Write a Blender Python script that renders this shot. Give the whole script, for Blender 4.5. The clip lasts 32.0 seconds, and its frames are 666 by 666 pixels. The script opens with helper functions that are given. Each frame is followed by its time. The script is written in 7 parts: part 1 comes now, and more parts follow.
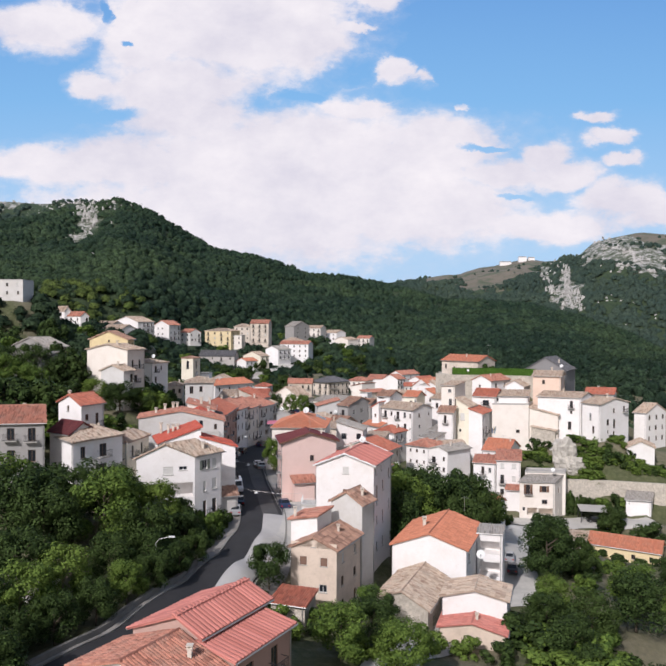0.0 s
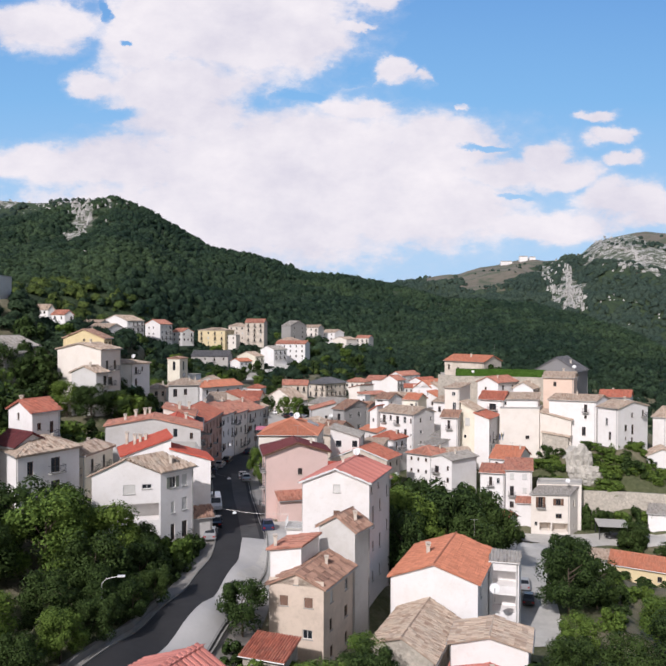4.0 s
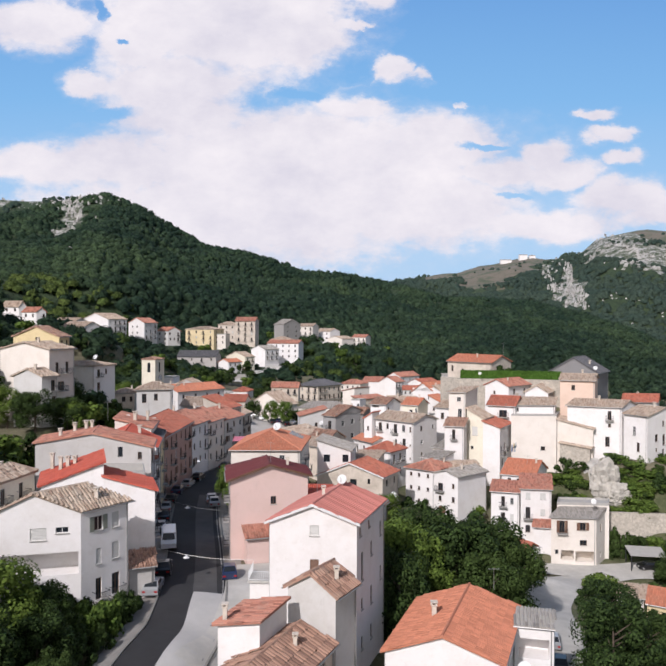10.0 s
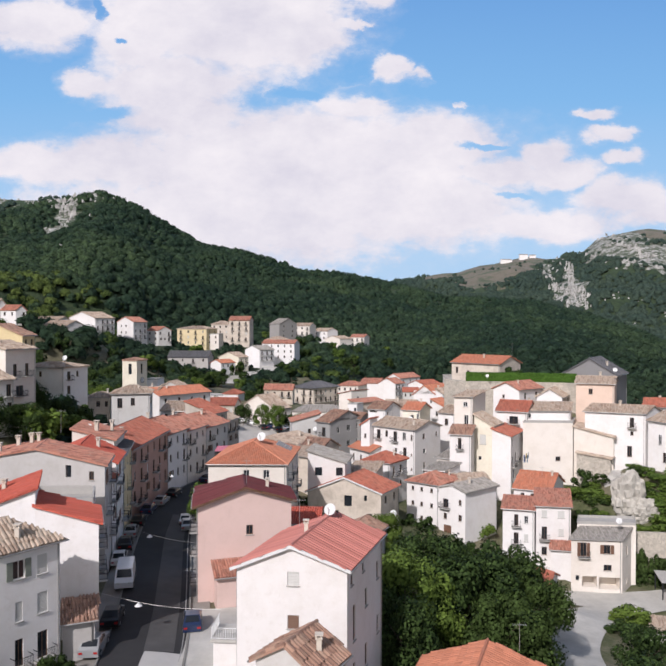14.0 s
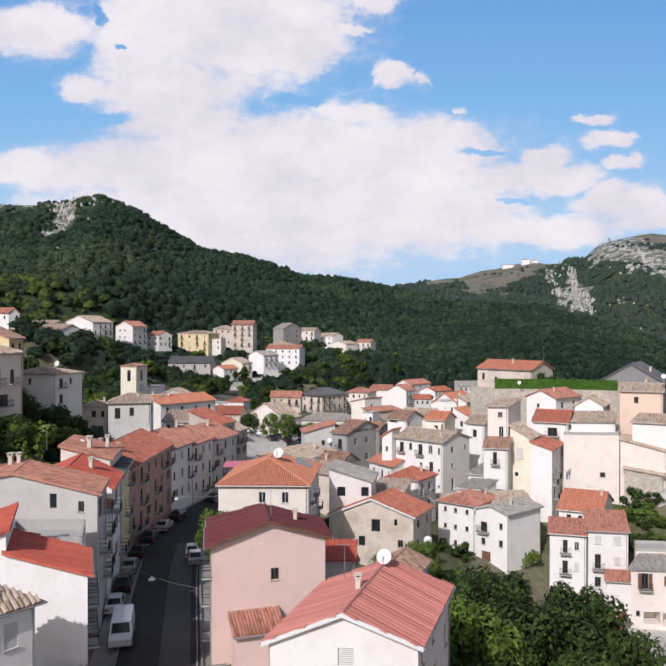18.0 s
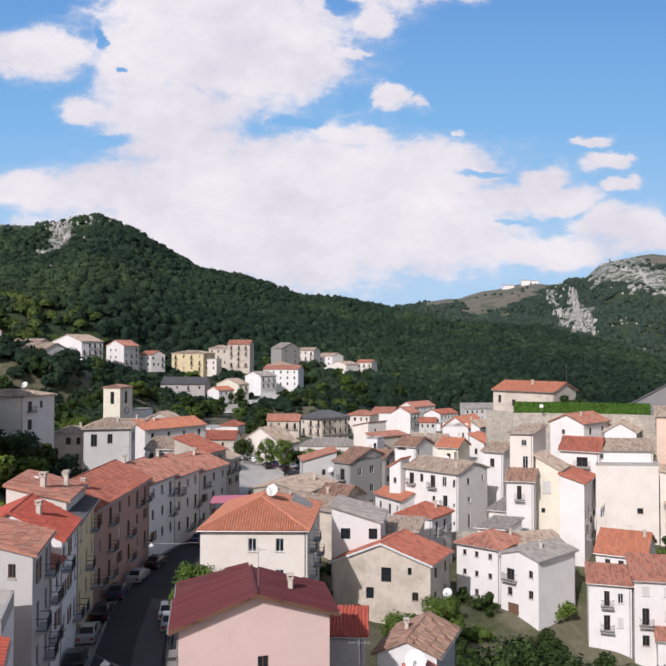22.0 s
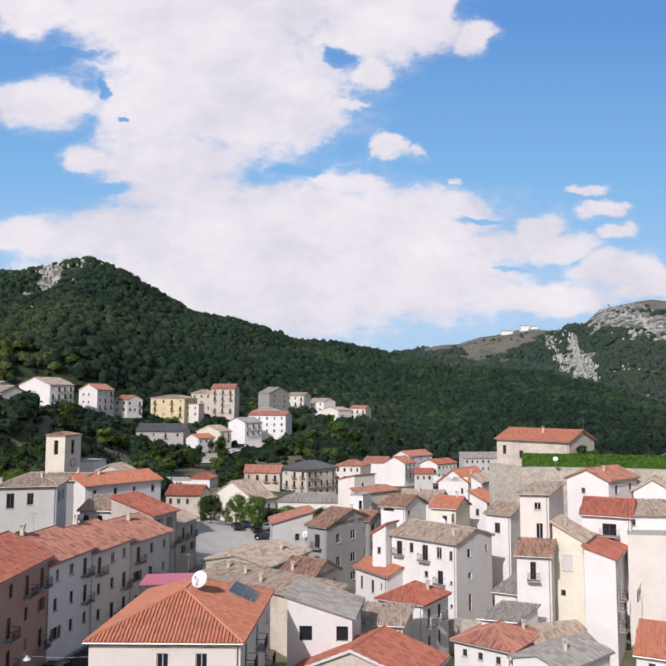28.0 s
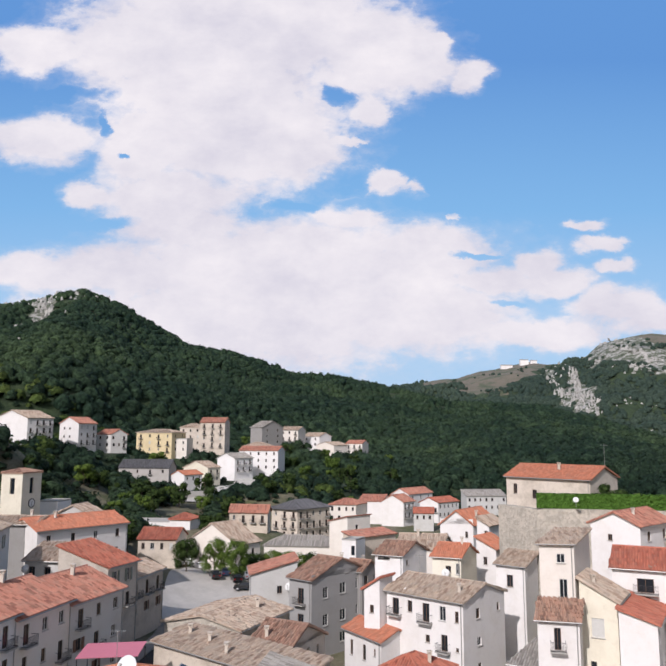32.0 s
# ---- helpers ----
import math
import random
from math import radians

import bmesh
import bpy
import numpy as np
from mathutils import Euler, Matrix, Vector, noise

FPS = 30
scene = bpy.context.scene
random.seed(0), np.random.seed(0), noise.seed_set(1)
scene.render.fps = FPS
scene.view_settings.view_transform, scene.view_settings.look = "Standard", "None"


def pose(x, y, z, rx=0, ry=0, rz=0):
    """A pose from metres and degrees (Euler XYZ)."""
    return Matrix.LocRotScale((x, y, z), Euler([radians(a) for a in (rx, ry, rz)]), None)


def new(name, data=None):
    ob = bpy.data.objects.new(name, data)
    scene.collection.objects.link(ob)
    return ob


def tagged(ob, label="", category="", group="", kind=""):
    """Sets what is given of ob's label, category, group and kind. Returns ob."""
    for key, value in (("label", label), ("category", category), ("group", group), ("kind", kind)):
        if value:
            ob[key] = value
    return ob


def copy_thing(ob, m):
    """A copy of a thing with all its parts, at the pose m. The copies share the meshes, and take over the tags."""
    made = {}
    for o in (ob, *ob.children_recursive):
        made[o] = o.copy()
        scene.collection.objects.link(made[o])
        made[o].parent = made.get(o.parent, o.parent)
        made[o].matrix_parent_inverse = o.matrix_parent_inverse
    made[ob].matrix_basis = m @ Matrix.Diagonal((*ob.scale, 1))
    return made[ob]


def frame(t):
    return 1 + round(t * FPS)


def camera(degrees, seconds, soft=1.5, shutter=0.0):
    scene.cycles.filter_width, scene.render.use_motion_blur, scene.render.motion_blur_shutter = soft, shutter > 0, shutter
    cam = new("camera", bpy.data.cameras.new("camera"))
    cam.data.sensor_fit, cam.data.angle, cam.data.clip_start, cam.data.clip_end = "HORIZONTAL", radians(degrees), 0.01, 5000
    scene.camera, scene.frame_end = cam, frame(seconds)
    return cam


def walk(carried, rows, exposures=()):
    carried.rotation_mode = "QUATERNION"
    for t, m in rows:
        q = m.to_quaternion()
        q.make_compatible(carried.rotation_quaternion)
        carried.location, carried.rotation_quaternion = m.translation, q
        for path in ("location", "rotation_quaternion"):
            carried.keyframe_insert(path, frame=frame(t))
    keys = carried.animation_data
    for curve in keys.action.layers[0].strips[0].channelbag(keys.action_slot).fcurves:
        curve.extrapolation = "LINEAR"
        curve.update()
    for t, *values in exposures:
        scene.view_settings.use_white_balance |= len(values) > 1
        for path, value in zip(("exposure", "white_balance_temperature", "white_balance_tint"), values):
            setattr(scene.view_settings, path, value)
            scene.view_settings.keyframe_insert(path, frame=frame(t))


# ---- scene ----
cam = camera(50.4, 32.0, 2.0)
METRES, EYE, TILT, LEAN, TURN = 120.0, 48.0, 0.0, 0.0, 0.0
ROWS = [
    (0.0, 0.0, 0.0, 0.0, 0.0, -0.78, -0.25),
    (0.5, 0.0012, 0.016, -0.0009, -0.0, -0.77, -0.25),
    (1.0, 0.0024, 0.0319, -0.0016, 0.0, -0.76, -0.25),
    (1.5, 0.0039, 0.0478, -0.0023, 0.01, -0.76, -0.25),
    (2.0, 0.0052, 0.0623, -0.0031, 0.01, -0.76, -0.25),
    (2.5, 0.0068, 0.0796, -0.0041, -0.0, -0.75, -0.25),
    (3.0, 0.0086, 0.0955, -0.0047, -0.0, -0.74, -0.24),
    (3.5, 0.0105, 0.1114, -0.0056, -0.0, -0.74, -0.22),
    (5.5, 0.0179, 0.173, -0.009, -0.0, -0.78, -0.2),
    (6.0, 0.0194, 0.1899, -0.0097, -0.02, -0.77, -0.2),
    (6.5, 0.0211, 0.2054, -0.0105, -0.02, -0.78, -0.17),
    (7.0, 0.0227, 0.2207, -0.0109, -0.04, -0.77, -0.17),
    (7.5, 0.0245, 0.2362, -0.0115, -0.05, -0.76, -0.15),
    (8.0, 0.0257, 0.2519, -0.0122, -0.07, -0.75, -0.15),
    (8.5, 0.027, 0.2675, -0.0127, -0.07, -0.75, -0.15),
    (9.0, 0.0284, 0.2833, -0.0133, -0.09, -0.75, -0.14),
    (9.5, 0.03, 0.299, -0.0138, -0.1, -0.75, -0.13),
    (10.0, 0.0317, 0.3132, -0.0142, -0.11, -0.75, -0.11),
    (10.5, 0.0334, 0.3303, -0.015, -0.11, -0.75, -0.11),
    (11.0, 0.035, 0.3458, -0.0155, -0.12, -0.76, -0.11),
    (11.5, 0.0363, 0.3615, -0.0162, -0.12, -0.75, -0.1),
    (12.0, 0.0377, 0.3768, -0.0166, -0.13, -0.74, -0.09),
    (12.5, 0.0392, 0.3912, -0.0174, -0.13, -0.73, -0.09),
    (13.0, 0.0406, 0.4081, -0.0179, -0.14, -0.72, -0.08),
    (13.5, 0.0417, 0.4239, -0.0186, -0.15, -0.72, -0.09),
    (14.0, 0.0423, 0.4397, -0.0192, -0.16, -0.72, -0.1),
    (14.5, 0.0421, 0.4554, -0.0199, -0.16, -0.74, -0.1),
    (16.5, 0.0267, 0.5143, -0.0229, -0.19, -0.58, -0.13),
    (17.0, 0.0198, 0.5285, -0.024, -0.2, -0.48, -0.11),
    (17.5, 0.0144, 0.5417, -0.0249, -0.2, -0.37, -0.09),
    (18.0, 0.0095, 0.5575, -0.0257, -0.22, -0.24, -0.06),
    (18.5, 0.0062, 0.5728, -0.0268, -0.23, -0.07, -0.08),
    (19.0, 0.0038, 0.5879, -0.0277, -0.25, 0.14, -0.08),
    (19.5, 0.0022, 0.6032, -0.0286, -0.27, 0.36, -0.07),
    (20.0, 0.0014, 0.6183, -0.0291, -0.27, 0.58, -0.07),
    (20.5, 0.0016, 0.6335, -0.0297, -0.28, 0.81, -0.06),
    (21.0, 0.0022, 0.6491, -0.0304, -0.29, 1.03, -0.08),
    (21.5, 0.0035, 0.6645, -0.031, -0.3, 1.26, -0.09),
    (22.0, 0.0054, 0.6801, -0.0314, -0.3, 1.47, -0.09),
    (22.5, 0.0077, 0.6954, -0.0319, -0.31, 1.72, -0.11),
    (23.0, 0.0103, 0.7108, -0.0325, -0.33, 2.0, -0.12),
    (23.5, 0.0132, 0.7262, -0.0332, -0.33, 2.3, -0.13),
    (24.0, 0.0164, 0.7414, -0.0337, -0.34, 2.58, -0.14),
    (24.5, 0.0198, 0.7568, -0.0342, -0.33, 2.88, -0.15),
    (25.0, 0.0233, 0.7722, -0.0347, -0.34, 3.19, -0.15),
    (25.5, 0.0268, 0.7875, -0.0353, -0.35, 3.5, -0.15),
    (27.5, 0.0394, 0.8487, -0.0382, -0.4, 4.87, -0.16),
    (28.0, 0.0423, 0.864, -0.0387, -0.4, 5.23, -0.16),
    (28.5, 0.0446, 0.878, -0.0392, -0.41, 5.55, -0.17),
    (29.0, 0.047, 0.8931, -0.0398, -0.43, 5.88, -0.17),
    (29.5, 0.0494, 0.9098, -0.0406, -0.44, 6.24, -0.16),
    (30.0, 0.0512, 0.9237, -0.0413, -0.46, 6.56, -0.15),
    (30.5, 0.0534, 0.9404, -0.0419, -0.46, 6.95, -0.15),
    (31.0, 0.0552, 0.9556, -0.0426, -0.47, 7.31, -0.15),
    (31.5, 0.0569, 0.9708, -0.0432, -0.49, 7.68, -0.14),
    (32.0, 0.0586, 0.9859, -0.0436, -0.49, 8.06, -0.13),
]
walk(cam, [(t, pose(0, 0, EYE, TILT, LEAN, TURN) @ pose(METRES * x, METRES * y, METRES * z, 90 + pitch, roll, yaw)) for t, x, y, z, yaw, pitch, roll in ROWS], [(0.0, 0.10, 6400, 15), (32.0, 0.05, 6400, 15)])

# ---------------------------------------------------------------- light
SUN_DIR = Vector((-0.37, -0.71, 0.60)).normalized()      # towards the sun
world = bpy.data.worlds.new("world")
scene.world = world
world.use_nodes = True
wn = world.node_tree.nodes
sky = wn.new("ShaderNodeTexSky")
sky.sky_type = "NISHITA"
sky.sun_disc = False
sky.dust_density = 1.6
sky.ozone_density = 0.8
sky.sun_elevation = math.asin(SUN_DIR.z)
sky.sun_rotation = math.atan2(SUN_DIR.x, SUN_DIR.y)
wn["Background"].inputs[1].default_value = 0.092
pale = wn.new("ShaderNodeHueSaturation")                 # a sky half covered by white cloud
pale.inputs["Saturation"].default_value = 0.55
world.node_tree.links.new(sky.outputs[0], pale.inputs["Color"])
world.node_tree.links.new(pale.outputs[0], wn["Background"].inputs[0])
lamp = bpy.data.lights.new("sun", "SUN")
lamp.energy, lamp.angle, lamp.color = 3.35, radians(0.5), (1.0, 0.968, 0.945)
sun = new("sun", lamp)
sun.rotation_euler = SUN_DIR.to_track_quat("Z", "Y").to_euler()


# ---------------------------------------------------------------- materials
def rgb(c):
    return (*c, 1.0)


class Nodes:
    """A short way to wire a node material."""

    def __init__(self, name):
        self.mat = bpy.data.materials.new(name)
        self.mat.use_nodes = True
        self.t = self.mat.node_tree
        self.bsdf = self.t.nodes["Principled BSDF"]

    def put(self, kind, **values):
        n = self.t.nodes.new(kind)
        for key, v in values.items():
            if key == "noise_dimensions":
                n.noise_dimensions = v
            elif key == "operation":
                n.operation = v
            elif key == "blend_type":
                n.blend_type = v
            else:
                n.inputs[key.replace("_", " ")].default_value = v
        return n

    def link(self, a, b):
        self.t.links.new(a, b)

    def coords(self, kind="Object", scale=None):
        tc = self.t.nodes.new("ShaderNodeTexCoord")
        out = tc.outputs[kind]
        if scale:
            m = self.t.nodes.new("ShaderNodeMapping")
            m.inputs["Scale"].default_value = scale
            self.link(out, m.inputs["Vector"])
            out = m.outputs[0]
        return out

    def noise(self, vec, scale, detail=4.0, rough=0.6):
        n = self.put("ShaderNodeTexNoise", Scale=scale, Detail=detail, Roughness=rough)
        self.link(vec, n.inputs["Vector"])
        return n.outputs["Fac"]

    def ramp(self, fac, stops):
        r = self.t.nodes.new("ShaderNodeValToRGB")
        e = r.color_ramp.elements
        while len(e) < len(stops):
            e.new(0.5)
        for el, (p, c) in zip(e, stops):
            el.position, el.color = p, rgb(c)
        self.link(fac, r.inputs[0])
        return r.outputs[0]

    def mix(self, fac, a, b, kind="MIX"):
        m = self.t.nodes.new("ShaderNodeMix")
        m.data_type, m.blend_type = "RGBA", kind
        for v, s in ((fac, m.inputs[0]), (a, m.inputs[6]), (b, m.inputs[7])):
            if isinstance(v, (int, float)):
                s.default_value = v
            elif isinstance(v, tuple):
                s.default_value = rgb(v)
            else:
                self.link(v, s)
        return m.outputs[2]

    def maths(self, op, a, b=0.0, c=None):
        m = self.t.nodes.new("ShaderNodeMath")
        m.operation = op
        for v, s in zip((a, b, c), m.inputs):
            if v is None:
                continue
            if isinstance(v, (int, float)):
                s.default_value = v
            else:
                self.link(v, s)
        return m.outputs[0]

    def done(self, color, rough=0.85, bump=None, strength=0.3, distance=0.03, metal=0.0):
        if isinstance(color, tuple):
            self.bsdf.inputs["Base Color"].default_value = rgb(color)
        else:
            self.link(color, self.bsdf.inputs["Base Color"])
        self.bsdf.inputs["Roughness"].default_value = rough
        self.bsdf.inputs["Metallic"].default_value = metal
        if bump is not None:
            b = self.put("ShaderNodeBump", Strength=strength, Distance=distance)
            self.link(bump, b.inputs["Height"])
            self.link(b.outputs[0], self.bsdf.inputs["Normal"])
        return self.mat


def plaster(name, base, stain=0.75, amount=0.45):
    """Render on masonry: grain, clouds of weather, patched repairs and a few runs of dirt."""
    n = Nodes(name)
    v = n.coords()
    cloud = n.noise(v, 0.33, 6, 0.7)
    blotch = n.noise(v, 1.7, 5, 0.75)
    run = n.noise(n.coords(scale=(1.0, 1.0, 0.22)), 1.1, 7, 0.72)
    fine = n.noise(v, 14, 3, 0.6)
    vor = n.put("ShaderNodeTexVoronoi", Scale=0.5)
    n.link(v, vor.inputs["Vector"])
    dirt = tuple(c * s for c, s in zip(base, (stain, stain * 0.95, stain * 0.88)))
    c = n.mix(n.maths("MULTIPLY", n.ramp(vor.outputs["Color"], [(0.55, (0, 0, 0)), (0.6, (1, 1, 1))]), 0.25), base, tuple(min(0.84, x * s) for x, s in zip(base, (1.06, 1.05, 1.05))))
    c = n.mix(n.maths("MULTIPLY", n.ramp(cloud, [(0.46, (0, 0, 0)), (0.66, (1, 1, 1))]), amount), c, dirt)
    c = n.mix(n.maths("MULTIPLY", n.ramp(blotch, [(0.54, (0, 0, 0)), (0.74, (1, 1, 1))]), amount * 0.7), c, tuple(x * s for x, s in zip(dirt, (0.85, 0.82, 0.78))))
    c = n.mix(n.maths("MULTIPLY", n.ramp(run, [(0.60, (0, 0, 0)), (0.80, (1, 1, 1))]), amount), c, tuple(x * 0.55 for x in base))
    tone = n.put("ShaderNodeObjectInfo")
    c = n.mix(0.12, c, n.ramp(tone.outputs["Random"], [(0, (0.55, 0.47, 0.40)), (0.5, (0.85, 0.80, 0.76)), (1, (0.95, 0.93, 0.92))]))
    return n.done(c, 0.92, n.maths("ADD", fine, n.maths("MULTIPLY", blotch, 1.5)), 0.3, 0.03)


def stone(name, base, scale=1.6):
    n = Nodes(name)
    v = n.coords()
    vor = n.put("ShaderNodeTexVoronoi", Scale=scale)
    n.link(v, vor.inputs["Vector"])
    c = n.mix(0.35, base, n.ramp(vor.outputs["Color"], [(0.2, tuple(x * 0.5 for x in base)), (0.8, tuple(min(1, x * 1.3) for x in base))]))
    c = n.mix(n.ramp(n.noise(v, 0.5), [(0.45, (0, 0, 0)), (0.75, (0.6, 0.6, 0.6))]), c, tuple(x * 0.55 for x in base))
    return n.done(c, 0.95, n.maths("ADD", vor.outputs["Distance"], n.noise(v, 6)), 0.6, 0.08)


def tiles(name, base, dark, lichen=(0.33, 0.29, 0.23), grey=0.25):
    """Fired roof tiles: each piece has its own tone, with lichen and soot in patches."""
    n = Nodes(name)
    v = n.coords()
    isl = n.put("ShaderNodeNewGeometry").outputs["Random Per Island"]
    isl = n.maths("FRACT", n.maths("ADD", isl, n.put("ShaderNodeObjectInfo").outputs["Random"]))
    c = n.ramp(isl, [(0.0, dark), (0.5, base), (1.0, tuple(min(1, x * 1.18) for x in base))])
    c = n.mix(n.maths("MULTIPLY", n.ramp(n.noise(v, 0.8, 5, 0.7), [(0.45, (0, 0, 0)), (0.7, (1, 1, 1))]), grey), c, lichen)
    c = n.mix(n.ramp(n.noise(v, 5, 4, 0.7), [(0.55, (0, 0, 0)), (0.85, (0.5, 0.5, 0.5))]), c, tuple(x * 0.45 for x in dark))
    return n.done(c, 0.88, n.noise(v, 12), 0.4, 0.03)


def plain(name, base, rough=0.6, metal=0.0, wear=0.25, scale=3.0):
    n = Nodes(name)
    v = n.coords()
    c = n.mix(n.maths("MULTIPLY", n.noise(v, scale, 5, 0.7), wear * 2), base, tuple(x * 0.55 for x in base))
    return n.done(c, rough, n.noise(v, scale * 6), 0.15, 0.01, metal)


def foliage(name, dark, light):
    n = Nodes(name)
    isl = n.put("ShaderNodeNewGeometry").outputs["Random Per Island"]
    obj = n.put("ShaderNodeObjectInfo").outputs["Random"]
    c = n.ramp(isl, [(0.0, dark), (1.0, light)])
    c = n.mix(n.maths("MULTIPLY", obj, 0.35), c, (light[0] * 1.1, light[1] * 0.97, light[2] * 0.8))
    n.bsdf.inputs["Specular IOR Level"].default_value = 0.12
    return n.done(c, 0.75)


W_WHITE = plaster("white_render", (0.78, 0.755, 0.74), 0.78, 0.36)
W_CREAM = plaster("cream_render", (0.76, 0.70, 0.63), 0.78, 0.36)
W_PINK = plaster("pink_render", (0.70, 0.50, 0.45), 0.85, 0.3)
W_YELLOW = plaster("yellow_render", (0.70, 0.56, 0.30))
W_PALEYEL = plaster("pale_yellow_render", (0.78, 0.73, 0.60))
# grey cement, darkened further so that shade on the walls is in the colour
W_GREY = plaster("grey_cement_and_shade_render", (0.25, 0.245, 0.24), 0.8)
W_DGREY = plaster("dark_grey_render", (0.13, 0.13, 0.135), 0.8)
W_LGREY = plaster("light_grey_render", (0.55, 0.54, 0.52), 0.75)
W_BROWN = plaster("red_brown_render", (0.42, 0.24, 0.19))
W_PEACH = plaster("peach_render", (0.70, 0.52, 0.41), 0.8, 0.35)
W_MGREY = plaster("mid_grey_and_shade_render", (0.43, 0.41, 0.39), 0.75, 0.5)
W_TAN = plaster("tan_brick_render", (0.60, 0.48, 0.375), 0.65, 0.6)
W_OLD = plaster("old_stained_render", (0.60, 0.52, 0.43), 0.6, 0.8)
W_STONE = stone("rubble_stone", (0.50, 0.45, 0.38), 2.8)
W_ROCK = stone("limestone_rock", (0.42, 0.40, 0.37), 0.5)
R_RED = tiles("red_roof_tiles", (0.42, 0.135, 0.085), (0.28, 0.085, 0.055), grey=0.22)
R_CORAL = tiles("coral_ribbed_tiles", (0.50, 0.185, 0.15), (0.42, 0.145, 0.115), (0.40, 0.27, 0.24), 0.22)
R_SHEET = tiles("bright_red_ribbed_sheets", (0.46, 0.095, 0.06), (0.40, 0.08, 0.052), grey=0.06)
R_ORANGE = tiles("orange_roof_tiles", (0.50, 0.19, 0.11), (0.42, 0.155, 0.088), grey=0.22)
R_ROSE = tiles("rose_roof_tiles", (0.45, 0.195, 0.135), (0.25, 0.10, 0.07), grey=0.35)
R_OLD = tiles("old_weathered_tiles", (0.46, 0.36, 0.28), (0.28, 0.19, 0.14), (0.42, 0.38, 0.32), 0.6)
R_BROWN = tiles("brown_old_tiles", (0.36, 0.21, 0.15), (0.20, 0.11, 0.08), grey=0.4)
R_MAROON = tiles("maroon_metal_sheets", (0.125, 0.027, 0.029), (0.10, 0.022, 0.024), grey=0.05)
R_GREY = tiles("grey_slabs", (0.35, 0.325, 0.295), (0.23, 0.21, 0.19), grey=0.3)
R_DARK = tiles("dark_slate", (0.11, 0.11, 0.12), (0.07, 0.07, 0.075), grey=0.1)
M_FRAME = plain("brown_window_frame", (0.16, 0.09, 0.05), 0.5)
M_WFRAME = plain("white_window_frame", (0.75, 0.74, 0.72), 0.45)
M_SHUT = plain("brown_shutter", (0.17, 0.085, 0.05), 0.6)
M_GSHUT = plain("grey_green_shutter", (0.22, 0.24, 0.20), 0.6)
M_WSHUT = plain("grey_roller_shutter", (0.62, 0.61, 0.58), 0.6)
M_IRON = plain("dark_iron", (0.05, 0.05, 0.055), 0.5, 0.6)
M_CONC = plain("concrete", (0.48, 0.46, 0.43), 0.9, 0, 0.4, 1.2)
M_WHITE = plain("white_paint", (0.80, 0.80, 0.79), 0.5)
M_ZINC = plain("zinc_gutter", (0.42, 0.41, 0.40), 0.45, 0.5)
gl = Nodes("window_glass")
M_GLASS = gl.done((0.02, 0.024, 0.03), 0.12)
M_LEAF = foliage("broad_leaves", (0.006, 0.013, 0.004), (0.052, 0.088, 0.024))
M_LEAF2 = foliage("light_leaves", (0.027, 0.056, 0.011), (0.125, 0.19, 0.038))
def woodland(name, dark, light, drift):
    """Tree crowns seen from afar: tones by crown, drifting in broad patches over the slopes, leafy relief."""
    n = Nodes(name)
    v = n.coords()
    isl = n.put("ShaderNodeNewGeometry").outputs["Random Per Island"]
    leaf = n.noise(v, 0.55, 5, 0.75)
    n.bsdf.inputs["Specular IOR Level"].default_value = 0.15
    c = n.ramp(isl, [(0.0, dark), (1.0, light)])
    c = n.mix(n.maths("MULTIPLY", n.ramp(n.noise(v, 0.005, 5, 0.6), [(0.45, (0, 0, 0)), (0.65, (1, 1, 1))]), 0.6), c, drift)
    patch = n.noise(v, 0.022, 6, 0.7)
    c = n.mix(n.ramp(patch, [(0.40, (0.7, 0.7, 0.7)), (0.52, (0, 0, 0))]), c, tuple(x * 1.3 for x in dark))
    c = n.mix(n.ramp(patch, [(0.56, (0, 0, 0)), (0.70, (0.5, 0.5, 0.5))]), c, drift)
    # hollows of the leaf relief darkened, shade between leaves put into the colour
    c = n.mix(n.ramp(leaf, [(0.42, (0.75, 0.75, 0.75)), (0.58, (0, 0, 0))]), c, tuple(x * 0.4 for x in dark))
    return n.done(c, 0.9, leaf, 1.0, 1.6)


M_HEDGE = foliage("hedge_leaves", (0.03, 0.08, 0.012), (0.085, 0.18, 0.03))
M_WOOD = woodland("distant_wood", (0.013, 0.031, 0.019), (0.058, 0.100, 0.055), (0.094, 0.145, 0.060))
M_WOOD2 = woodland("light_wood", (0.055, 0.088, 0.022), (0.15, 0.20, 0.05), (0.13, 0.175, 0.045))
# paler and bluer than the near woods: distance haze put into the colour
M_WOOD_HAZE = woodland("far_wood_haze_tint", (0.034, 0.058, 0.046), (0.070, 0.102, 0.074), (0.085, 0.120, 0.080))
M_BARK = plain("bark", (0.12, 0.09, 0.065), 0.95, 0, 0.4, 4)


# ---------------------------------------------------------------- mesh helpers
def mesh_of(name, verts, faces, mat, smooth=False):
    me = bpy.data.meshes.new(name)
    me.from_pydata([tuple(v) for v in verts], [], faces)
    me.materials.append(mat)
    if smooth:
        me.polygons.foreach_set("use_smooth", [True] * len(me.polygons))
    me.update()
    return me


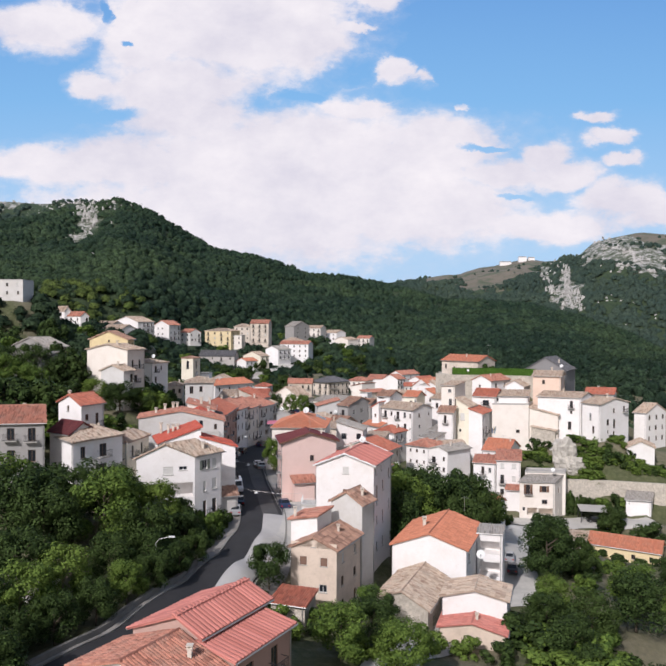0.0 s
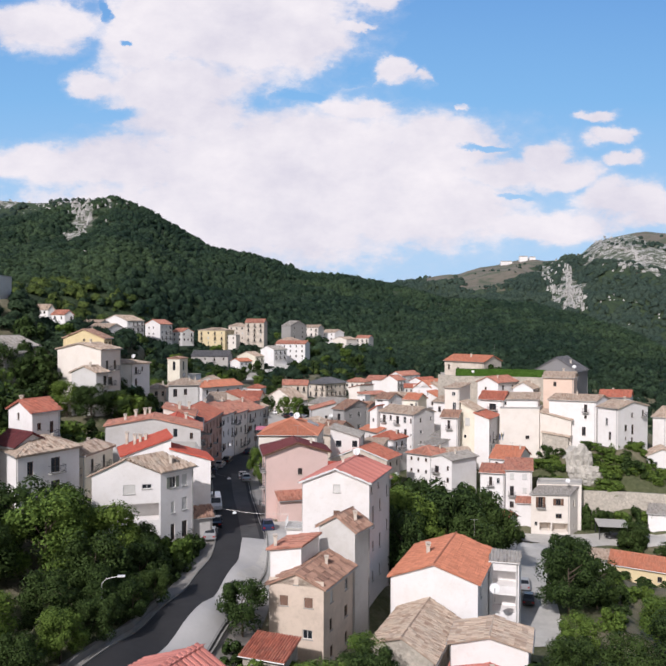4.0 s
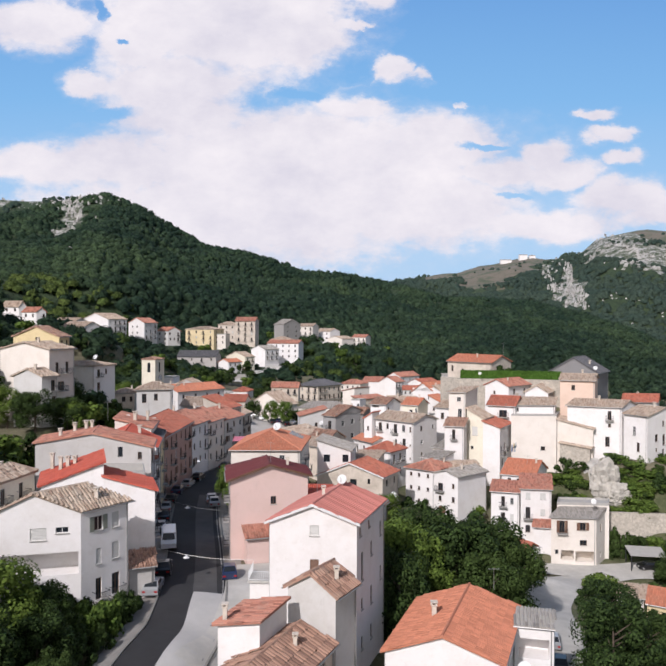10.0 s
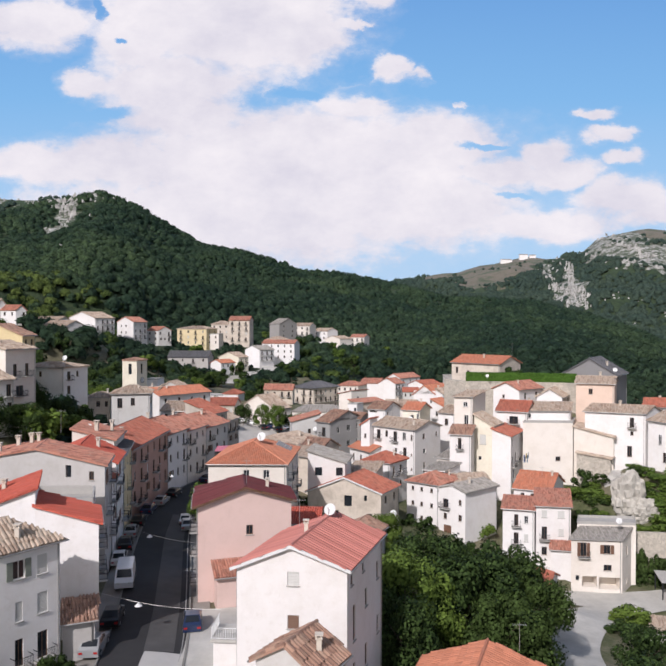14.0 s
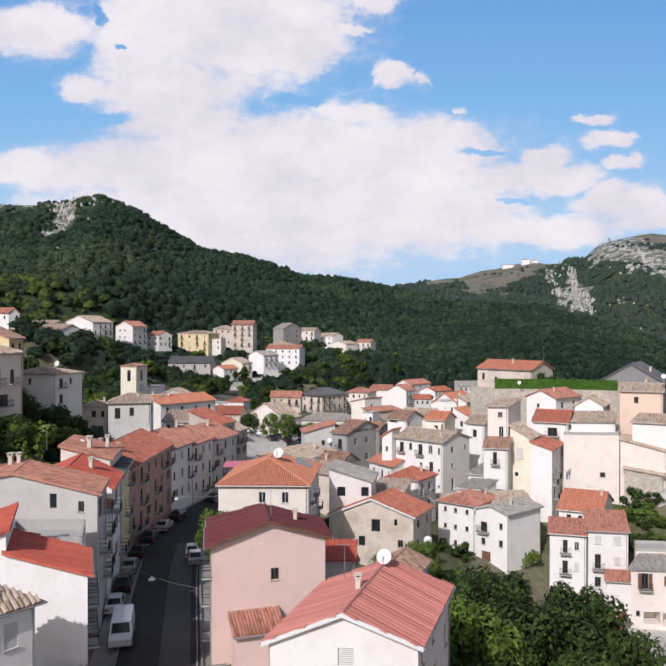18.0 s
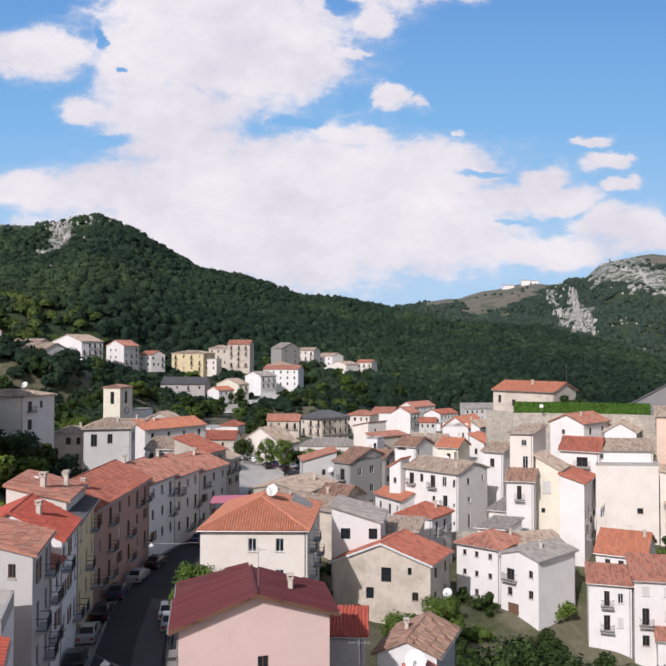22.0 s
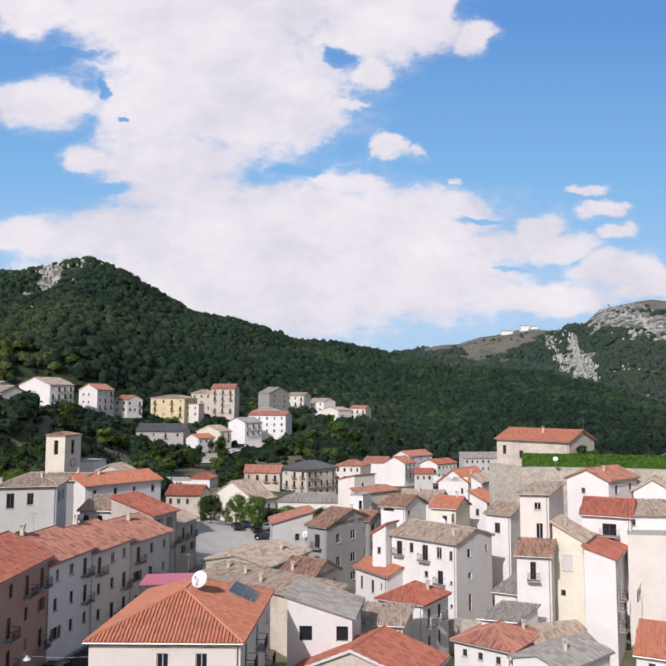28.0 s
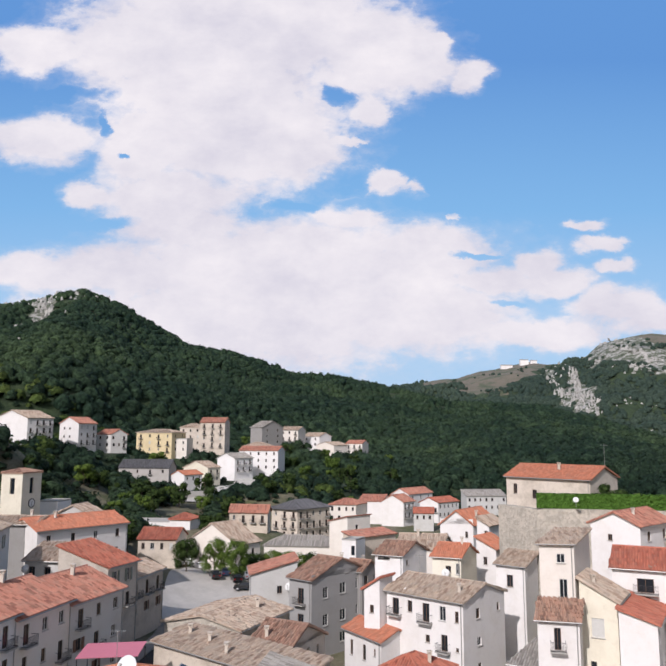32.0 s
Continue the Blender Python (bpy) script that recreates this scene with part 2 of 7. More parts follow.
class Build:
    """Collects faces for one mesh."""

    def __init__(self):
        self.v, self.f = [], []

    def face(self, *pts):
        k = len(self.v)
        self.v += [tuple(p) for p in pts]
        self.f.append(tuple(range(k, k + len(pts))))

    def hexa(self, p):
        """Eight corners: bottom four anticlockwise, then the top four."""
        k = len(self.v)
        self.v += [tuple(q) for q in p]
        self.f += [(k + 3, k + 2, k + 1, k), (k + 4, k + 5, k + 6, k + 7)]
        self.f += [(k + i, k + (i + 1) % 4, k + 4 + (i + 1) % 4, k + 4 + i) for i in range(4)]

    def box(self, x0, y0, z0, x1, y1, z1):
        self.hexa([(x0, y0, z0), (x1, y0, z0), (x1, y1, z0), (x0, y1, z0), (x0, y0, z1), (x1, y0, z1), (x1, y1, z1), (x0, y1, z1)])

    def tube(self, a, b, ra, rb, n=7):
        a, b = Vector(a), Vector(b)
        q = (b - a).to_track_quat("Z", "Y")
        k = len(self.v)
        for c, r in ((a, ra), (b, rb)):
            self.v += [tuple(c + q @ Vector((r * math.cos(6.2832 * i / n), r * math.sin(6.2832 * i / n), 0))) for i in range(n)]
        self.f += [(k + i, k + (i + 1) % n, k + n + (i + 1) % n, k + n + i) for i in range(n)]
        self.f += [tuple(k + n + i for i in range(n)), tuple(k + n - 1 - i for i in range(n))]

    def mesh(self, name, mat, smooth=False):
        return mesh_of(name, self.v, self.f, mat, smooth)


def part(name, data, parent, label="", m=None):
    ob = new(name, data)
    ob.parent = parent
    if m is not None:
        ob.matrix_basis = m
    if label:
        ob["label"] = label
    return ob


# ---------------------------------------------------------------- sky backdrop, far behind the mountains
def cloud_sky():
    n = Nodes("cloudy_sky")
    pos = n.put("ShaderNodeTexCoord").outputs["Object"]
    sep = n.t.nodes.new("ShaderNodeSeparateXYZ")
    n.link(pos, sep.inputs[0])
    a, b = n.maths("DIVIDE", sep.outputs[0], sep.outputs[1]), n.maths("DIVIDE", sep.outputs[2], sep.outputs[1])
    com = n.t.nodes.new("ShaderNodeCombineXYZ")
    n.link(a, com.inputs[0])
    n.link(n.maths("MULTIPLY", b, 1.5), com.inputs[1])
    v = com.outputs[0]
    big, mid, fine = n.noise(v, 3.5, 6, 0.6), n.noise(v, 10, 8, 0.62), n.noise(v, 34, 6, 0.6)
    warp = n.put("ShaderNodeTexNoise", Scale=6.0, Detail=7.0, Roughness=0.62)
    n.link(v, warp.inputs["Vector"])
    ws = n.t.nodes.new("ShaderNodeSeparateColor")
    n.link(warp.outputs["Color"], ws.inputs[0])
    a2 = n.maths("MULTIPLY_ADD", n.maths("SUBTRACT", ws.outputs[0], 0.5), 0.13, a)
    b2 = n.maths("MULTIPLY_ADD", n.maths("SUBTRACT", ws.outputs[1], 0.5), 0.08, b)
    wob = n.maths("ADD", n.maths("MULTIPLY", n.maths("SUBTRACT", mid, 0.5), 0.75), n.maths("MULTIPLY", n.maths("SUBTRACT", fine, 0.5), 0.6))

    def cover(spots):
        total = None
        for cx, cy, rx, ry in spots:
            dx, dy = n.maths("DIVIDE", n.maths("SUBTRACT", a2, cx), rx * 1.3), n.maths("DIVIDE", n.maths("SUBTRACT", b2, cy), ry * 1.3)
            d = n.maths("SUBTRACT", 1.0, n.maths("SQRT", n.maths("ADD", n.maths("MULTIPLY", dx, dx), n.maths("MULTIPLY", dy, dy))))
            total = d if total is None else n.maths("SMOOTH_MAX", total, d, 0.22)
        return total

    dens = n.maths("ADD", cover(HIGH + LOW), wob)
    hole = n.maths("ADD", cover(GAPS), wob)
    dens = n.maths("MINIMUM", dens, n.maths("MULTIPLY_ADD", hole, -0.9, 0.12))
    mask = n.ramp(n.maths("ADD", dens, 0.25), [(0.0, (0, 0, 0)), (0.20, (0.10, 0.10, 0.10)), (0.30, (0.28, 0.28, 0.28)), (0.42, (0.72, 0.72, 0.72)), (0.60, (1, 1, 1))])
    shade = n.ramp(n.maths("ADD", n.maths("MULTIPLY", big, 0.6), n.maths("MULTIPLY", mid, 0.4)), [(0.36, (0.70, 0.69, 0.77)), (0.50, (0.84, 0.82, 0.86)), (0.62, (0.95, 0.92, 0.93))])
    blue = n.ramp(b, [(0.0, (0.50, 0.68, 0.86)), (0.12, (0.42, 0.66, 0.90)), (0.32, (0.23, 0.50, 0.83)), (0.55, (0.13, 0.33, 0.70))])
    col = n.mix(mask, blue, shade)
    em = n.t.nodes.new("ShaderNodeEmission")
    n.link(col, em.inputs[0])
    em.inputs[1].default_value = SKY_GLOW
    n.link(em.outputs[0], n.t.nodes["Material Output"].inputs[0])
    n.mat.cycles.emission_sampling = "NONE"
    return n.mat


SKY_GLOW = 0.92
HIGH = [(-0.137, 0.595, 0.211, 0.097), (-0.283, 0.573, 0.115, 0.065), (0.068, 0.562, 0.09, 0.068), (0.145, 0.549, 0.038, 0.041), (0.205, 0.526, 0.029, 0.023), (0.172, 0.575, 0.015, 0.008), (-0.435, 0.562, 0.07, 0.031), (-0.418, 0.423, 0.078, 0.033), (-0.134, 0.434, 0.144, 0.073), (-0.271, 0.42, 0.056, 0.063), (0.06, 0.468, 0.029, 0.028), (-0.346, 0.35, 0.038, 0.017), (-0.225, 0.339, 0.099, 0.039), (-0.045, 0.402, 0.066, 0.036), (0.081, 0.354, 0.019, 0.016), (0.118, 0.348, 0.016, 0.011), (-0.173, 0.507, 0.171, 0.047), (-0.211, 0.298, 0.092, 0.029)]
LOW = [(-0.044, 0.236, 0.246, 0.066), (-0.294, 0.228, 0.147, 0.034), (-0.423, 0.231, 0.079, 0.025), (0.03, 0.312, 0.056, 0.023), (0.147, 0.259, 0.099, 0.039), (0.301, 0.245, 0.031, 0.019), (0.33, 0.217, 0.052, 0.019), (0.385, 0.268, 0.03, 0.011), (0.372, 0.296, 0.021, 0.007), (0.411, 0.236, 0.022, 0.01), (-0.128, 0.149, 0.279, 0.062), (0.127, 0.162, 0.14, 0.05), (0.408, 0.178, 0.049, 0.025), (0.462, 0.157, 0.046, 0.022), (0.303, 0.141, 0.104, 0.021), (0.036, 0.415, 0.014, 0.005), (0.182, 0.315, 0.011, 0.004), (0.232, 0.218, 0.068, 0.02)]
GAPS = [(0.009, 0.488, 0.02, 0.013), (-0.325, 0.447, 0.008, 0.018), (-0.051, 0.335, 0.037, 0.009), (0.233, 0.257, 0.031, 0.004), (0.271, 0.186, 0.031, 0.004), (-0.406, 0.491, 0.057, 0.015), (-0.343, 0.299, 0.058, 0.011), (-0.282, 0.404, 0.007, 0.004), (0.235, 0.335, 0.187, 0.013), (0.155, 0.416, 0.063, 0.033)]
dome = Build()
NA, NE, RAD = 48, 20, 4600
for j in range(NE + 1):
    el = radians(-6 + 56 * j / NE)
    for i in range(NA + 1):
        az = radians(-62 + 124 * i / NA)
        dome.v.append((RAD * math.cos(el) * math.sin(az), RAD * math.cos(el) * math.cos(az), RAD * math.sin(el)))
for j in range(NE):
    for i in range(NA):
        k = j * (NA + 1) + i
        dome.f.append((k, k + NA + 1, k + NA + 2, k + 1))
sky_ob = tagged(new("backdrop", dome.mesh("backdrop", cloud_sky(), True)), "blue sky with broad white cumulus clouds", "sky", kind="structure")
sky_ob.location = (4, 60, 46)


# ---------------------------------------------------------------- houses
def grid(us, tops, w=1.0, h=1.3, kind="w"):
    return [(u, t, w, h, kind) for t in tops for u in us]


WIN_MESH = {}


def cells(us, zs, holes, d0, d1):
    """A flat frame in one piece: the cells of a grid but for the holes, d1 - d0 thick."""
    b = Build()
    nu, nz = len(us), len(zs)
    b.v = [(u, d, z) for d in (d0, d1) for z in zs for u in us]
    at = lambda i, j, k: k * nu * nz + j * nu + i
    solid = {(i, j) for i in range(nu - 1) for j in range(nz - 1)} - holes
    for i, j in solid:
        b.f += [(at(i, j, 0), at(i + 1, j, 0), at(i + 1, j + 1, 0), at(i, j + 1, 0)), (at(i, j + 1, 1), at(i + 1, j + 1, 1), at(i + 1, j, 1), at(i, j, 1))]
        for di, dj, e in ((0, -1, ((0, 0), (1, 0))), (1, 0, ((1, 0), (1, 1))), (0, 1, ((1, 1), (0, 1))), (-1, 0, ((0, 1), (0, 0)))):
            if (i + di, j + dj) not in solid:
                (p, q), (r, s) = e
                b.f.append((at(i + r, j + s, 0), at(i + p, j + q, 0), at(i + p, j + q, 1), at(i + r, j + s, 1)))
    return b


def window_mesh(w, h, kind):
    """Frame, pane and shutter meshes for one size, shared by all windows of it. Local: x across, y inwards, z up from the sill."""
    key = (round(w, 2), round(h, 2), kind)
    if key not in WIN_MESH:
        t, d0, d1 = 0.07, 0.10, 0.17
        fr = cells([0, t, w / 2 - 0.03, w / 2 + 0.03, w - t, w], [0, t, h - t, h], {(1, 1), (3, 1)}, d0, d1).mesh("window", M_FRAME if kind in "wsdb" else M_WFRAME)
        b = Build()
        b.box(-0.08, -0.09, -0.09, w + 0.08, d0 - 0.004, -0.004)
        sill = b.mesh("sill", M_CONC)
        p = Build()
        p.box(t * 0.5, 0.125, t * 0.5, w - t * 0.5, 0.145, h - t * 0.5)
        pane = p.mesh("pane", M_GLASS)
        s = Build()
        sw = w / 2
        k = max(4, int(h / 0.16))
        edge = [(-0.012, 0.0)] + [q for i in range(k) for q in ((-0.078, h * (i + 0.08) / k), (-0.050, h * (i + 0.92) / k))] + [(-0.012, h)]
        m = len(edge)
        s.v = [(x, y, z) for x in (0.0, sw) for y, z in edge]
        s.f = [(i, i + m, (i + 1) % m + m, (i + 1) % m) for i in range(m)] + [tuple(range(m)), tuple(range(2 * m - 1, m - 1, -1))]
        shut = s.mesh("shutter", M_SHUT if kind != "g" else M_GSHUT)
        r = Build()
        k = max(8, 2 * int(h / 0.12))
        for q in range(k + 1):
            r.v += [(t * 0.6, 0.045 + 0.03 * (q % 2), h * q / k), (w - t * 0.6, 0.045 + 0.03 * (q % 2), h * q / k)]
        r.f = [(2 * q, 2 * q + 1, 2 * q + 3, 2 * q + 2) for q in range(k)]
        roll = r.mesh("roller_shutter", M_WSHUT if kind != "c" else M_SHUT)
        WIN_MESH[key] = (fr, pane, shut, roll, sill)
    return WIN_MESH[key]


RAIL_MESH = {}


def rail_mesh(w):
    key = round(w, 1)
    if key not in RAIL_MESH:
        s = Build()
        s.box(-w / 2, -0.85, -0.14, w / 2, -0.002, 0)
        b = Build()
        for z in (0.06, 0.92):
            b.box(-w / 2 + 0.03, -0.83, z, w / 2 - 0.03, -0.79, z + 0.04)
            for x in (-w / 2 + 0.03, w / 2 - 0.07):
                b.box(x, -0.79, z, x + 0.04, -0.01, z + 0.04)
        n = int(w / 0.13)
        for i in range(n + 1):
            x = -w / 2 + 0.04 + (w - 0.11) * i / n
            b.box(x, -0.82, 0.002, x + 0.022, -0.798, 0.92)
        RAIL_MESH[key] = (s.mesh("balcony", M_CONC), b.mesh("railing", M_IRON))
    return RAIL_MESH[key]


def facade(b, house_ob, p0, p1, zb, ze, wins, shade=None):
    """One wall from p0 to p1 (left to right as seen from outside) with recessed openings; hangs the windows in it."""
    p0, p1 = Vector((*p0, 0)), Vector((*p1, 0))
    length = (p1 - p0).length
    e = (p1 - p0) / length
    inn = Vector((-e.y, e.x, 0))
    holes = []
    for u, top, w, h, kind in wins:
        u = u * length if 0 < u < 1 else u
        z1 = ze - top
        z0 = z1 - h
        if u - w / 2 < 0.15 or u + w / 2 > length - 0.15 or z0 < zb + 0.2:
            continue
        if any(u - w / 2 < q[1] + 0.1 and u + w / 2 > q[0] - 0.1 and z0 < q[3] + 0.1 and z1 > q[2] - 0.1 for q in holes):
            continue
        holes.append((u - w / 2, u + w / 2, z0, z1, kind))
    us = sorted({0.0, length, *(q[i] for q in holes for i in (0, 1))})
    zs = sorted({zb, ze, *(q[i] for q in holes for i in (2, 3))})

    def at(u, z, d=0.0):
        return p0 + e * u + inn * d + Vector((0, 0, z))

    for i in range(len(us) - 1):
        for j in range(len(zs) - 1):
            mu, mz = (us[i] + us[i + 1]) / 2, (zs[j] + zs[j + 1]) / 2
            if any(q[0] < mu < q[1] and q[2] < mz < q[3] for q in holes):
                continue
            b.face(at(us[i], zs[j]), at(us[i + 1], zs[j]), at(us[i + 1], zs[j + 1]), at(us[i], zs[j + 1]))
    rot = Matrix((Vector((*e.to_2d(), 0)), inn, Vector((0, 0, 1)))).transposed().to_4x4()
    for u0, u1, z0, z1, kind in holes:
        d = 0.2 if kind != "o" else 0.45 if u1 - u0 < 1.5 else 2.4
        b.face(at(u0, z0), at(u0, z0, d), at(u1, z0, d), at(u1, z0))
        b.face(at(u0, z1), at(u1, z1), at(u1, z1, d), at(u0, z1, d))
        b.face(at(u0, z0), at(u0, z1), at(u0, z1, d), at(u0, z0, d))
        b.face(at(u1, z0), at(u1, z0, d), at(u1, z1, d), at(u1, z1))
        b.face(at(u0, z0, d), at(u0, z1, d), at(u1, z1, d), at(u1, z0, d))
        if kind == "o":
            if u1 - u0 < 1.5:
                # dark pane added to small openings; in bare holes it stands in for shade
                pane = window_mesh(u1 - u0, z1 - z0, "w")[1]
                part("pane", pane, house_ob, m=Matrix.Translation(at(u0, z0, 0.15)) @ rot)
            continue
        fr, pane, shut, roll, sill = window_mesh(u1 - u0, z1 - z0, kind)
        m = Matrix.Translation(at(u0, z0)) @ rot
        win = part("window", fr, house_ob, m=m)
        if kind not in "db":
            part("sill", sill, win)
        if kind in "rc":
            part("roller_shutter", roll, win)
        else:
            part("pane", pane, win)
        if kind in "sgb":
            sw = (u1 - u0) / 2
            part("shutter", shut, win, m=Matrix.Translation((-sw - 0.02, 0, 0)))
            part("shutter", shut, win, m=Matrix.Translation((u1 - u0 + 0.02, 0, 0)))
        if kind in "db":
            slab, rails = rail_mesh(u1 - u0 + 0.9)
            bal = part("balcony", slab, house_ob, m=Matrix.Translation(at((u0 + u1) / 2, z0)) @ rot)
            tagged(part("railing", rails, bal, "dark iron railing"), kind="stuff")


TILE_MESH = {}


def tile_mesh(r, mat):
    """One half-round tile of unit length, in one piece; shared by all tiles of its width."""
    key = (round(r, 3), mat.name)
    if key not in TILE_MESH:
        b = Build()
        arc = [(-1.0, 0.0), (-0.72, 0.08), (0.0, 0.12), (0.72, 0.08), (1.0, 0.0)]
        b.v = [(r * x, y, z * k) for y, k in ((0.0, 1.0), (1.0, 0.6)) for x, z in arc]
        b.f = [(i, i + 1, i + 6, i + 5) for i in range(4)] + [(4, 3, 2, 1, 0), (5, 6, 7, 8, 9), (0, 5, 9, 4)]
        TILE_MESH[key] = b.mesh("tile", mat)
    return TILE_MESH[key]


def slope_tiles(b, quad, pitch_w=0.34, length=0.9, lift=0.0, rng=None, single=None, rough=1.0):
    """Rows of half-round tiles on a roof slope. quad: eave left, eave right, ridge right, ridge left."""
    a, c, d, f = [Vector(p) for p in quad]
    e = (c - a)
    width = e.length
    e /= width
    nrm = e.cross(f - a).normalized()
    up = nrm.cross(e)
    poly = [((p - a).dot(e), (p - a).dot(up)) for p in (a, c, d, f)]

    def span(x):
        hit = []
        for i in range(4):
            (x0, y0), (x1, y1) = poly[i], poly[(i + 1) % 4]
            if abs(x1 - x0) > 1e-6 and min(x0, x1) - 1e-6 <= x <= max(x0, x1) + 1e-6:
                hit.append(y0 + (y1 - y0) * (x - x0) / (x1 - x0))
        return (min(hit), max(hit)) if len(hit) > 1 else None

    lo, hi = min(p[0] for p in poly), max(p[0] for p in poly)
    n = max(2, int((hi - lo) / pitch_w))
    for i in range(n):
        x = lo + (hi - lo) * (i + 0.5) / n
        s = span(x)
        if not s or s[1] - s[0] < 0.25:
            continue
        rows = max(1, int((s[1] - s[0]) / length))
        r = (hi - lo) / n * 0.38
        for j in range(rows):
            y0, y1 = s[0] + (s[1] - s[0]) * j / rows, s[0] + (s[1] - s[0]) * (j + 1) / rows + 0.05
            jx, jz = (rng.uniform(-0.025, 0.025) * rough, rng.uniform(0, 0.03) * rough) if rng else (0, 0)
            if rough > 1 and rng.random() < 0.06:
                continue
            if single:
                o = a + e * (x + jx) + up * y0 + nrm * (lift + jz)
                m = Matrix((e, up * (y1 - y0), nrm)).transposed().to_4x4()
                m.translation = o
                part("tile", tile_mesh(r * 1.1, single[1]), single[0], m=m)
                continue
            k = len(b.v)
            for y, zz in ((y0, 0.115 + jz), (y1, 0.085 + jz)):
                o = a + e * (x + jx) + up * y + nrm * lift
                b.v += [tuple(o - e * r), tuple(o - e * r * 0.55 + nrm * zz), tuple(o + e * r * 0.55 + nrm * zz), tuple(o + e * r)]
            b.f += [(k, k + 1, k + 5, k + 4), (k + 1, k + 2, k + 6, k + 5), (k + 2, k + 3, k + 7, k + 6), (k, k + 3, k + 2, k + 1)]


def slab(b, quad, thick):
    q = [Vector(p) for p in quad]
    nrm = (q[1] - q[0]).cross(q[3] - q[0]).normalized() * thick
    b.hexa([p - nrm for p in q] + q)


CHIM = None


def chimney_mesh():
    global CHIM
    if CHIM is None:
        b = Build()
        b.box(-0.2, -0.2, -1.2, 0.2, 0.2, 1.0)
        b.box(-0.29, -0.29, 1.004, 0.29, 0.29, 1.08)
        for x in (-0.25, 0.15):
            for y in (-0.25, 0.15):
                b.box(x, y, 1.084, x + 0.1, y + 0.1, 1.3)
        b.box(-0.33, -0.33, 1.304, 0.33, 0.33, 1.37)
        CHIM = b.mesh("chimney", W_OLD)
    return CHIM


FEET = []
Z = Vector((0, 0, 1))


def openings(spec, length, depth, rng):
    """Rows of openings from a short word such as 3d: three to a storey, of kind d. Lists pass unchanged."""
    if not isinstance(spec, str):
        return spec
    n, kind = int(spec[0]), spec[1]
    out = []
    for k in range(int((depth - 0.6) / 3.05)):
        for i in range(n):
            u = length * (i + 0.5) / n + rng.uniform(-0.15, 0.15)
            kk = rng.choice("dddsswwrp") if kind == "m" else kind if rng.random() > 0.25 else rng.choice("wrp")
            tall = kk in "db"
            out.append((u, 0.9 + 3.05 * k, 0.85 if tall else rng.choice((0.7, 0.9)), 2.0 if tall else 1.3, kk))
    return out


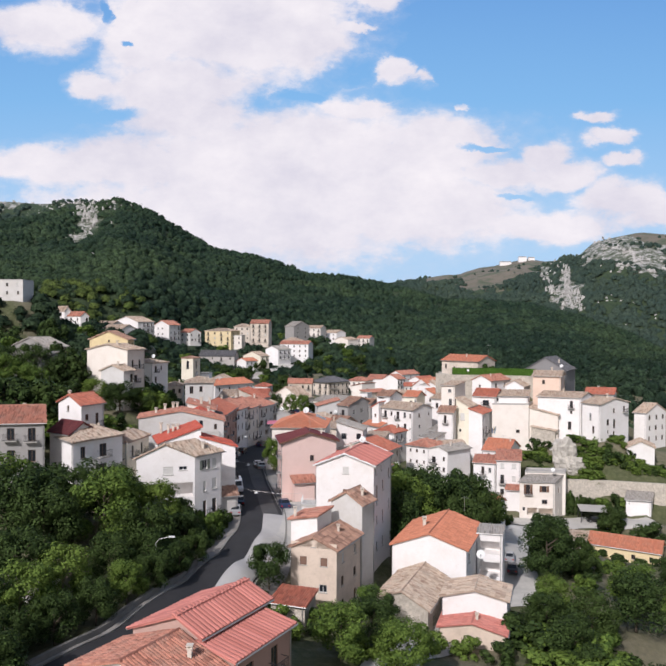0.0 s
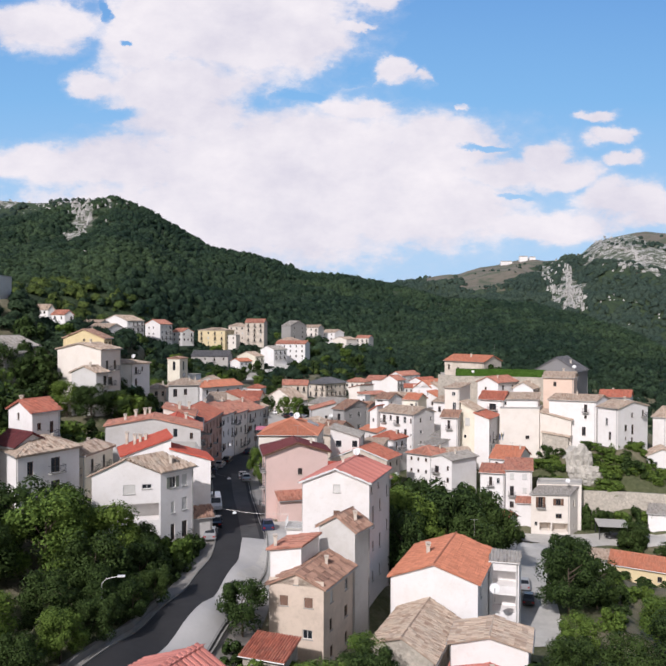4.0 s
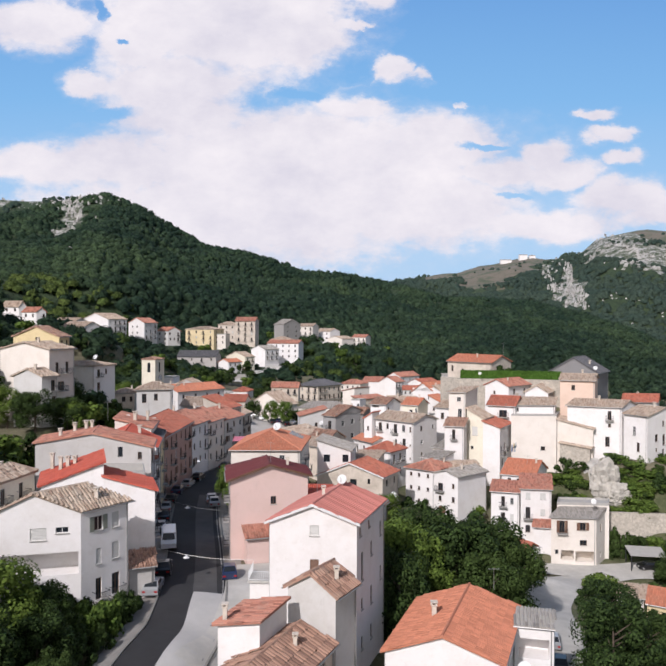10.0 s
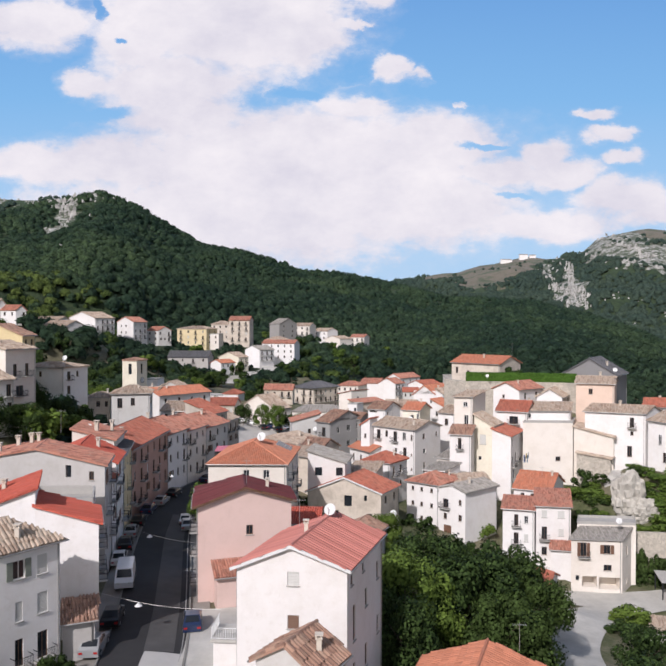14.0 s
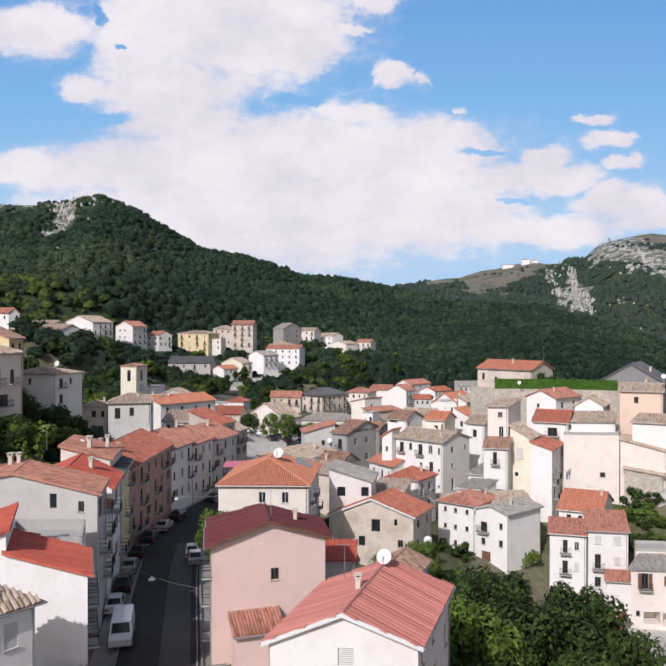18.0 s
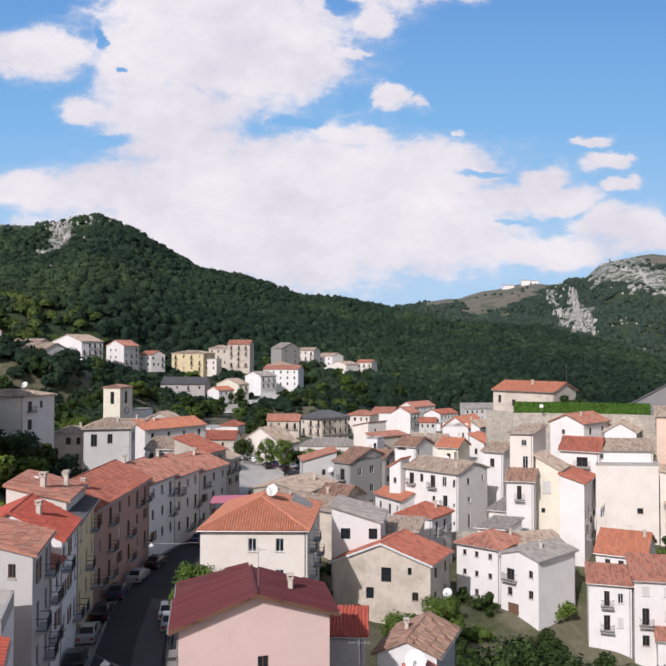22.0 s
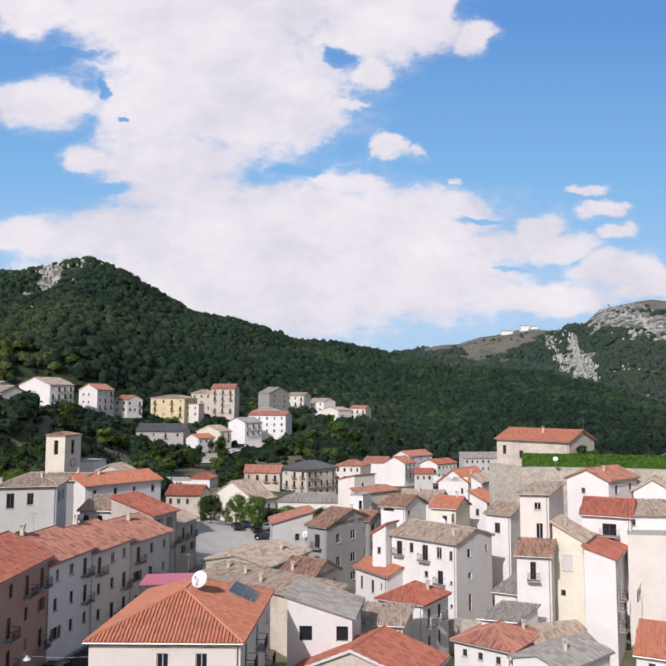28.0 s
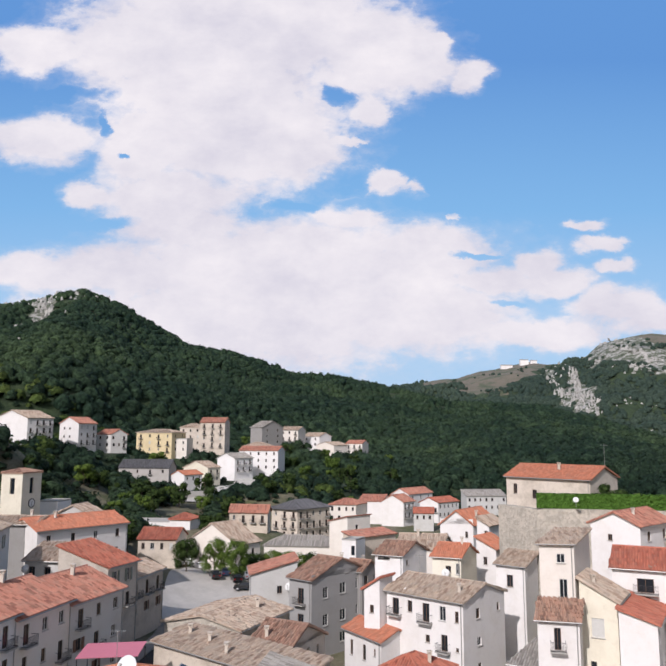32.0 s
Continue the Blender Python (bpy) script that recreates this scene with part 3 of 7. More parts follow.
def house(label, A, B, back, ze, zg, roof="gs", rise=1.6, wall=W_WHITE, cover=R_ROSE, front=(), right=(), left=(), rear=(), over=0.4, tile=(0.34, 0.9), chim=(), name="house", thick=0.16, base=None, category="house", single=False, trim=None):
    """A, B: front wall corners left to right as seen from outside; back: vector to the rear wall; ze, zg: height of eaves and ground. Roofs:
    gs ridge along the front, gf ridge running back, hip, flat, sf (falls to the front), sr (falls to the right), sl (falls to the left)."""
    rng = random.Random(label + str(A))
    A, B, V = Vector(A), Vector(B), Vector(back)
    zb = zg - 4.0 if base is None else base
    near = A.y < 250
    if near and tile == (0.34, 0.9):
        tile = (0.29, 0.6)
    if base is None:
        mid2 = (A + B) / 2 + V / 2
        FEET.append((mid2.x, mid2.y, zg))
    front, right, left = openings(front, (B - A).length, ze - zg, rng), openings(right, V.length, ze - zg, rng), openings(left, V.length, ze - zg, rng)
    C, D = B + V, A + V
    mean = (A + B + C + D) / 4
    top = tagged(new(name), label, category)
    top.location = (mean.x, mean.y, zb)
    A, B, C, D = A - mean, B - mean, C - mean, D - mean
    H = ze - zb
    b = Build()
    for p, q, wins in ((A, B, front), (B, C, right), (C, D, rear), (D, A, left)):
        facade(b, top, p, q, 0.0, H, wins)

    def z3(p, z):
        return Vector((p.x, p.y, z))

    mid = lambda p, q: (p + q) / 2
    slopes = []
    if roof == "gs":
        L, R = mid(A, D), mid(B, C)
        b.face(z3(B, H), z3(C, H), z3(R, H + rise))
        b.face(z3(D, H), z3(A, H), z3(L, H + rise))
        slopes = [(A, B, R, L), (C, D, L, R)]
    elif roof == "gf":
        L, R = mid(A, B), mid(D, C)
        b.face(z3(A, H), z3(B, H), z3(L, H + rise))
        b.face(z3(C, H), z3(D, H), z3(R, H + rise))
        slopes = [(B, C, R, L), (D, A, L, R)]
    elif roof in ("sf", "sr", "sl"):
        lo0, lo1, hi1, hi0 = {"sf": (A, B, C, D), "sr": (B, C, D, A), "sl": (D, A, B, C)}[roof]
        b.face(z3(lo1, H), z3(hi1, H), z3(hi1, H + rise))
        b.face(z3(hi0, H), z3(lo0, H), z3(hi0, H + rise))
        b.face(z3(hi1, H), z3(hi0, H), z3(hi0, H + rise), z3(hi1, H + rise))
        slopes = [(lo0, lo1, hi1, hi0)]
    part("wall", b.mesh("wall", wall), top)
    rb, tb, laid = Build(), Build(), []
    if roof == "hip":
        w, d = (B - A).length, V.length
        o = [A, B, C, D]
        c = (A + B + C + D) / 4
        o = [p + (p - c).normalized() * over * 1.3 for p in o]
        run = min(w, d) / 2
        if w >= d:
            ax = (B - A).normalized() * (w / 2 - run * 0.9)
            r0, r1 = c - ax, c + ax
            quads = [(o[0], o[1], r1, r0), (o[1], o[2], r1, r1), (o[2], o[3], r0, r1), (o[3], o[0], r0, r0)]
        else:
            ax = V.normalized() * (d / 2 - run * 0.9)
            r0, r1 = c - ax, c + ax
            quads = [(o[0], o[1], r0, r0), (o[1], o[2], r1, r0), (o[2], o[3], r1, r1), (o[3], o[0], r0, r1)]
        for p, q, r, s in quads:
            pts = [z3(p, H + 0.02), z3(q, H + 0.02), z3(r, H + rise), z3(s, H + rise)]
            if (r - s).length < 0.05:
                rb.face(*pts[:3])
            else:
                rb.face(*pts)
            laid.append((pts, 0.01))
        rb.face(*[z3(p, H - thick) for p in reversed(o)])
        for i in range(4):
            rb.face(z3(o[i], H - thick), z3(o[(i + 1) % 4], H - thick), z3(o[(i + 1) % 4], H + 0.02), z3(o[i], H + 0.02))
            tb.tube(z3(o[i], H + 0.06), z3(r0 if (o[i] - r0).length < (o[i] - r1).length else r1, H + rise + 0.04), 0.13, 0.13, 6)
        if (r0 - r1).length > 0.1:
            tb.tube(z3(r0, H + rise + 0.04), z3(r1, H + rise + 0.04), 0.13, 0.13, 6)
    elif roof == "flat":
        k = 0.3
        rb.hexa([z3(p, H - 0.02) for p in (A, B, C, D)] + [z3(p, H + 0.12) for p in (A, B, C, D)])
        for p, q in ((A, B), (B, C), (C, D), (D, A)):
            e = (q - p).normalized()
            n = Vector((-e.y, e.x)) * 0.2
            rb.hexa([z3(p, H + 0.124), z3(q, H + 0.124), z3(q + n, H + 0.124), z3(p + n, H + 0.124), z3(p, H + rise), z3(q, H + rise), z3(q + n, H + rise), z3(p + n, H + rise)])
    for p, q, r, s in slopes:
        run = (s - p)
        e = (q - p).normalized()
        outw = (p - s).normalized()
        fall = rise / run.length
        p2, q2 = p + outw * over - e * over * 0.8, q + outw * over + e * over * 0.8
        r2, s2 = r + e * over * 0.8, s - e * over * 0.8
        pts = [z3(p2, H - fall * over + 0.06), z3(q2, H - fall * over + 0.06), z3(r2, H + rise + 0.06), z3(s2, H + rise + 0.06)]
        if roof in ("sf", "sr", "sl"):
            ins = -outw * 0.25
            pts[2], pts[3] = z3(r2 + ins, H + rise + 0.06 + fall * 0.25), z3(s2 + ins, H + rise + 0.06 + fall * 0.25)
        slab(rb, pts, thick)
        nrm = (pts[1] - pts[0]).cross(pts[3] - pts[0]).normalized()
        up = [x + nrm * 0.006 for x in pts]
        laid.append((up, 0.0))
        if trim and roof == "gf":
            lo, hi = (pts[0], pts[3]) if (p - B).length < 0.01 else (pts[1], pts[2])
            f = z3(V.normalized(), 0.0) * -0.07
            v = Build()
            v.hexa([lo - Z * 0.24, hi - Z * 0.24, hi - Z * 0.24 + f, lo - Z * 0.24 + f, lo + Z * 0.03, hi + Z * 0.03, hi + Z * 0.03 + f, lo + Z * 0.03 + f])
            part("verge_board", v.mesh("verge_board", trim), top)
    if len(slopes) == 2:
        p, q, r, s = slopes[0]
        e = (r - s).normalized() * over * 0.8
        tb.tube(z3(s - e, H + rise + 0.08), z3(r + e, H + rise + 0.08), 0.15, 0.15, 6)
    ro = part("roof", rb.mesh("roof", cover if roof != "flat" else M_CONC), top)
    for pts, lift in laid:
        slope_tiles(tb, pts, *tile, lift, rng, (ro, cover) if single else None, 3.0 if cover in (R_OLD, R_BROWN) else 1.0)
    if single and tb.f:
        part("ridge_tiles", tb.mesh("ridge_tiles", cover), ro)
    elif tb.f:
        tagged(part("tiles", tb.mesh("tiles", cover), ro), kind="stuff")
    if near and roof != "flat" and H > 5:
        for p, q, r, s in (slopes if slopes else [(A, B, C, D)]):
            e, ow = (q - p).normalized(), (p - s).normalized()
            drop = rise / (s - p).length * over if slopes else 0.0
            g = Build()
            g.tube(z3(p + ow * (over + 0.06) - e * over * 0.8, H - drop - 0.04), z3(q + ow * (over + 0.06) + e * over * 0.8, H - drop - 0.04), 0.075, 0.075, 6)
            part("gutter", g.mesh("gutter", M_ZINC), top)
            g = Build()
            g.tube(z3(q + ow * 0.09 - e * 0.25, 1.0), z3(q + ow * 0.09 - e * 0.25, H - 0.15), 0.055, 0.055, 6)
            part("downpipe", g.mesh("downpipe", M_ZINC), top)
        if not chim and roof in ("gs", "gf", "hip") and rng.random() < 0.75:
            chim = [(rng.uniform(0.2, 0.8), rng.uniform(0.25, 0.75), rng.uniform(0.7, 0.95))]
    for fu, fv, hz in chim:
        p = A + (B - A) * fu + V * fv
        if roof == "gs":
            z = H + rise * (1 - abs(2 * fv - 1))
        elif roof == "gf":
            z = H + rise * (1 - abs(2 * fu - 1))
        else:
            z = H + rise * 0.5
        part("chimney", chimney_mesh(), top, m=Matrix.Translation((p.x, p.y, z)) @ Matrix.Scale(hz, 4))
    return top



# ---------------------------------------------------------------- the houses

# the foot of the street
house("tall white rendered house with a red ribbed roof", (-2.5, 109.7), (6.4, 109.0), (3.4, 9.6), 26.2, 13.0, "gf", 1.75, W_WHITE, R_CORAL, front=[(4.6, 0.4, 0.95, 1.1, "r"), (4.6, 3.9, 0.95, 1.1, "c")], right=[(1.2, 0.9, 0.6, 0.9, "w"), (4.4, 0.9, 0.6, 0.8, "w"), (1.9, 3.6, 0.7, 3.0, "w"), (5.3, 3.4, 0.7, 1.6, "w"), (8.9, 2.2, 0.7, 1.6, "w"), (1.9, 8.4, 0.6, 1.2, "w"), (5.3, 8.2, 0.7, 2.0, "w"), (9.0, 7.2, 0.6, 1.6, "w"), (5.3, 12.4, 0.6, 1.6, "w"), (1.9, 12.4, 0.6, 1.4, "w")], left='3w', tile=(0.46, 9.0), base=5.5, single=True, trim=M_WHITE)
house("pink rendered house with a dark red sheet roof", (-9.1, 128.0), (0.7, 131.0), (-0.9, 5.2), 26.4, 15.8, "gf", 1.62, W_PINK, R_MAROON, front=[(5.6, 2.6, 0.75, 1.05, "w")], left='3d', tile=(0.42, 9.0), over=0.6, single=True, trim=M_SHUT)
house("low pink rear wing with a dark red sheet roof", (-10.0, 133.4), (-5.4, 134.8), (-0.6, 3.4), 26.2, 15.8, "sl", 1.0, W_PINK, R_MAROON, tile=(0.42, 9.0), over=0.5)
house("cream house with an orange tiled hipped roof", (-13.9, 162.2), (-1.8, 162.0), (1.2, 14.5), 24.0, 14.5, "hip", 2.6, W_CREAM, R_ORANGE, front=[(5.9, 0.9, 0.95, 1.5, "p"), (9.0, 0.9, 0.95, 1.5, "p"), (5.9, 4.4, 0.95, 1.5, "p"), (9.0, 4.4, 0.95, 1.5, "p")], right='3d', left='3w', tile=(0.3, 0.45))
house("bare stone house with a red tiled gable roof", (1.2, 174.4), (13.6, 172.6), (3.6, 6.4), 17.0, 9.0, "gf", 2.5, W_OLD, R_RED, front=[(9.9, 0.5, 0.5, 1.0, "o"), (6.9, 0.6, 1.3, 1.9, "o"), (4.8, 3.2, 1.0, 1.5, "o"), (10.6, 3.6, 0.8, 1.1, "w")], right='2w', trim=M_WHITE)
house("white house with an uneven red tiled roof", (19.6, 187.3), (25.1, 183.2), (5.2, 6.0), 15.9, 8.0, "hip", 1.6, W_WHITE, R_ROSE, front=grid([1.3, 3.2, 5.3], [0.8, 3.6, 6.2], 0.55, 0.8, "w"))
house("white house with a grey sheet roof and a balcony", (24.9, 182.0), (29.0, 178.0), (6.9, 5.6), 15.9, 7.5, "gf", 0.9, W_WHITE, R_GREY, front=[(1.5, 1.9, 1.2, 1.6, "d"), (4.6, 1.6, 0.6, 1.0, "w"), (1.4, 4.5, 0.7, 1.1, "w"), (4.6, 4.3, 0.7, 1.1, "w"), (1.9, 6.6, 1.7, 1.6, "c")], base=4)
house("large white village house with iron balconies", (14.9, 214.2), (23.4, 206.8), (6.6, 6.6), 22.7, 10.5, "gs", 1.5, W_WHITE, R_OLD, front=[(1.4, 0.9, 1.0, 2.0, "d"), (3.6, 0.9, 0.7, 1.4, "w"), (6.0, 0.9, 1.0, 2.2, "d"), (8.4, 0.9, 0.9, 1.7, "p"), (10.4, 1.2, 0.5, 1.3, "w"), (1.6, 4.6, 0.7, 1.2, "w"), (6.2, 4.6, 0.6, 0.9, "w"), (8.6, 4.2, 0.9, 1.9, "d"), (10.4, 5.4, 0.4, 0.5, "w"), (2.0, 7.8, 0.8, 1.3, "s"), (6.2, 7.8, 0.8, 1.3, "s"), (8.6, 7.6, 0.9, 1.9, "d"), (10.4, 8.6, 0.4, 0.5, "w")], right=[(3.2, 1.2, 0.8, 1.2, "w"), (7.8, 1.2, 0.6, 1.0, "w"), (3.4, 4.6, 0.9, 1.0, "p"), (3.4, 7.6, 0.7, 2.4, "w")], chim=[(0.85, 0.2, 0.8)])
house("small white house with a red hipped roof", (11.5, 196.2), (16.8, 193.3), (4.0, 5.2), 18.0, 9.5, "hip", 1.7, W_WHITE, R_RED, front=[(1.4, 1.2, 0.7, 1.2, "p")], right=[(1.6, 0.8, 0.8, 2.0, "d"), (4.2, 0.8, 0.8, 1.7, "d"), (1.6, 4.0, 0.6, 1.8, "w"), (4.2, 4.0, 0.6, 1.5, "w")])
house("low white house with a red tiled roof", (9.5, 217.2), (13.8, 210.6), (4.4, 3.8), 17.2, 10.5, "gs", 0.9, W_WHITE, R_ORANGE, front=[(1.6, 1.2, 0.6, 1.9, "w"), (4.4, 1.2, 0.7, 1.9, "w"), (6.6, 1.2, 0.4, 0.9, "w")])
house("dark grey cement house with a red tiled roof", (1.6, 226.6), (4.9, 224.0), (8.6, 8.4), 21.9, 10.8, "gs", 2.3, W_GREY, R_BROWN, front=[(2.2, 1.4, 1.1, 2.2, "d"), (2.2, 5.0, 1.1, 2.0, "d")], right=[(2.8, 1.4, 1.0, 1.6, "p"), (6.4, 1.2, 1.2, 1.6, "p"), (9.6, 1.0, 0.7, 1.5, "p"), (2.8, 5.2, 1.0, 1.6, "p"), (6.4, 5.0, 1.2, 1.6, "p"), (9.6, 4.8, 0.7, 1.5, "p"), (6.4, 8.2, 1.2, 1.4, "p"), (7.2, -0.6, 0.8, 0.5, "p")], chim=[(0.4, 0.75, 1.0)])
house("second dark grey house with a red roof", (9.6, 232.0), (12.4, 230.4), (2.8, 3.1), 22.0, 11.0, "gs", 1.2, W_GREY, R_BROWN, right='2w')
house("bare grey cement house with a red sloping roof", (-5.0, 236.0), (2.3, 237.6), (-1.0, 6.9), 20.4, 11.6, "sl", 1.9, W_LGREY, R_ROSE, front=[(4.6, 2.0, 0.8, 1.2, "w")])
house("old house with a terracotta tile roof", (-1.8, 200.4), (2.7, 198.0), (4.2, 8.0), 19.4, 12.0, "gs", 2.0, W_OLD, R_BROWN, right=[(2.4, 0.8, 0.6, 1.1, "o"), (5.0, 0.6, 0.6, 1.3, "o"), (7.2, 0.8, 0.5, 1.3, "o"), (4.6, -0.5, 0.5, 0.4, "o")], chim=[(0.3, 0.2, 0.9)])
house("low building with a long pale grey tiled roof", (-12.5, 203.0), (4.2, 189.6), (3.2, 4.0), 19.4, 12.5, "sf", 0.8, W_OLD, R_OLD, chim=[(0.5, 0.2, 0.8), (0.3, 0.5, 0.8), (0.12, 0.6, 0.9)])
house("stone house with a pale weathered tile roof", (-13.8, 214.0), (-3.5, 209.5), (5.5, 10.5), 18.8, 12.0, "gf", 1.2, W_STONE, R_OLD, chim=[(0.75, 0.7, 1.0)])
house("cream house wall beside the hipped roof house", (1.0, 178.0), (7.6, 177.7), (1.2, 6.9), 21.2, 11.0, "sr", 2.0, W_WHITE, R_GREY, front=[(1.9, 0.9, 1.3, 1.5, "o"), (5.6, 0.9, 1.2, 1.5, "o"), (1.9, 4.4, 1.3, 1.4, "o")])
house("low shed with loose old tiles", (8.4, 186.0), (13.5, 185.3), (1.7, 4.7), 18.1, 10.0, "sf", 0.8, W_OLD, R_OLD)
house("low annexe with a red sheet roof", (-0.3, 140.0), (3.5, 139.8), (0.3, 3.2), 21.2, 12.0, "sf", 0.9, W_LGREY, R_SHEET)
house("small white house with an old tiled gable roof", (4.8, 143.0), (9.8, 142.2), (2.6, 5.8), 18.5, 8.0, "gf", 1.15, W_WHITE, R_BROWN, front=[(2.6, 1.6, 0.8, 1.0, "w")], chim=[(0.3, 0.5, 0.8)])
house("small pink wing with a tiled lean-to roof", (-6.7, 125.9), (-2.9, 127.1), (-0.7, 2.3), 19.5, 15.8, "sf", 0.7, W_PINK, R_ROSE)

# the right bank
house("white house with an orange tiled roof", (39.4, 185.0), (45.4, 182.2), (5.0, 8.0), 15.2, 9.5, "gs", 2.3, W_WHITE, R_ORANGE, front=grid([1.6, 3.4, 5.2], [0.9], 0.7, 1.1), chim=[(0.9, 0.4, 0.8)])
house("narrow white house with a rose tiled roof", (35.4, 177.0), (40.6, 175.6), (1.6, 5.0), 13.4, 5.0, "sf", 1.0, W_WHITE, R_ROSE, front=[(2.3, 1.0, 0.7, 2.0, "d"), (4.0, 1.2, 0.7, 1.3, "p"), (2.3, 4.2, 0.8, 2.0, "d"), (4.0, 4.4, 0.7, 1.3, "r")])
house("white terraced house with shuttered windows", (40.7, 175.0), (46.4, 174.0), (1.6, 6.0), 14.4, 4.0, "sf", 1.5, W_WHITE, R_ROSE, front=[(1.4, 0.9, 0.9, 1.2, "r"), (4.2, 0.9, 1.1, 1.2, "r"), (1.4, 3.7, 0.9, 2.2, "d"), (4.2, 4.0, 0.9, 1.2, "r"), (1.4, 7.2, 0.9, 1.4, "w")])
house("low white lean-to with a rose roof", (42.6, 172.6), (46.6, 171.8), (0.8, 2.2), 7.6, 3.0, "sf", 0.9, W_WHITE, R_ROSE)
house("cream house on open piers above the yard", (45.2, 170.2), (53.4, 169.4), (3.0, 3.6), 10.1, 0.6, "sf", 0.9, W_CREAM, R_GREY, front=[(2.0, 0.7, 1.0, 2.3, "b"), (5.8, 1.0, 1.1, 1.5, "s"), (5.9, 4.3, 1.3, 1.0, "w"), (1.05, 6.2, 0.6, 0.9, "o"), (3.0, 6.3, 2.4, 1.8, "o"), (6.2, 6.4, 3.4, 2.0, "o")], right=[(2.4, 1.6, 0.7, 1.6, "w"), (2.4, 7.0, 0.6, 1.0, "o")])
house("tall pale block behind the cream house", (47.5, 174.0), (57.2, 173.0), (1.5, 4.0), 11.4, 0.8, "flat", 0.5, W_CREAM, R_OLD, front=[(2.0, 0.6, 0.7, 0.6, "w"), (5.4, 0.6, 0.7, 0.6, "w")])
house("large plain cream rendered block", (45.2, 200.2), (55.4, 199.4), (3.0, 7.0), 25.2, 12.0, "flat", 0.3, W_CREAM, R_OLD, front=[(7.2, 7.0, 1.0, 0.9, "w")])
house("low tiled upper storey on the cream block", (45.0, 203.5), (56.0, 202.8), (2.0, 5.0), 27.4, 13.0, "sf", 1.2, W_WHITE, R_OLD, front=[(2.4, 0.7, 0.8, 0.9, "p")])
house("lower cream wing with a sloping roof", (55.5, 199.2), (62.5, 196.0), (3.0, 6.0), 22.8, 12.0, "sr", 1.7, W_CREAM, R_OLD)
house("rough stone buttress house under the cream wing", (55.6, 197.6), (61.5, 195.0), (1.5, 2.5), 18.6, 11.0, "sr", 0.8, W_STONE, R_OLD)
house("slim white house with a red roof and washing", (37.8, 196.0), (41.3, 194.7), (6.2, 10.7), 23.3, 10.0, "sr", 1.2, W_WHITE, R_RED, right=[(1.2, 1.0, 0.6, 1.4, "o"), (1.2, 4.4, 0.9, 2.0, "d"), (3.6, 3.8, 0.9, 2.0, "d"), (2.2, 7.2, 0.9, 2.0, "d")])
house("cream house with an old tile roof", (34.8, 199.0), (38.2, 197.2), (2.9, 4.7), 25.0, 10.0, "sr", 2.0, W_PALEYEL, R_OLD, front=[(1.2, 6.5, 0.6, 0.8, "o"), (1.8, 2.0, 1.3, 2.0, "r")], chim=[(0.3, 0.3, 0.9)])
house("cream tower house with an old tile cap", (30.7, 199.5), (34.4, 199.0), (4.1, 6.5), 30.7, 12.0, "sf", 0.7, W_CREAM, R_OLD, front=[(2.3, 1.1, 0.9, 1.0, "p"), (2.5, 3.8, 0.9, 2.5, "p")])
house("low white house with old tiles below the tower", (29.2, 196.0), (33.3, 195.0), (1.2, 2.7), 23.6, 10.0, "sf", 1.3, W_WHITE, R_BROWN, front=[(2.0, 0.9, 0.7, 2.2, "d"), (4.6, 0.6, 0.7, 1.3, "p")])
house("long church house with a red roof on the terrace", (36.4, 236.0), (46.4, 226.0), (7.0, 7.0), 36.0, 29.5, "gs", 1.7, W_OLD, R_ORANGE, front=[(1.6, 1.2, 0.7, 1.6, "w"), (5.0, 2.0, 0.8, 1.4, "w")], chim=[(0.55, 0.3, 0.9)])
house("white gabled house below the hedge", (42.7, 216.4), (47.5, 212.0), (7.0, 6.0), 31.0, 22.0, "gf", 1.5, W_WHITE, R_ROSE, front=[(2.6, 1.4, 0.6, 0.8, "w"), (3.6, 5.0, 0.6, 1.0, "w")], right='2w')
house("white house with a broad red roof", (40.8, 204.9), (46.6, 202.3), (3.5, 6.0), 27.3, 16.0, "gs", 1.8, W_WHITE, R_RED, front=[(3.6, 1.2, 1.8, 1.6, "d")], chim=[(0.9, 0.6, 0.8)])
house("white house with an arched door on the rock", (57.9, 199.5), (68.6, 195.2), (5.2, 4.7), 27.8, 18.0, "gs", 1.2, W_WHITE, R_OLD, front=[(9.0, 1.0, 0.8, 2.0, "d"), (9.0, 3.8, 0.6, 0.8, "w"), (5.4, 7.0, 0.6, 0.8, "w"), (8.6, 6.8, 0.9, 2.2, "w"), (3.0, 6.6, 0.6, 0.8, "w")])
house("white end house on the rock", (68.6, 194.0), (71.6, 189.0), (10.5, 7.0), 26.6, 18.0, "gs", 1.4, W_WHITE, R_OLD, front=[(2.6, 2.6, 0.7, 2.0, "p"), (3.6, 6.0, 0.7, 2.0, "w")], right=[(6.0, 1.4, 0.8, 1.2, "w"), (3.4, 4.2, 1.1, 1.6, "w"), (6.2, 4.4, 1.0, 2.4, "w"), (3.4, 7.2, 0.6, 0.8, "w"), (6.0, 7.6, 0.8, 1.6, "w"), (10.6, 1.0, 0.9, 1.6, "d")])
house("pale violet house with a red roof behind it", (76.5, 214.0), (84.8, 213.1), (2.5, 4.3), 27.1, 20.0, "gs", 1.6, W_LGREY, R_RED, front='4w')
house("white house at the end of the ridge", (87.5, 205.0), (90.3, 203.4), (7.8, 4.5), 22.7, 12.0, "gs", 2.4, W_WHITE, R_OLD, front=[(3, 2.0, 0.7, 1.2, "w")], right='3w')
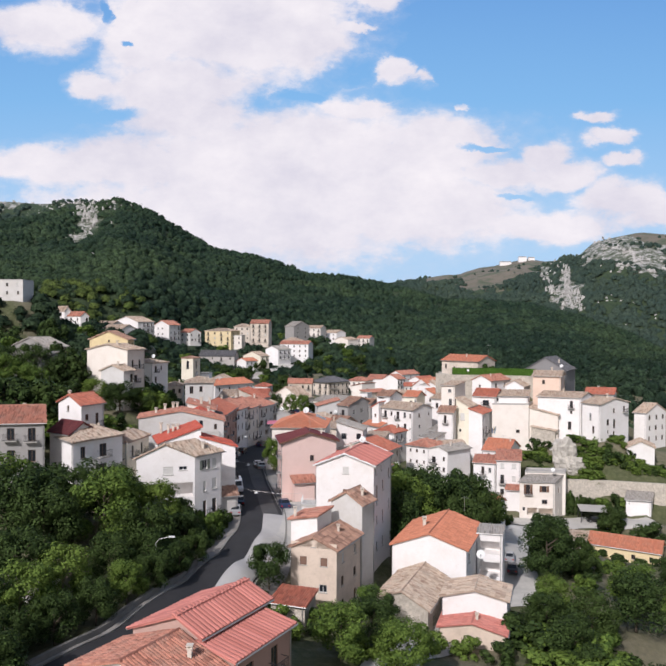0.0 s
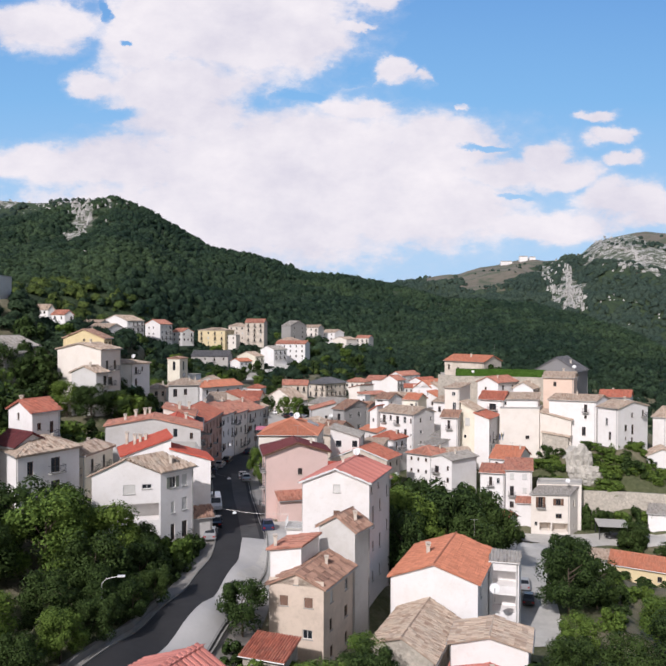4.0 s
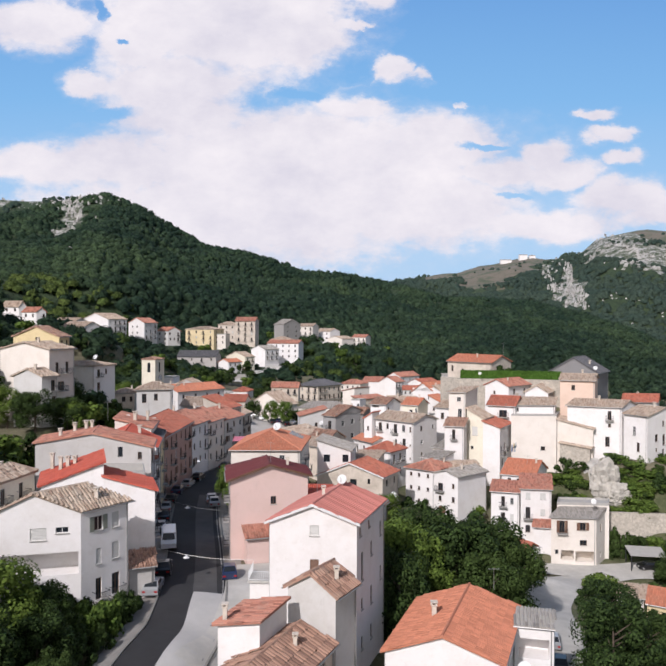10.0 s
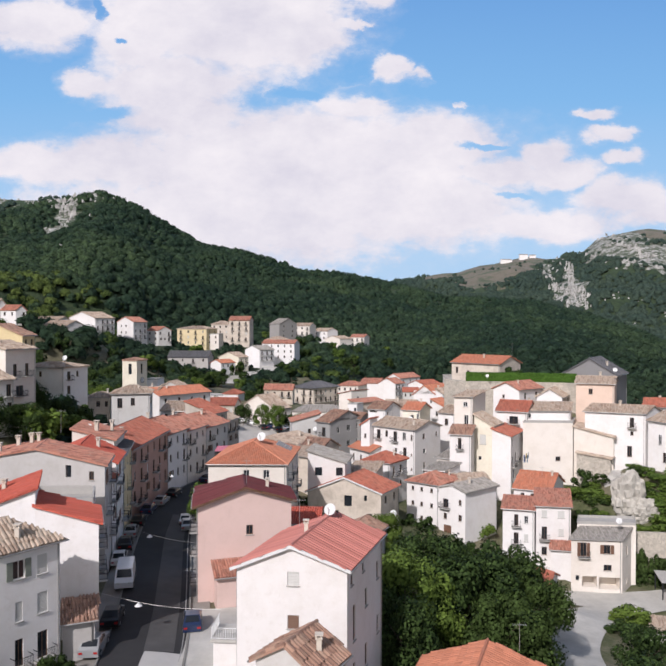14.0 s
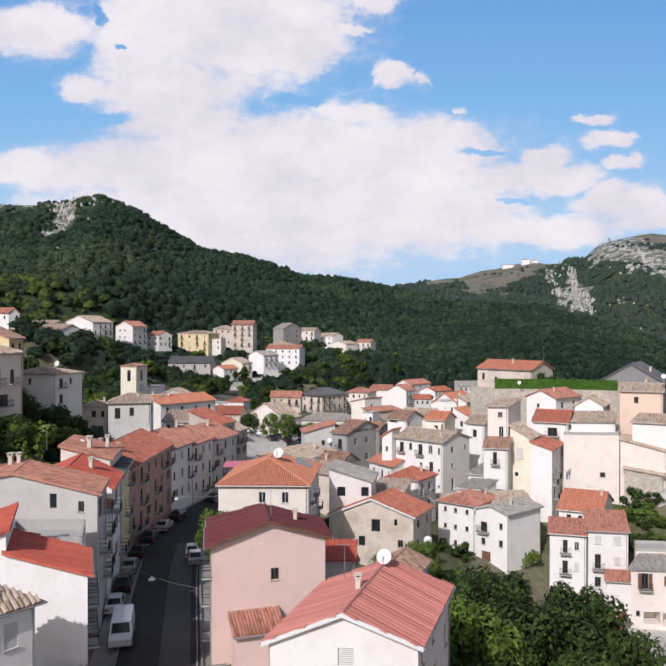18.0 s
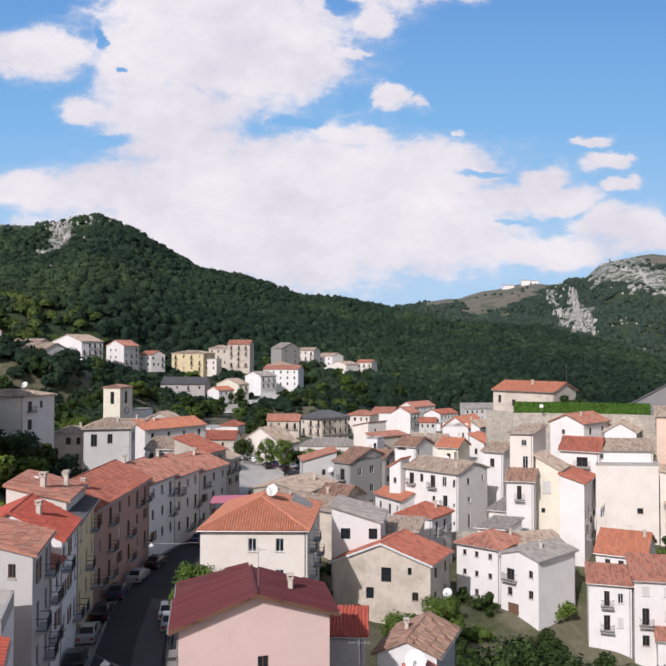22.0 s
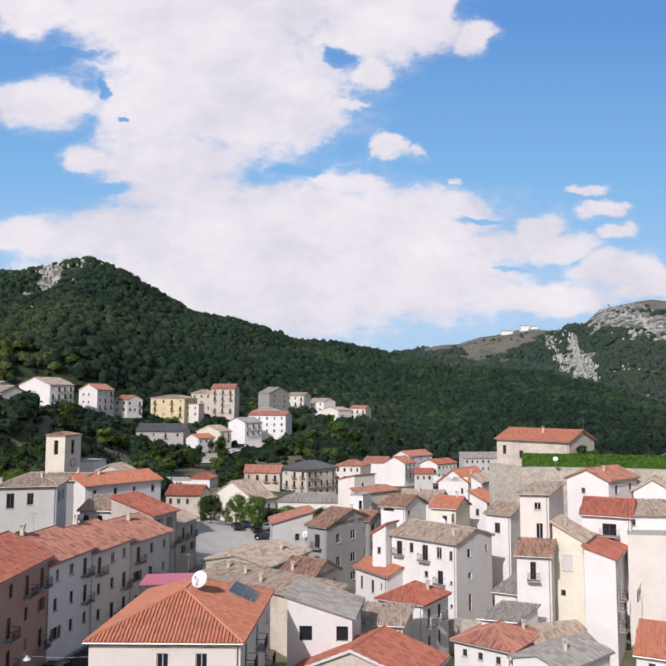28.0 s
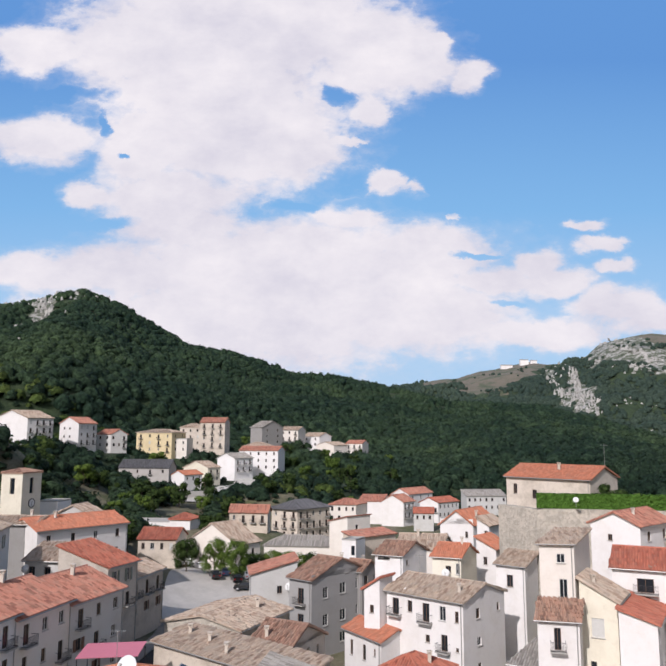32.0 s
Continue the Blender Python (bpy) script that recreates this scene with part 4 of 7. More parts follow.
house("half ruined white house on the slope", (77.2, 185.0), (84.2, 184.5), (2.1, 5.6), 15.9, 9.0, "gf", 1.6, W_WHITE, R_OLD, front=[(2.8, 4.0, 1.3, 1.7, "o"), (2.0, 1.6, 0.9, 0.9, "o")])
house("low shed with a pale grey roof", (70.8, 170.0), (76.1, 168.3), (2.0, 3.5), 6.0, 3.5, "sf", 1.1, W_WHITE, R_GREY)
house("peach rendered house under the barn", (58.6, 207.0), (66.0, 204.5), (3.5, 7.5), 33.0, 21.0, "gs", 1.2, W_PEACH, R_OLD, front=[(3.0, 1.2, 0.8, 1.2, "w")])
house("dark grey barn gable on the terrace", (60.5, 221.0), (70.5, 214.5), (6.0, 9.0), 34.2, 29.0, "gf", 3.6, W_DGREY, R_DARK, front='3w')
house("white gabled house on the upper lane", (52.1, 214.0), (57.5, 212.7), (3.0, 5.2), 29.4, 19.0, "gf", 1.7, W_WHITE, R_OLD, front=[(1.8, 2.4, 0.5, 0.8, "o")], right='1w')
house("low cream house under the terrace wall", (57.4, 223.0), (61.5, 222.1), (2.5, 4.3), 31.7, 24.0, "sf", 0.6, W_CREAM, R_OLD, front=[(3.0, 1.0, 0.8, 1.6, "w")])
house("white house with a rounded cream corner", (30.8, 221.0), (34.2, 218.5), (2.8, 3.6), 24.8, 11.0, "sf", 1.2, W_WHITE, R_OLD, front=[(2.0, 1.4, 0.9, 1.6, "w"), (4.6, 1.2, 0.7, 1.0, "w"), (5.6, 10.0, 0.6, 0.9, "w")])
house("low house with a patched sheet roof", (27.0, 199.0), (29.8, 197.6), (4.3, 4.3), 18.2, 9.0, "sf", 1.3, W_CREAM, R_GREY, front=[(2.2, 1.0, 0.8, 0.8, "o")], right=[(2.0, 1.2, 1.0, 0.8, "w"), (5.0, 1.2, 0.7, 0.8, "w")])
house("low white house with a concrete roof", (23.3, 190.0), (27.1, 188.6), (3.5, 3.5), 17.5, 8.5, "sf", 0.8, W_WHITE, R_GREY)
house("low house with old tiles behind the grey roof", (29.2, 185.0), (35.9, 186.7), (-0.9, 4.9), 15.3, 9.5, "sf", 1.2, W_WHITE, R_OLD, front=grid([1.2, 3.6, 5.6], [0.9], 0.6, 0.6, "o"))
house("yellow brick house with an orange roof", (22.9, 228.0), (26.9, 226.5), (3.3, 4.7), 24.7, 12.0, "gs", 1.5, W_PALEYEL, R_ORANGE, front=[(2.4, 1.4, 0.8, 0.9, "w"), (3.8, 1.0, 0.6, 1.6, "p")])
house("house with an open loggia under a brown roof", (14.5, 231.0), (18.6, 229.3), (4.3, 5.1), 24.5, 12.0, "gs", 1.5, W_WHITE, R_BROWN, front=[(1.4, 0.2, 1.9, 0.8, "o"), (3.8, 0.2, 1.9, 0.8, "o")], right=[(1.2, 0.9, 0.6, 0.8, "w")])
house("white house with an orange roof end", (31.2, 236.0), (34.1, 234.8), (3.3, 3.7), 24.6, 13.0, "sr", 1.6, W_WHITE, R_ORANGE, front=[(1.4, 1.4, 0.6, 1.2, "w")])
house("narrow white house with a red lean-to roof", (12.0, 215.0), (13.9, 213.5), (1.9, 2.3), 22.7, 11.0, "sl", 1.5, W_WHITE, R_RED, front=[(1.2, 2.0, 0.6, 1.0, "w")])
house("white gabled house with an orange roof", (29.8, 264.0), (36.1, 262.4), (6.5, 7.7), 24.9, 14.0, "gf", 2.6, W_WHITE, R_ORANGE, front=[(3.0, -1.0, 0.4, 0.5, "w"), (5.2, 1.4, 0.5, 1.2, "w"), (1.2, 1.8, 0.5, 1.0, "w")], chim=[(0.8, 0.4, 1.0)])
house("small white house with a grey lean-to roof", (34.3, 250.0), (36.3, 249.4), (3.9, 4.6), 26.4, 13.0, "sr", 1.2, W_WHITE, R_OLD, front=[(1.6, 1.0, 0.6, 1.6, "w")])
house("low house with a broad pale tile roof", (19.7, 252.0), (27.9, 250.6), (3.1, 8.5), 22.0, 13.0, "gs", 2.0, W_CREAM, R_OLD, chim=[(0.4, 0.4, 1.0)])
house("long cream stone house with a narrow red roof", (12.9, 264.0), (21.5, 270.7), (-2.5, 3.2), 22.1, 12.0, "sf", 0.7, W_OLD, R_ROSE)
house("small white house with an arched niche", (10.0, 260.0), (12.7, 259.4), (2.0, 3.5), 22.2, 12.0, "flat", 0.3, W_WHITE, R_OLD, front=[(2.2, 1.0, 0.7, 1.8, "o")])
house("roofless cream house with a grey side wall", (7.7, 286.0), (11.8, 285.0), (5.5, 4.6), 22.8, 11.0, "sl", 1.0, W_CREAM, R_ROSE, right=[(3.0, 1.0, 0.9, 2.2, "o")])
house("yellow farmhouse with an orange roof", (55.7, 153.0), (68.1, 145.9), (3.3, 5.6), 0.7, -4.0, "gs", 1.6, W_YELLOW, R_ORANGE, front=[(3.0, 1.2, 1.6, 1.2, "w"), (9.0, 1.2, 0.8, 1.0, "w"), (12.5, 1.2, 0.8, 1.0, "w")])
house("low white outbuilding with old tiles", (51.9, 156.0), (56.0, 155.0), (2.0, 3.5), 0.6, -3.0, "sf", 0.8, W_WHITE, R_OLD)
house("small house with a bright red roof by the lane", (31.2, 152.2), (34.4, 148.2), (3.6, 6.6), 9.4, 3.0, "gs", 1.5, W_WHITE, R_RED)

# the near houses
house("white gabled house with a red tiled roof", (8.9, 103.9), (19.3, 101.2), (4.9, 12.7), 15.6, 6.0, "gf", 1.9, W_WHITE, R_ORANGE, right=[(2.4, 1.2, 0.8, 1.4, "w")], chim=[(0.3, 0.45, 1.1)], tile=(0.38, 0.7), single=True)
house("white porch wing with open terraces", (22.4, 108.8), (26.1, 107.9), (1.2, 3.6), 15.8, 4.0, "sf", 0.3, W_WHITE, R_GREY, front=[(1.9, 1.2, 3.0, 2.0, "o"), (1.9, 4.4, 3.0, 2.2, "o"), (1.9, 7.8, 3.0, 2.4, "o")], tile=(0.34, 0.8), over=0.15)
house("old brick house with patched brown tiles", (-5.4, 92.4), (0.6, 90.8), (3.4, 7.4), 18.8, 9.0, "gf", 1.4, W_TAN, R_BROWN, front=[(1.7, 1.2, 1.0, 1.1, "c"), (4.5, 1.2, 1.0, 1.1, "c"), (4.4, 4.7, 1.1, 1.0, "p"), (3.1, -0.7, 0.5, 0.6, "w")], right='2w', chim=[(0.7, 0.6, 0.8)], tile=(0.4, 0.8), single=True)
house("white annexe with a salmon roof", (-5.6, 96.0), (-2.0, 94.8), (1.9, 4.7), 21.4, 15.0, "sl", 0.7, W_WHITE, R_ROSE, chim=[(0.1, 0.1, 0.9)], tile=(0.34, 0.7))
house("tall stair wing with brown tiles", (-0.1, 101.5), (4.2, 99.0), (1.9, 3.3), 22.6, 8.0, "gf", 1.5, W_LGREY, R_BROWN, chim=[(0.8, 0.5, 0.9)], tile=(0.34, 0.7))
house("ruined stone house with a broken tile roof", (6.0, 93.6), (12.2, 89.2), (4.4, 10.6), 11.8, 8.4, "gf", 1.5, W_STONE, R_OLD, front=[(4.8, 4.6, 0.6, 0.6, "o")], right=[(3.0, 2.0, 0.9, 1.6, "o"), (6.6, 1.0, 0.9, 1.6, "o")], tile=(0.3, 0.5))
house("small white house with a grey tile roof", (14.4, 91.4), (22.3, 89.6), (1.6, 5.0), 12.8, 8.0, "gf", 1.0, W_WHITE, R_OLD)
house("low outbuilding with a salmon roof", (13.6, 88.6), (21.2, 86.0), (1.2, 3.8), 10.0, 7.8, "gf", 0.9, W_TAN, R_CORAL)
house("house with a rose red sloping roof by the road", (-17.0, 60.2), (-12.6, 57.4), (4.6, 7.8), 22.0, 12.0, "sl", 2.1, W_BROWN, R_CORAL, tile=(0.45, 1.3), single=True)
house("house with a red ribbed roof by the road", (-12.6, 57.4), (-10.4, 56.0), (4.6, 7.8), 23.1, 12.0, "sr", 1.05, W_BROWN, R_CORAL, tile=(0.45, 3.0), single=True)
house("lower red ribbed wing with a timber balcony", (-10.4, 56.0), (-7.5, 54.2), (4.0, 6.8), 22.0, 12.0, "sr", 0.6, W_BROWN, R_CORAL, right=[(2.0, 1.0, 1.0, 2.0, "d"), (5.4, 1.0, 1.0, 2.0, "d")], tile=(0.45, 3.2), single=True)
house("lower wing with a rose tiled roof", (-20.4, 54.6), (-10.2, 48.2), (2.9, 4.9), 21.3, 12.0, "gf", 2.0, W_CREAM, R_ROSE, tile=(0.3, 0.5))
house("low shed with a dark red roof in the garden", (-7.3, 84.6), (-3.2, 83.2), (1.2, 3.6), 14.6, 12.4, "sf", 0.5, W_STONE, R_RED)
house("low grey roofed house at the roadside", (-37.7, 76.0), (-32.1, 75.0), (1.0, 5.9), 18.9, 17.0, "gs", 1.2, W_WHITE, R_GREY)

# left of the street
house("white street house with tall shutters", (-29.2, 105.2), (-20.9, 107.2), (3.4, 4.4), 27.8, 17.0, "gf", 1.9, W_WHITE, R_OLD, front=[(4.6, 1.5, 1.5, 1.2, "r"), (6.8, 1.5, 1.2, 0.6, "p"), (4.3, 4.0, 8.0, 2.2, "o")], right=[(2.0, 0.9, 1.0, 1.5, "g"), (4.0, 0.9, 0.9, 1.6, "r"), (2.0, 4.2, 0.6, 1.6, "r"), (4.0, 4.0, 0.9, 1.7, "r"), (2.0, 7.2, 0.7, 2.2, "d"), (4.0, 7.2, 0.9, 2.2, "d")], chim=[(0.85, 0.6, 0.9)], tile=(0.34, 0.6))
house("cream house with a bright red sloping roof and chimneys", (-28.6, 116.4), (-21.8, 117.0), (-2.5, 7.0), 28.2, 16.8, "sl", 2.5, W_WHITE, R_SHEET, chim=[(0.3, 0.6, 0.9), (0.42, 0.62, 0.9), (0.54, 0.64, 0.9), (0.15, 0.9, 0.9)])
house("cream house with a maroon and red terrace roof", (-21.8, 117.0), (-16.1, 117.2), (-2.0, 5.6), 27.6, 16.8, "sr", 1.5, W_WHITE, R_SHEET, tile=(0.45, 9.0), right=[(2.0, 1.0, 0.7, 1.8, "d"), (5.0, 1.0, 0.7, 1.8, "d"), (2.0, 4.0, 0.7, 1.8, "d"), (5.0, 4.0, 0.7, 1.8, "d"), (2.0, 7.2, 0.7, 1.8, "w"), (5.0, 7.2, 0.7, 1.8, "w")])
house("roof terrace with white parapet walls", (-25.6, 125.0), (-19.2, 125.0), (-1.6, 5.4), 26.9, 16.8, "flat", 1.0, W_WHITE, R_OLD, front=[(1.6, 0.4, 1.1, 2.0, "o")])
house("stone lean-to with an old roof by the pavement", (-17.6, 112.4), (-15.2, 113.4), (-1.0, 3.2), 20.4, 16.8, "sf", 0.6, W_MGREY, R_BROWN)
# mid-grey wall colour stands in for shade on this house's gable front
house("long gabled house with rose tiles", (-37.0, 135.0), (-20.4, 132.4), (-1.2, 6.2), 29.8, 16.6, "gf", 1.55, W_MGREY, R_ROSE, front=[(12.4, 0.2, 0.7, 1.4, "o"), (15.2, 0.8, 0.6, 1.0, "w")], right=[(2.0, 0.9, 0.8, 1.6, "s"), (5.0, 0.9, 0.8, 2.0, "d"), (2.0, 4.0, 0.8, 2.0, "d"), (5.0, 4.0, 0.8, 1.6, "w"), (2.0, 7.2, 0.8, 1.6, "w"), (5.0, 7.2, 0.8, 2.0, "d")], chim=[(0.2, 0.3, 0.9), (0.3, 0.75, 1.0), (0.4, 0.8, 1.0), (0.45, 0.85, 0.9)])
house("narrow white street house with balconies", (-22.4, 143.2), (-23.6, 150.4), (-9.6, 1.6), 28.0, 16.2, "gs", 2.1, W_WHITE, R_SHEET, front='3m', chim=[(0.4, 0.3, 1.0)])
house("low lean-to with a red tiled roof between the street houses", (-22.0, 139.0), (-22.4, 143.2), (-4.0, 0.3), 26.4, 16.4, "sf", 1.1, W_WHITE, R_RED, front=[(1.2, 0.8, 0.8, 1.8, "d"), (3.0, 0.8, 0.7, 1.4, "w"), (1.2, 4.0, 0.8, 1.8, "d"), (3.0, 4.0, 0.7, 1.4, "s")])
house("set-back cream house with a pale rose roof above the street", (-31.4, 152.4), (-25.6, 152.9), (-1.2, 8.6), 29.3, 16.0, "sr", 1.5, W_CREAM, R_ROSE, front=[(4.4, 0.6, 0.7, 0.9, "w")], chim=[(0.5, 0.3, 1.2), (0.8, 0.6, 1.0)])
house("yellow street house with a dark roof", (-23.6, 150.4), (-25.6, 161.4), (-2.6, 0.4), 27.6, 15.4, "sf", 0.5, W_YELLOW, R_DARK, front='3d', chim=[])
house("red brown street house with balconies", (-25.6, 161.4), (-24.6, 181.4), (-10.0, 1.5), 26.5, 15.0, "gs", 2.2, W_BROWN, R_RED, front='6m', chim=[(0.2, 0.3, 1.0), (0.5, 0.8, 1.0)])
house("white street house with balconies", (-24.6, 181.4), (-22.8, 190.0), (-10.0, 1.5), 25.6, 14.6, "gs", 2.2, W_WHITE, R_ROSE, front='3m', chim=[(0.3, 0.5, 1.0)])
house("cream street house with balconies", (-22.8, 190.0), (-20.6, 198.6), (-10.0, 1.5), 25.0, 14.2, "gs", 2.2, W_CREAM, R_ROSE, front='3m', chim=[(0.5, 0.5, 1.0)])
house("light grey street house with balconies", (-20.6, 198.6), (-17.4, 207.4), (-10.0, 1.5), 24.4, 13.6, "gs", 2.2, W_LGREY, R_ROSE, front='3m', chim=[(0.6, 0.4, 1.0)])
house("grey end house of the street row", (-28.6, 216.0), (-22.4, 217.6), (2.4, 6.0), 24.8, 13.2, "sr", 3.0, W_OLD, R_RED, right=[(1.6, 0.8, 0.8, 1.7, "g"), (4.4, 0.8, 0.8, 1.7, "g"), (1.6, 4.0, 0.8, 1.8, "d"), (4.4, 4.0, 0.8, 1.8, "d"), (1.6, 7.2, 0.8, 1.8, "d")])
house("brown street house at the corner of the square", (-21.2, 224.6), (-18.6, 234.0), (-7.0, 2.0), 21.8, 12.8, "gs", 1.2, W_OLD, R_OLD, front='3m', chim=[(0.3, 0.3, 0.8)])
house("beige house with a red roof behind the square", (-33.6, 276.0), (-25.3, 275.4), (0.8, 8.0), 20.2, 14.0, "gs", 1.8, W_OLD, R_RED, front='4w')
house("long white house with a small red hipped roof", (-45.3, 310.0), (-28.7, 308.3), (1.2, 6.9), 19.6, 17.0, "flat", 0.3, W_WHITE, R_RED, front=grid([0.1, 0.24, 0.5, 0.8], [0.8], 0.7, 1.9, "w"))
house("small red hipped pavilion roof on the white house", (-33.6, 307.0), (-28.2, 306.4), (1.7, 4.7), 20.6, 18.0, "hip", 1.4, W_WHITE, R_RED)
house("long white house with a red roof", (-39.1, 235.0), (-28.0, 246.6), (-7.0, 6.0), 27.2, 17.0, "gs", 1.6, W_WHITE, R_ORANGE, front='4w', chim=[(0.3, 0.4, 0.9)])
house("grey house with a ruined tile canopy", (-35.5, 222.0), (-28.6, 221.3), (0.5, 5.0), 25.0, 16.0, "sf", 1.6, W_LGREY, R_OLD, front='3w')
house("dark grey house beside the bell tower", (-48.6, 238.0), (-40.4, 237.4), (1.0, 5.9), 28.0, 19.0, "gs", 0.9, W_GREY, R_OLD, front=[(7.0, 0.6, 1.2, 2.2, "o")])
house("low white house by the bell tower", (-50.9, 264.0), (-46.7, 263.6), (0.9, 4.9), 29.0, 22.0, "flat", 0.3, W_WHITE, R_OLD)
house("white gabled annexe by the bell tower", (-44.8, 257.0), (-37.6, 256.2), (0.9, 4.9), 27.3, 21.0, "gf", 1.8, W_LGREY, R_OLD)
house("old house with a red and grey tiled roof on the bank", (-44.4, 112.3), (-38.8, 105.6), (5.0, 8.0), 30.0, 22.0, "hip", 1.6, W_WHITE, R_OLD, right=[(1.8, 0.9, 0.9, 1.8, "w"), (5.6, 0.9, 1.4, 2.0, "d"), (5.6, 4.0, 1.4, 2.0, "d")])
house("pale yellow house beside the bank", (-37.2, 115.2), (-33.3, 114.6), (1.4, 8.0), 28.5, 20.0, "hip", 1.3, W_PALEYEL, R_OLD, front=[(2.6, 0.9, 0.8, 1.8, "d"), (1.0, 4.6, 0.7, 1.2, "w"), (2.9, 4.4, 0.7, 1.2, "w")], right=[(2.0, 0.8, 0.8, 1.8, "d"), (5.4, 0.8, 0.8, 1.8, "d")])
# grey wall colour stands in for the shade lying over this front
house("grey house with a salmon roof on the bank", (-50.5, 105.2), (-43.4, 106.4), (-3.4, 8.0), 33.0, 23.0, "gs", 2.0, W_GREY, R_ROSE, front=[(2.4, 0.9, 1.1, 1.8, "d"), (5.4, 0.9, 1.1, 2.0, "d"), (2.4, 4.2, 1.1, 1.8, "d"), (5.4, 4.2, 1.1, 1.8, "w")])
house("small white house with a red roof among trees", (-46.4, 119.6), (-40.6, 114.2), (2.2, 4.4), 34.6, 26.0, "gf", 1.4, W_WHITE, R_RED, front=[(3.4, 0.4, 0.7, 1.0, "w")], right=[(1.2, 1.6, 0.7, 1.0, "w"), (3.4, 1.6, 0.7, 2.2, "d")])
house("low wing with a maroon sheet roof", (-44.6, 111.4), (-40.4, 108.4), (2.4, 4.6), 30.9, 25.0, "gs", 1.4, W_WHITE, R_MAROON)
house("cream three-storey house on the slope", (-61.5, 177.0), (-50.4, 173.5), (2.6, 6.0), 41.3, 27.0, "gf", 1.3, W_CREAM, R_OLD, front=[(6.0, 4.0, 0.5, 0.5, "w")], right=[(2.0, 2.6, 0.8, 2.2, "d"), (4.6, 2.6, 0.8, 2.2, "d"), (3.0, 6.4, 1.6, 1.8, "d"), (2.0, 9.6, 0.8, 2.0, "d"), (4.8, 9.6, 0.8, 2.0, "d")])
house("yellow house with a brown tiled roof", (-67.4, 196.0), (-56.0, 193.0), (0.4, 5.0), 43.4, 31.0, "gf", 2.2, W_YELLOW, R_BROWN, front=[(6.0, 0.2, 0.6, 0.6, "w")], right='2w')
house("stained stone house below the cream house", (-55.7, 170.0), (-49.9, 168.8), (1.8, 2.6), 36.5, 27.0, "gf", 1.3, W_LGREY, R_OLD, right='2d')
house("small white house with a satellite dish", (-61.6, 206.0), (-52.0, 204.0), (3.0, 6.0), 36.3, 29.5, "hip", 1.0, W_WHITE, R_OLD, front=[(1.6, 0.9, 0.6, 1.1, "w"), (4.2, 0.9, 0.6, 1.1, "w"), (1.6, 4.0, 0.6, 1.1, "w")], right=[(1.4, 0.9, 0.9, 1.8, "d"), (3.8, 0.9, 0.6, 1.2, "w"), (1.4, 4.0, 0.9, 1.8, "w")])
house("white house with a grey tile roof", (-44.0, 211.0), (-35.8, 212.5), (-1.4, 7.9), 30.0, 20.0, "hip", 1.6, W_LGREY, R_OLD, front=[(1.8, 1.0, 1.1, 2.2, "w"), (4.6, 1.0, 0.9, 1.7, "w")], right=[(2.0, 1.0, 0.7, 1.6, "g"), (5.0, 1.0, 0.7, 1.6, "g")])
house("low grey house beside the white one", (-51.3, 216.0), (-46.2, 216.5), (-0.6, 6.0), 28.7, 21.0, "hip", 1.0, W_OLD, R_OLD, front='3w')
house("grey gabled house among the trees", (-84.8, 186.0), (-74.0, 184.5), (3.0, 5.2), 41.6, 37.0, "gf", 2.4, W_GREY, R_GREY, front=[(4.0, 2.0, 0.7, 0.9, "w")])
house("low house with a pale tile roof among trees", (-77.8, 172.0), (-70.7, 171.0), (2.5, 4.3), 39.2, 33.0, "sf", 1.4, W_GREY, R_GREY)
house("flat concrete building high on the hill", (-126.4, 262.0), (-114.6, 261.6), (0.6, 8.0), 63.4, 56.0, "flat", 0.4, W_LGREY, R_OLD, front='3w')
house("white house at the upper edge of the village", (-132.1, 330.0), (-124.8, 329.0), (2.1, 1.8), 53.4, 46.0, "gs", 2.0, W_WHITE, R_OLD, front='2w')
house("white house with a pink roof at the upper edge", (-121.7, 325.0), (-115.5, 323.9), (2.9, 2.4), 51.0, 45.0, "gs", 1.8, W_WHITE, R_ROSE, front='2w', right='2d')
house("long low house with a grey roof on the ridge", (-108.0, 330.0), (-98.3, 329.0), (5.1, 6.1), 44.9, 42.0, "gs", 2.0, W_WHITE, R_OLD, front='4w')
house("low pale house with a long roof on the ridge", (-125.1, 345.0), (-108.3, 343.8), (5.1, 6.1), 46.6, 44.0, "gs", 2.0, W_LGREY, R_OLD)

# bell tower and square
house("pale yellow bell tower with a flat cap", (-54.8, 256.0), (-50.4, 255.0), (1.6, 5.0), 35.2, 21.0, "hip", 0.7, W_PALEYEL, R_BROWN, front=[(2.4, 1.0, 1.0, 3.0, "o")], right=[(2.6, 1.0, 1.1, 3.0, "o")], name="bell_tower", over=0.2, category="tower")
house("cream house on the square with a red balcony", (-24.8, 286.0), (-13.0, 280.8), (4.8, 5.3), 18.3, 11.8, "gf", 4.2, W_CREAM, R_OLD, front=[(6.0, 3.0, 0.6, 0.8, "w")], right=[(1.8, 1.0, 0.9, 2.0, "d"), (5.0, 1.4, 0.8, 1.8, "w"), (1.8, 4.6, 0.9, 1.8, "w"), (5.2, 4.6, 0.8, 1.8, "w")])
house("house with a rose roof behind the square", (-20.6, 325.0), (-9.6, 323.1), (0.5, 5.0), 20.6, 15.0, "gs", 1.8, W_OLD, R_ROSE, front='4d')
house("dark roofed chalet block with brown balconies", (-10.5, 350.0), (-2.1, 345.9), (10.1, 8.5), 19.1, 8.0, "hip", 2.6, W_OLD, R_DARK, front='3d', right='5d', tile=(0.5, 3), over=0.9)
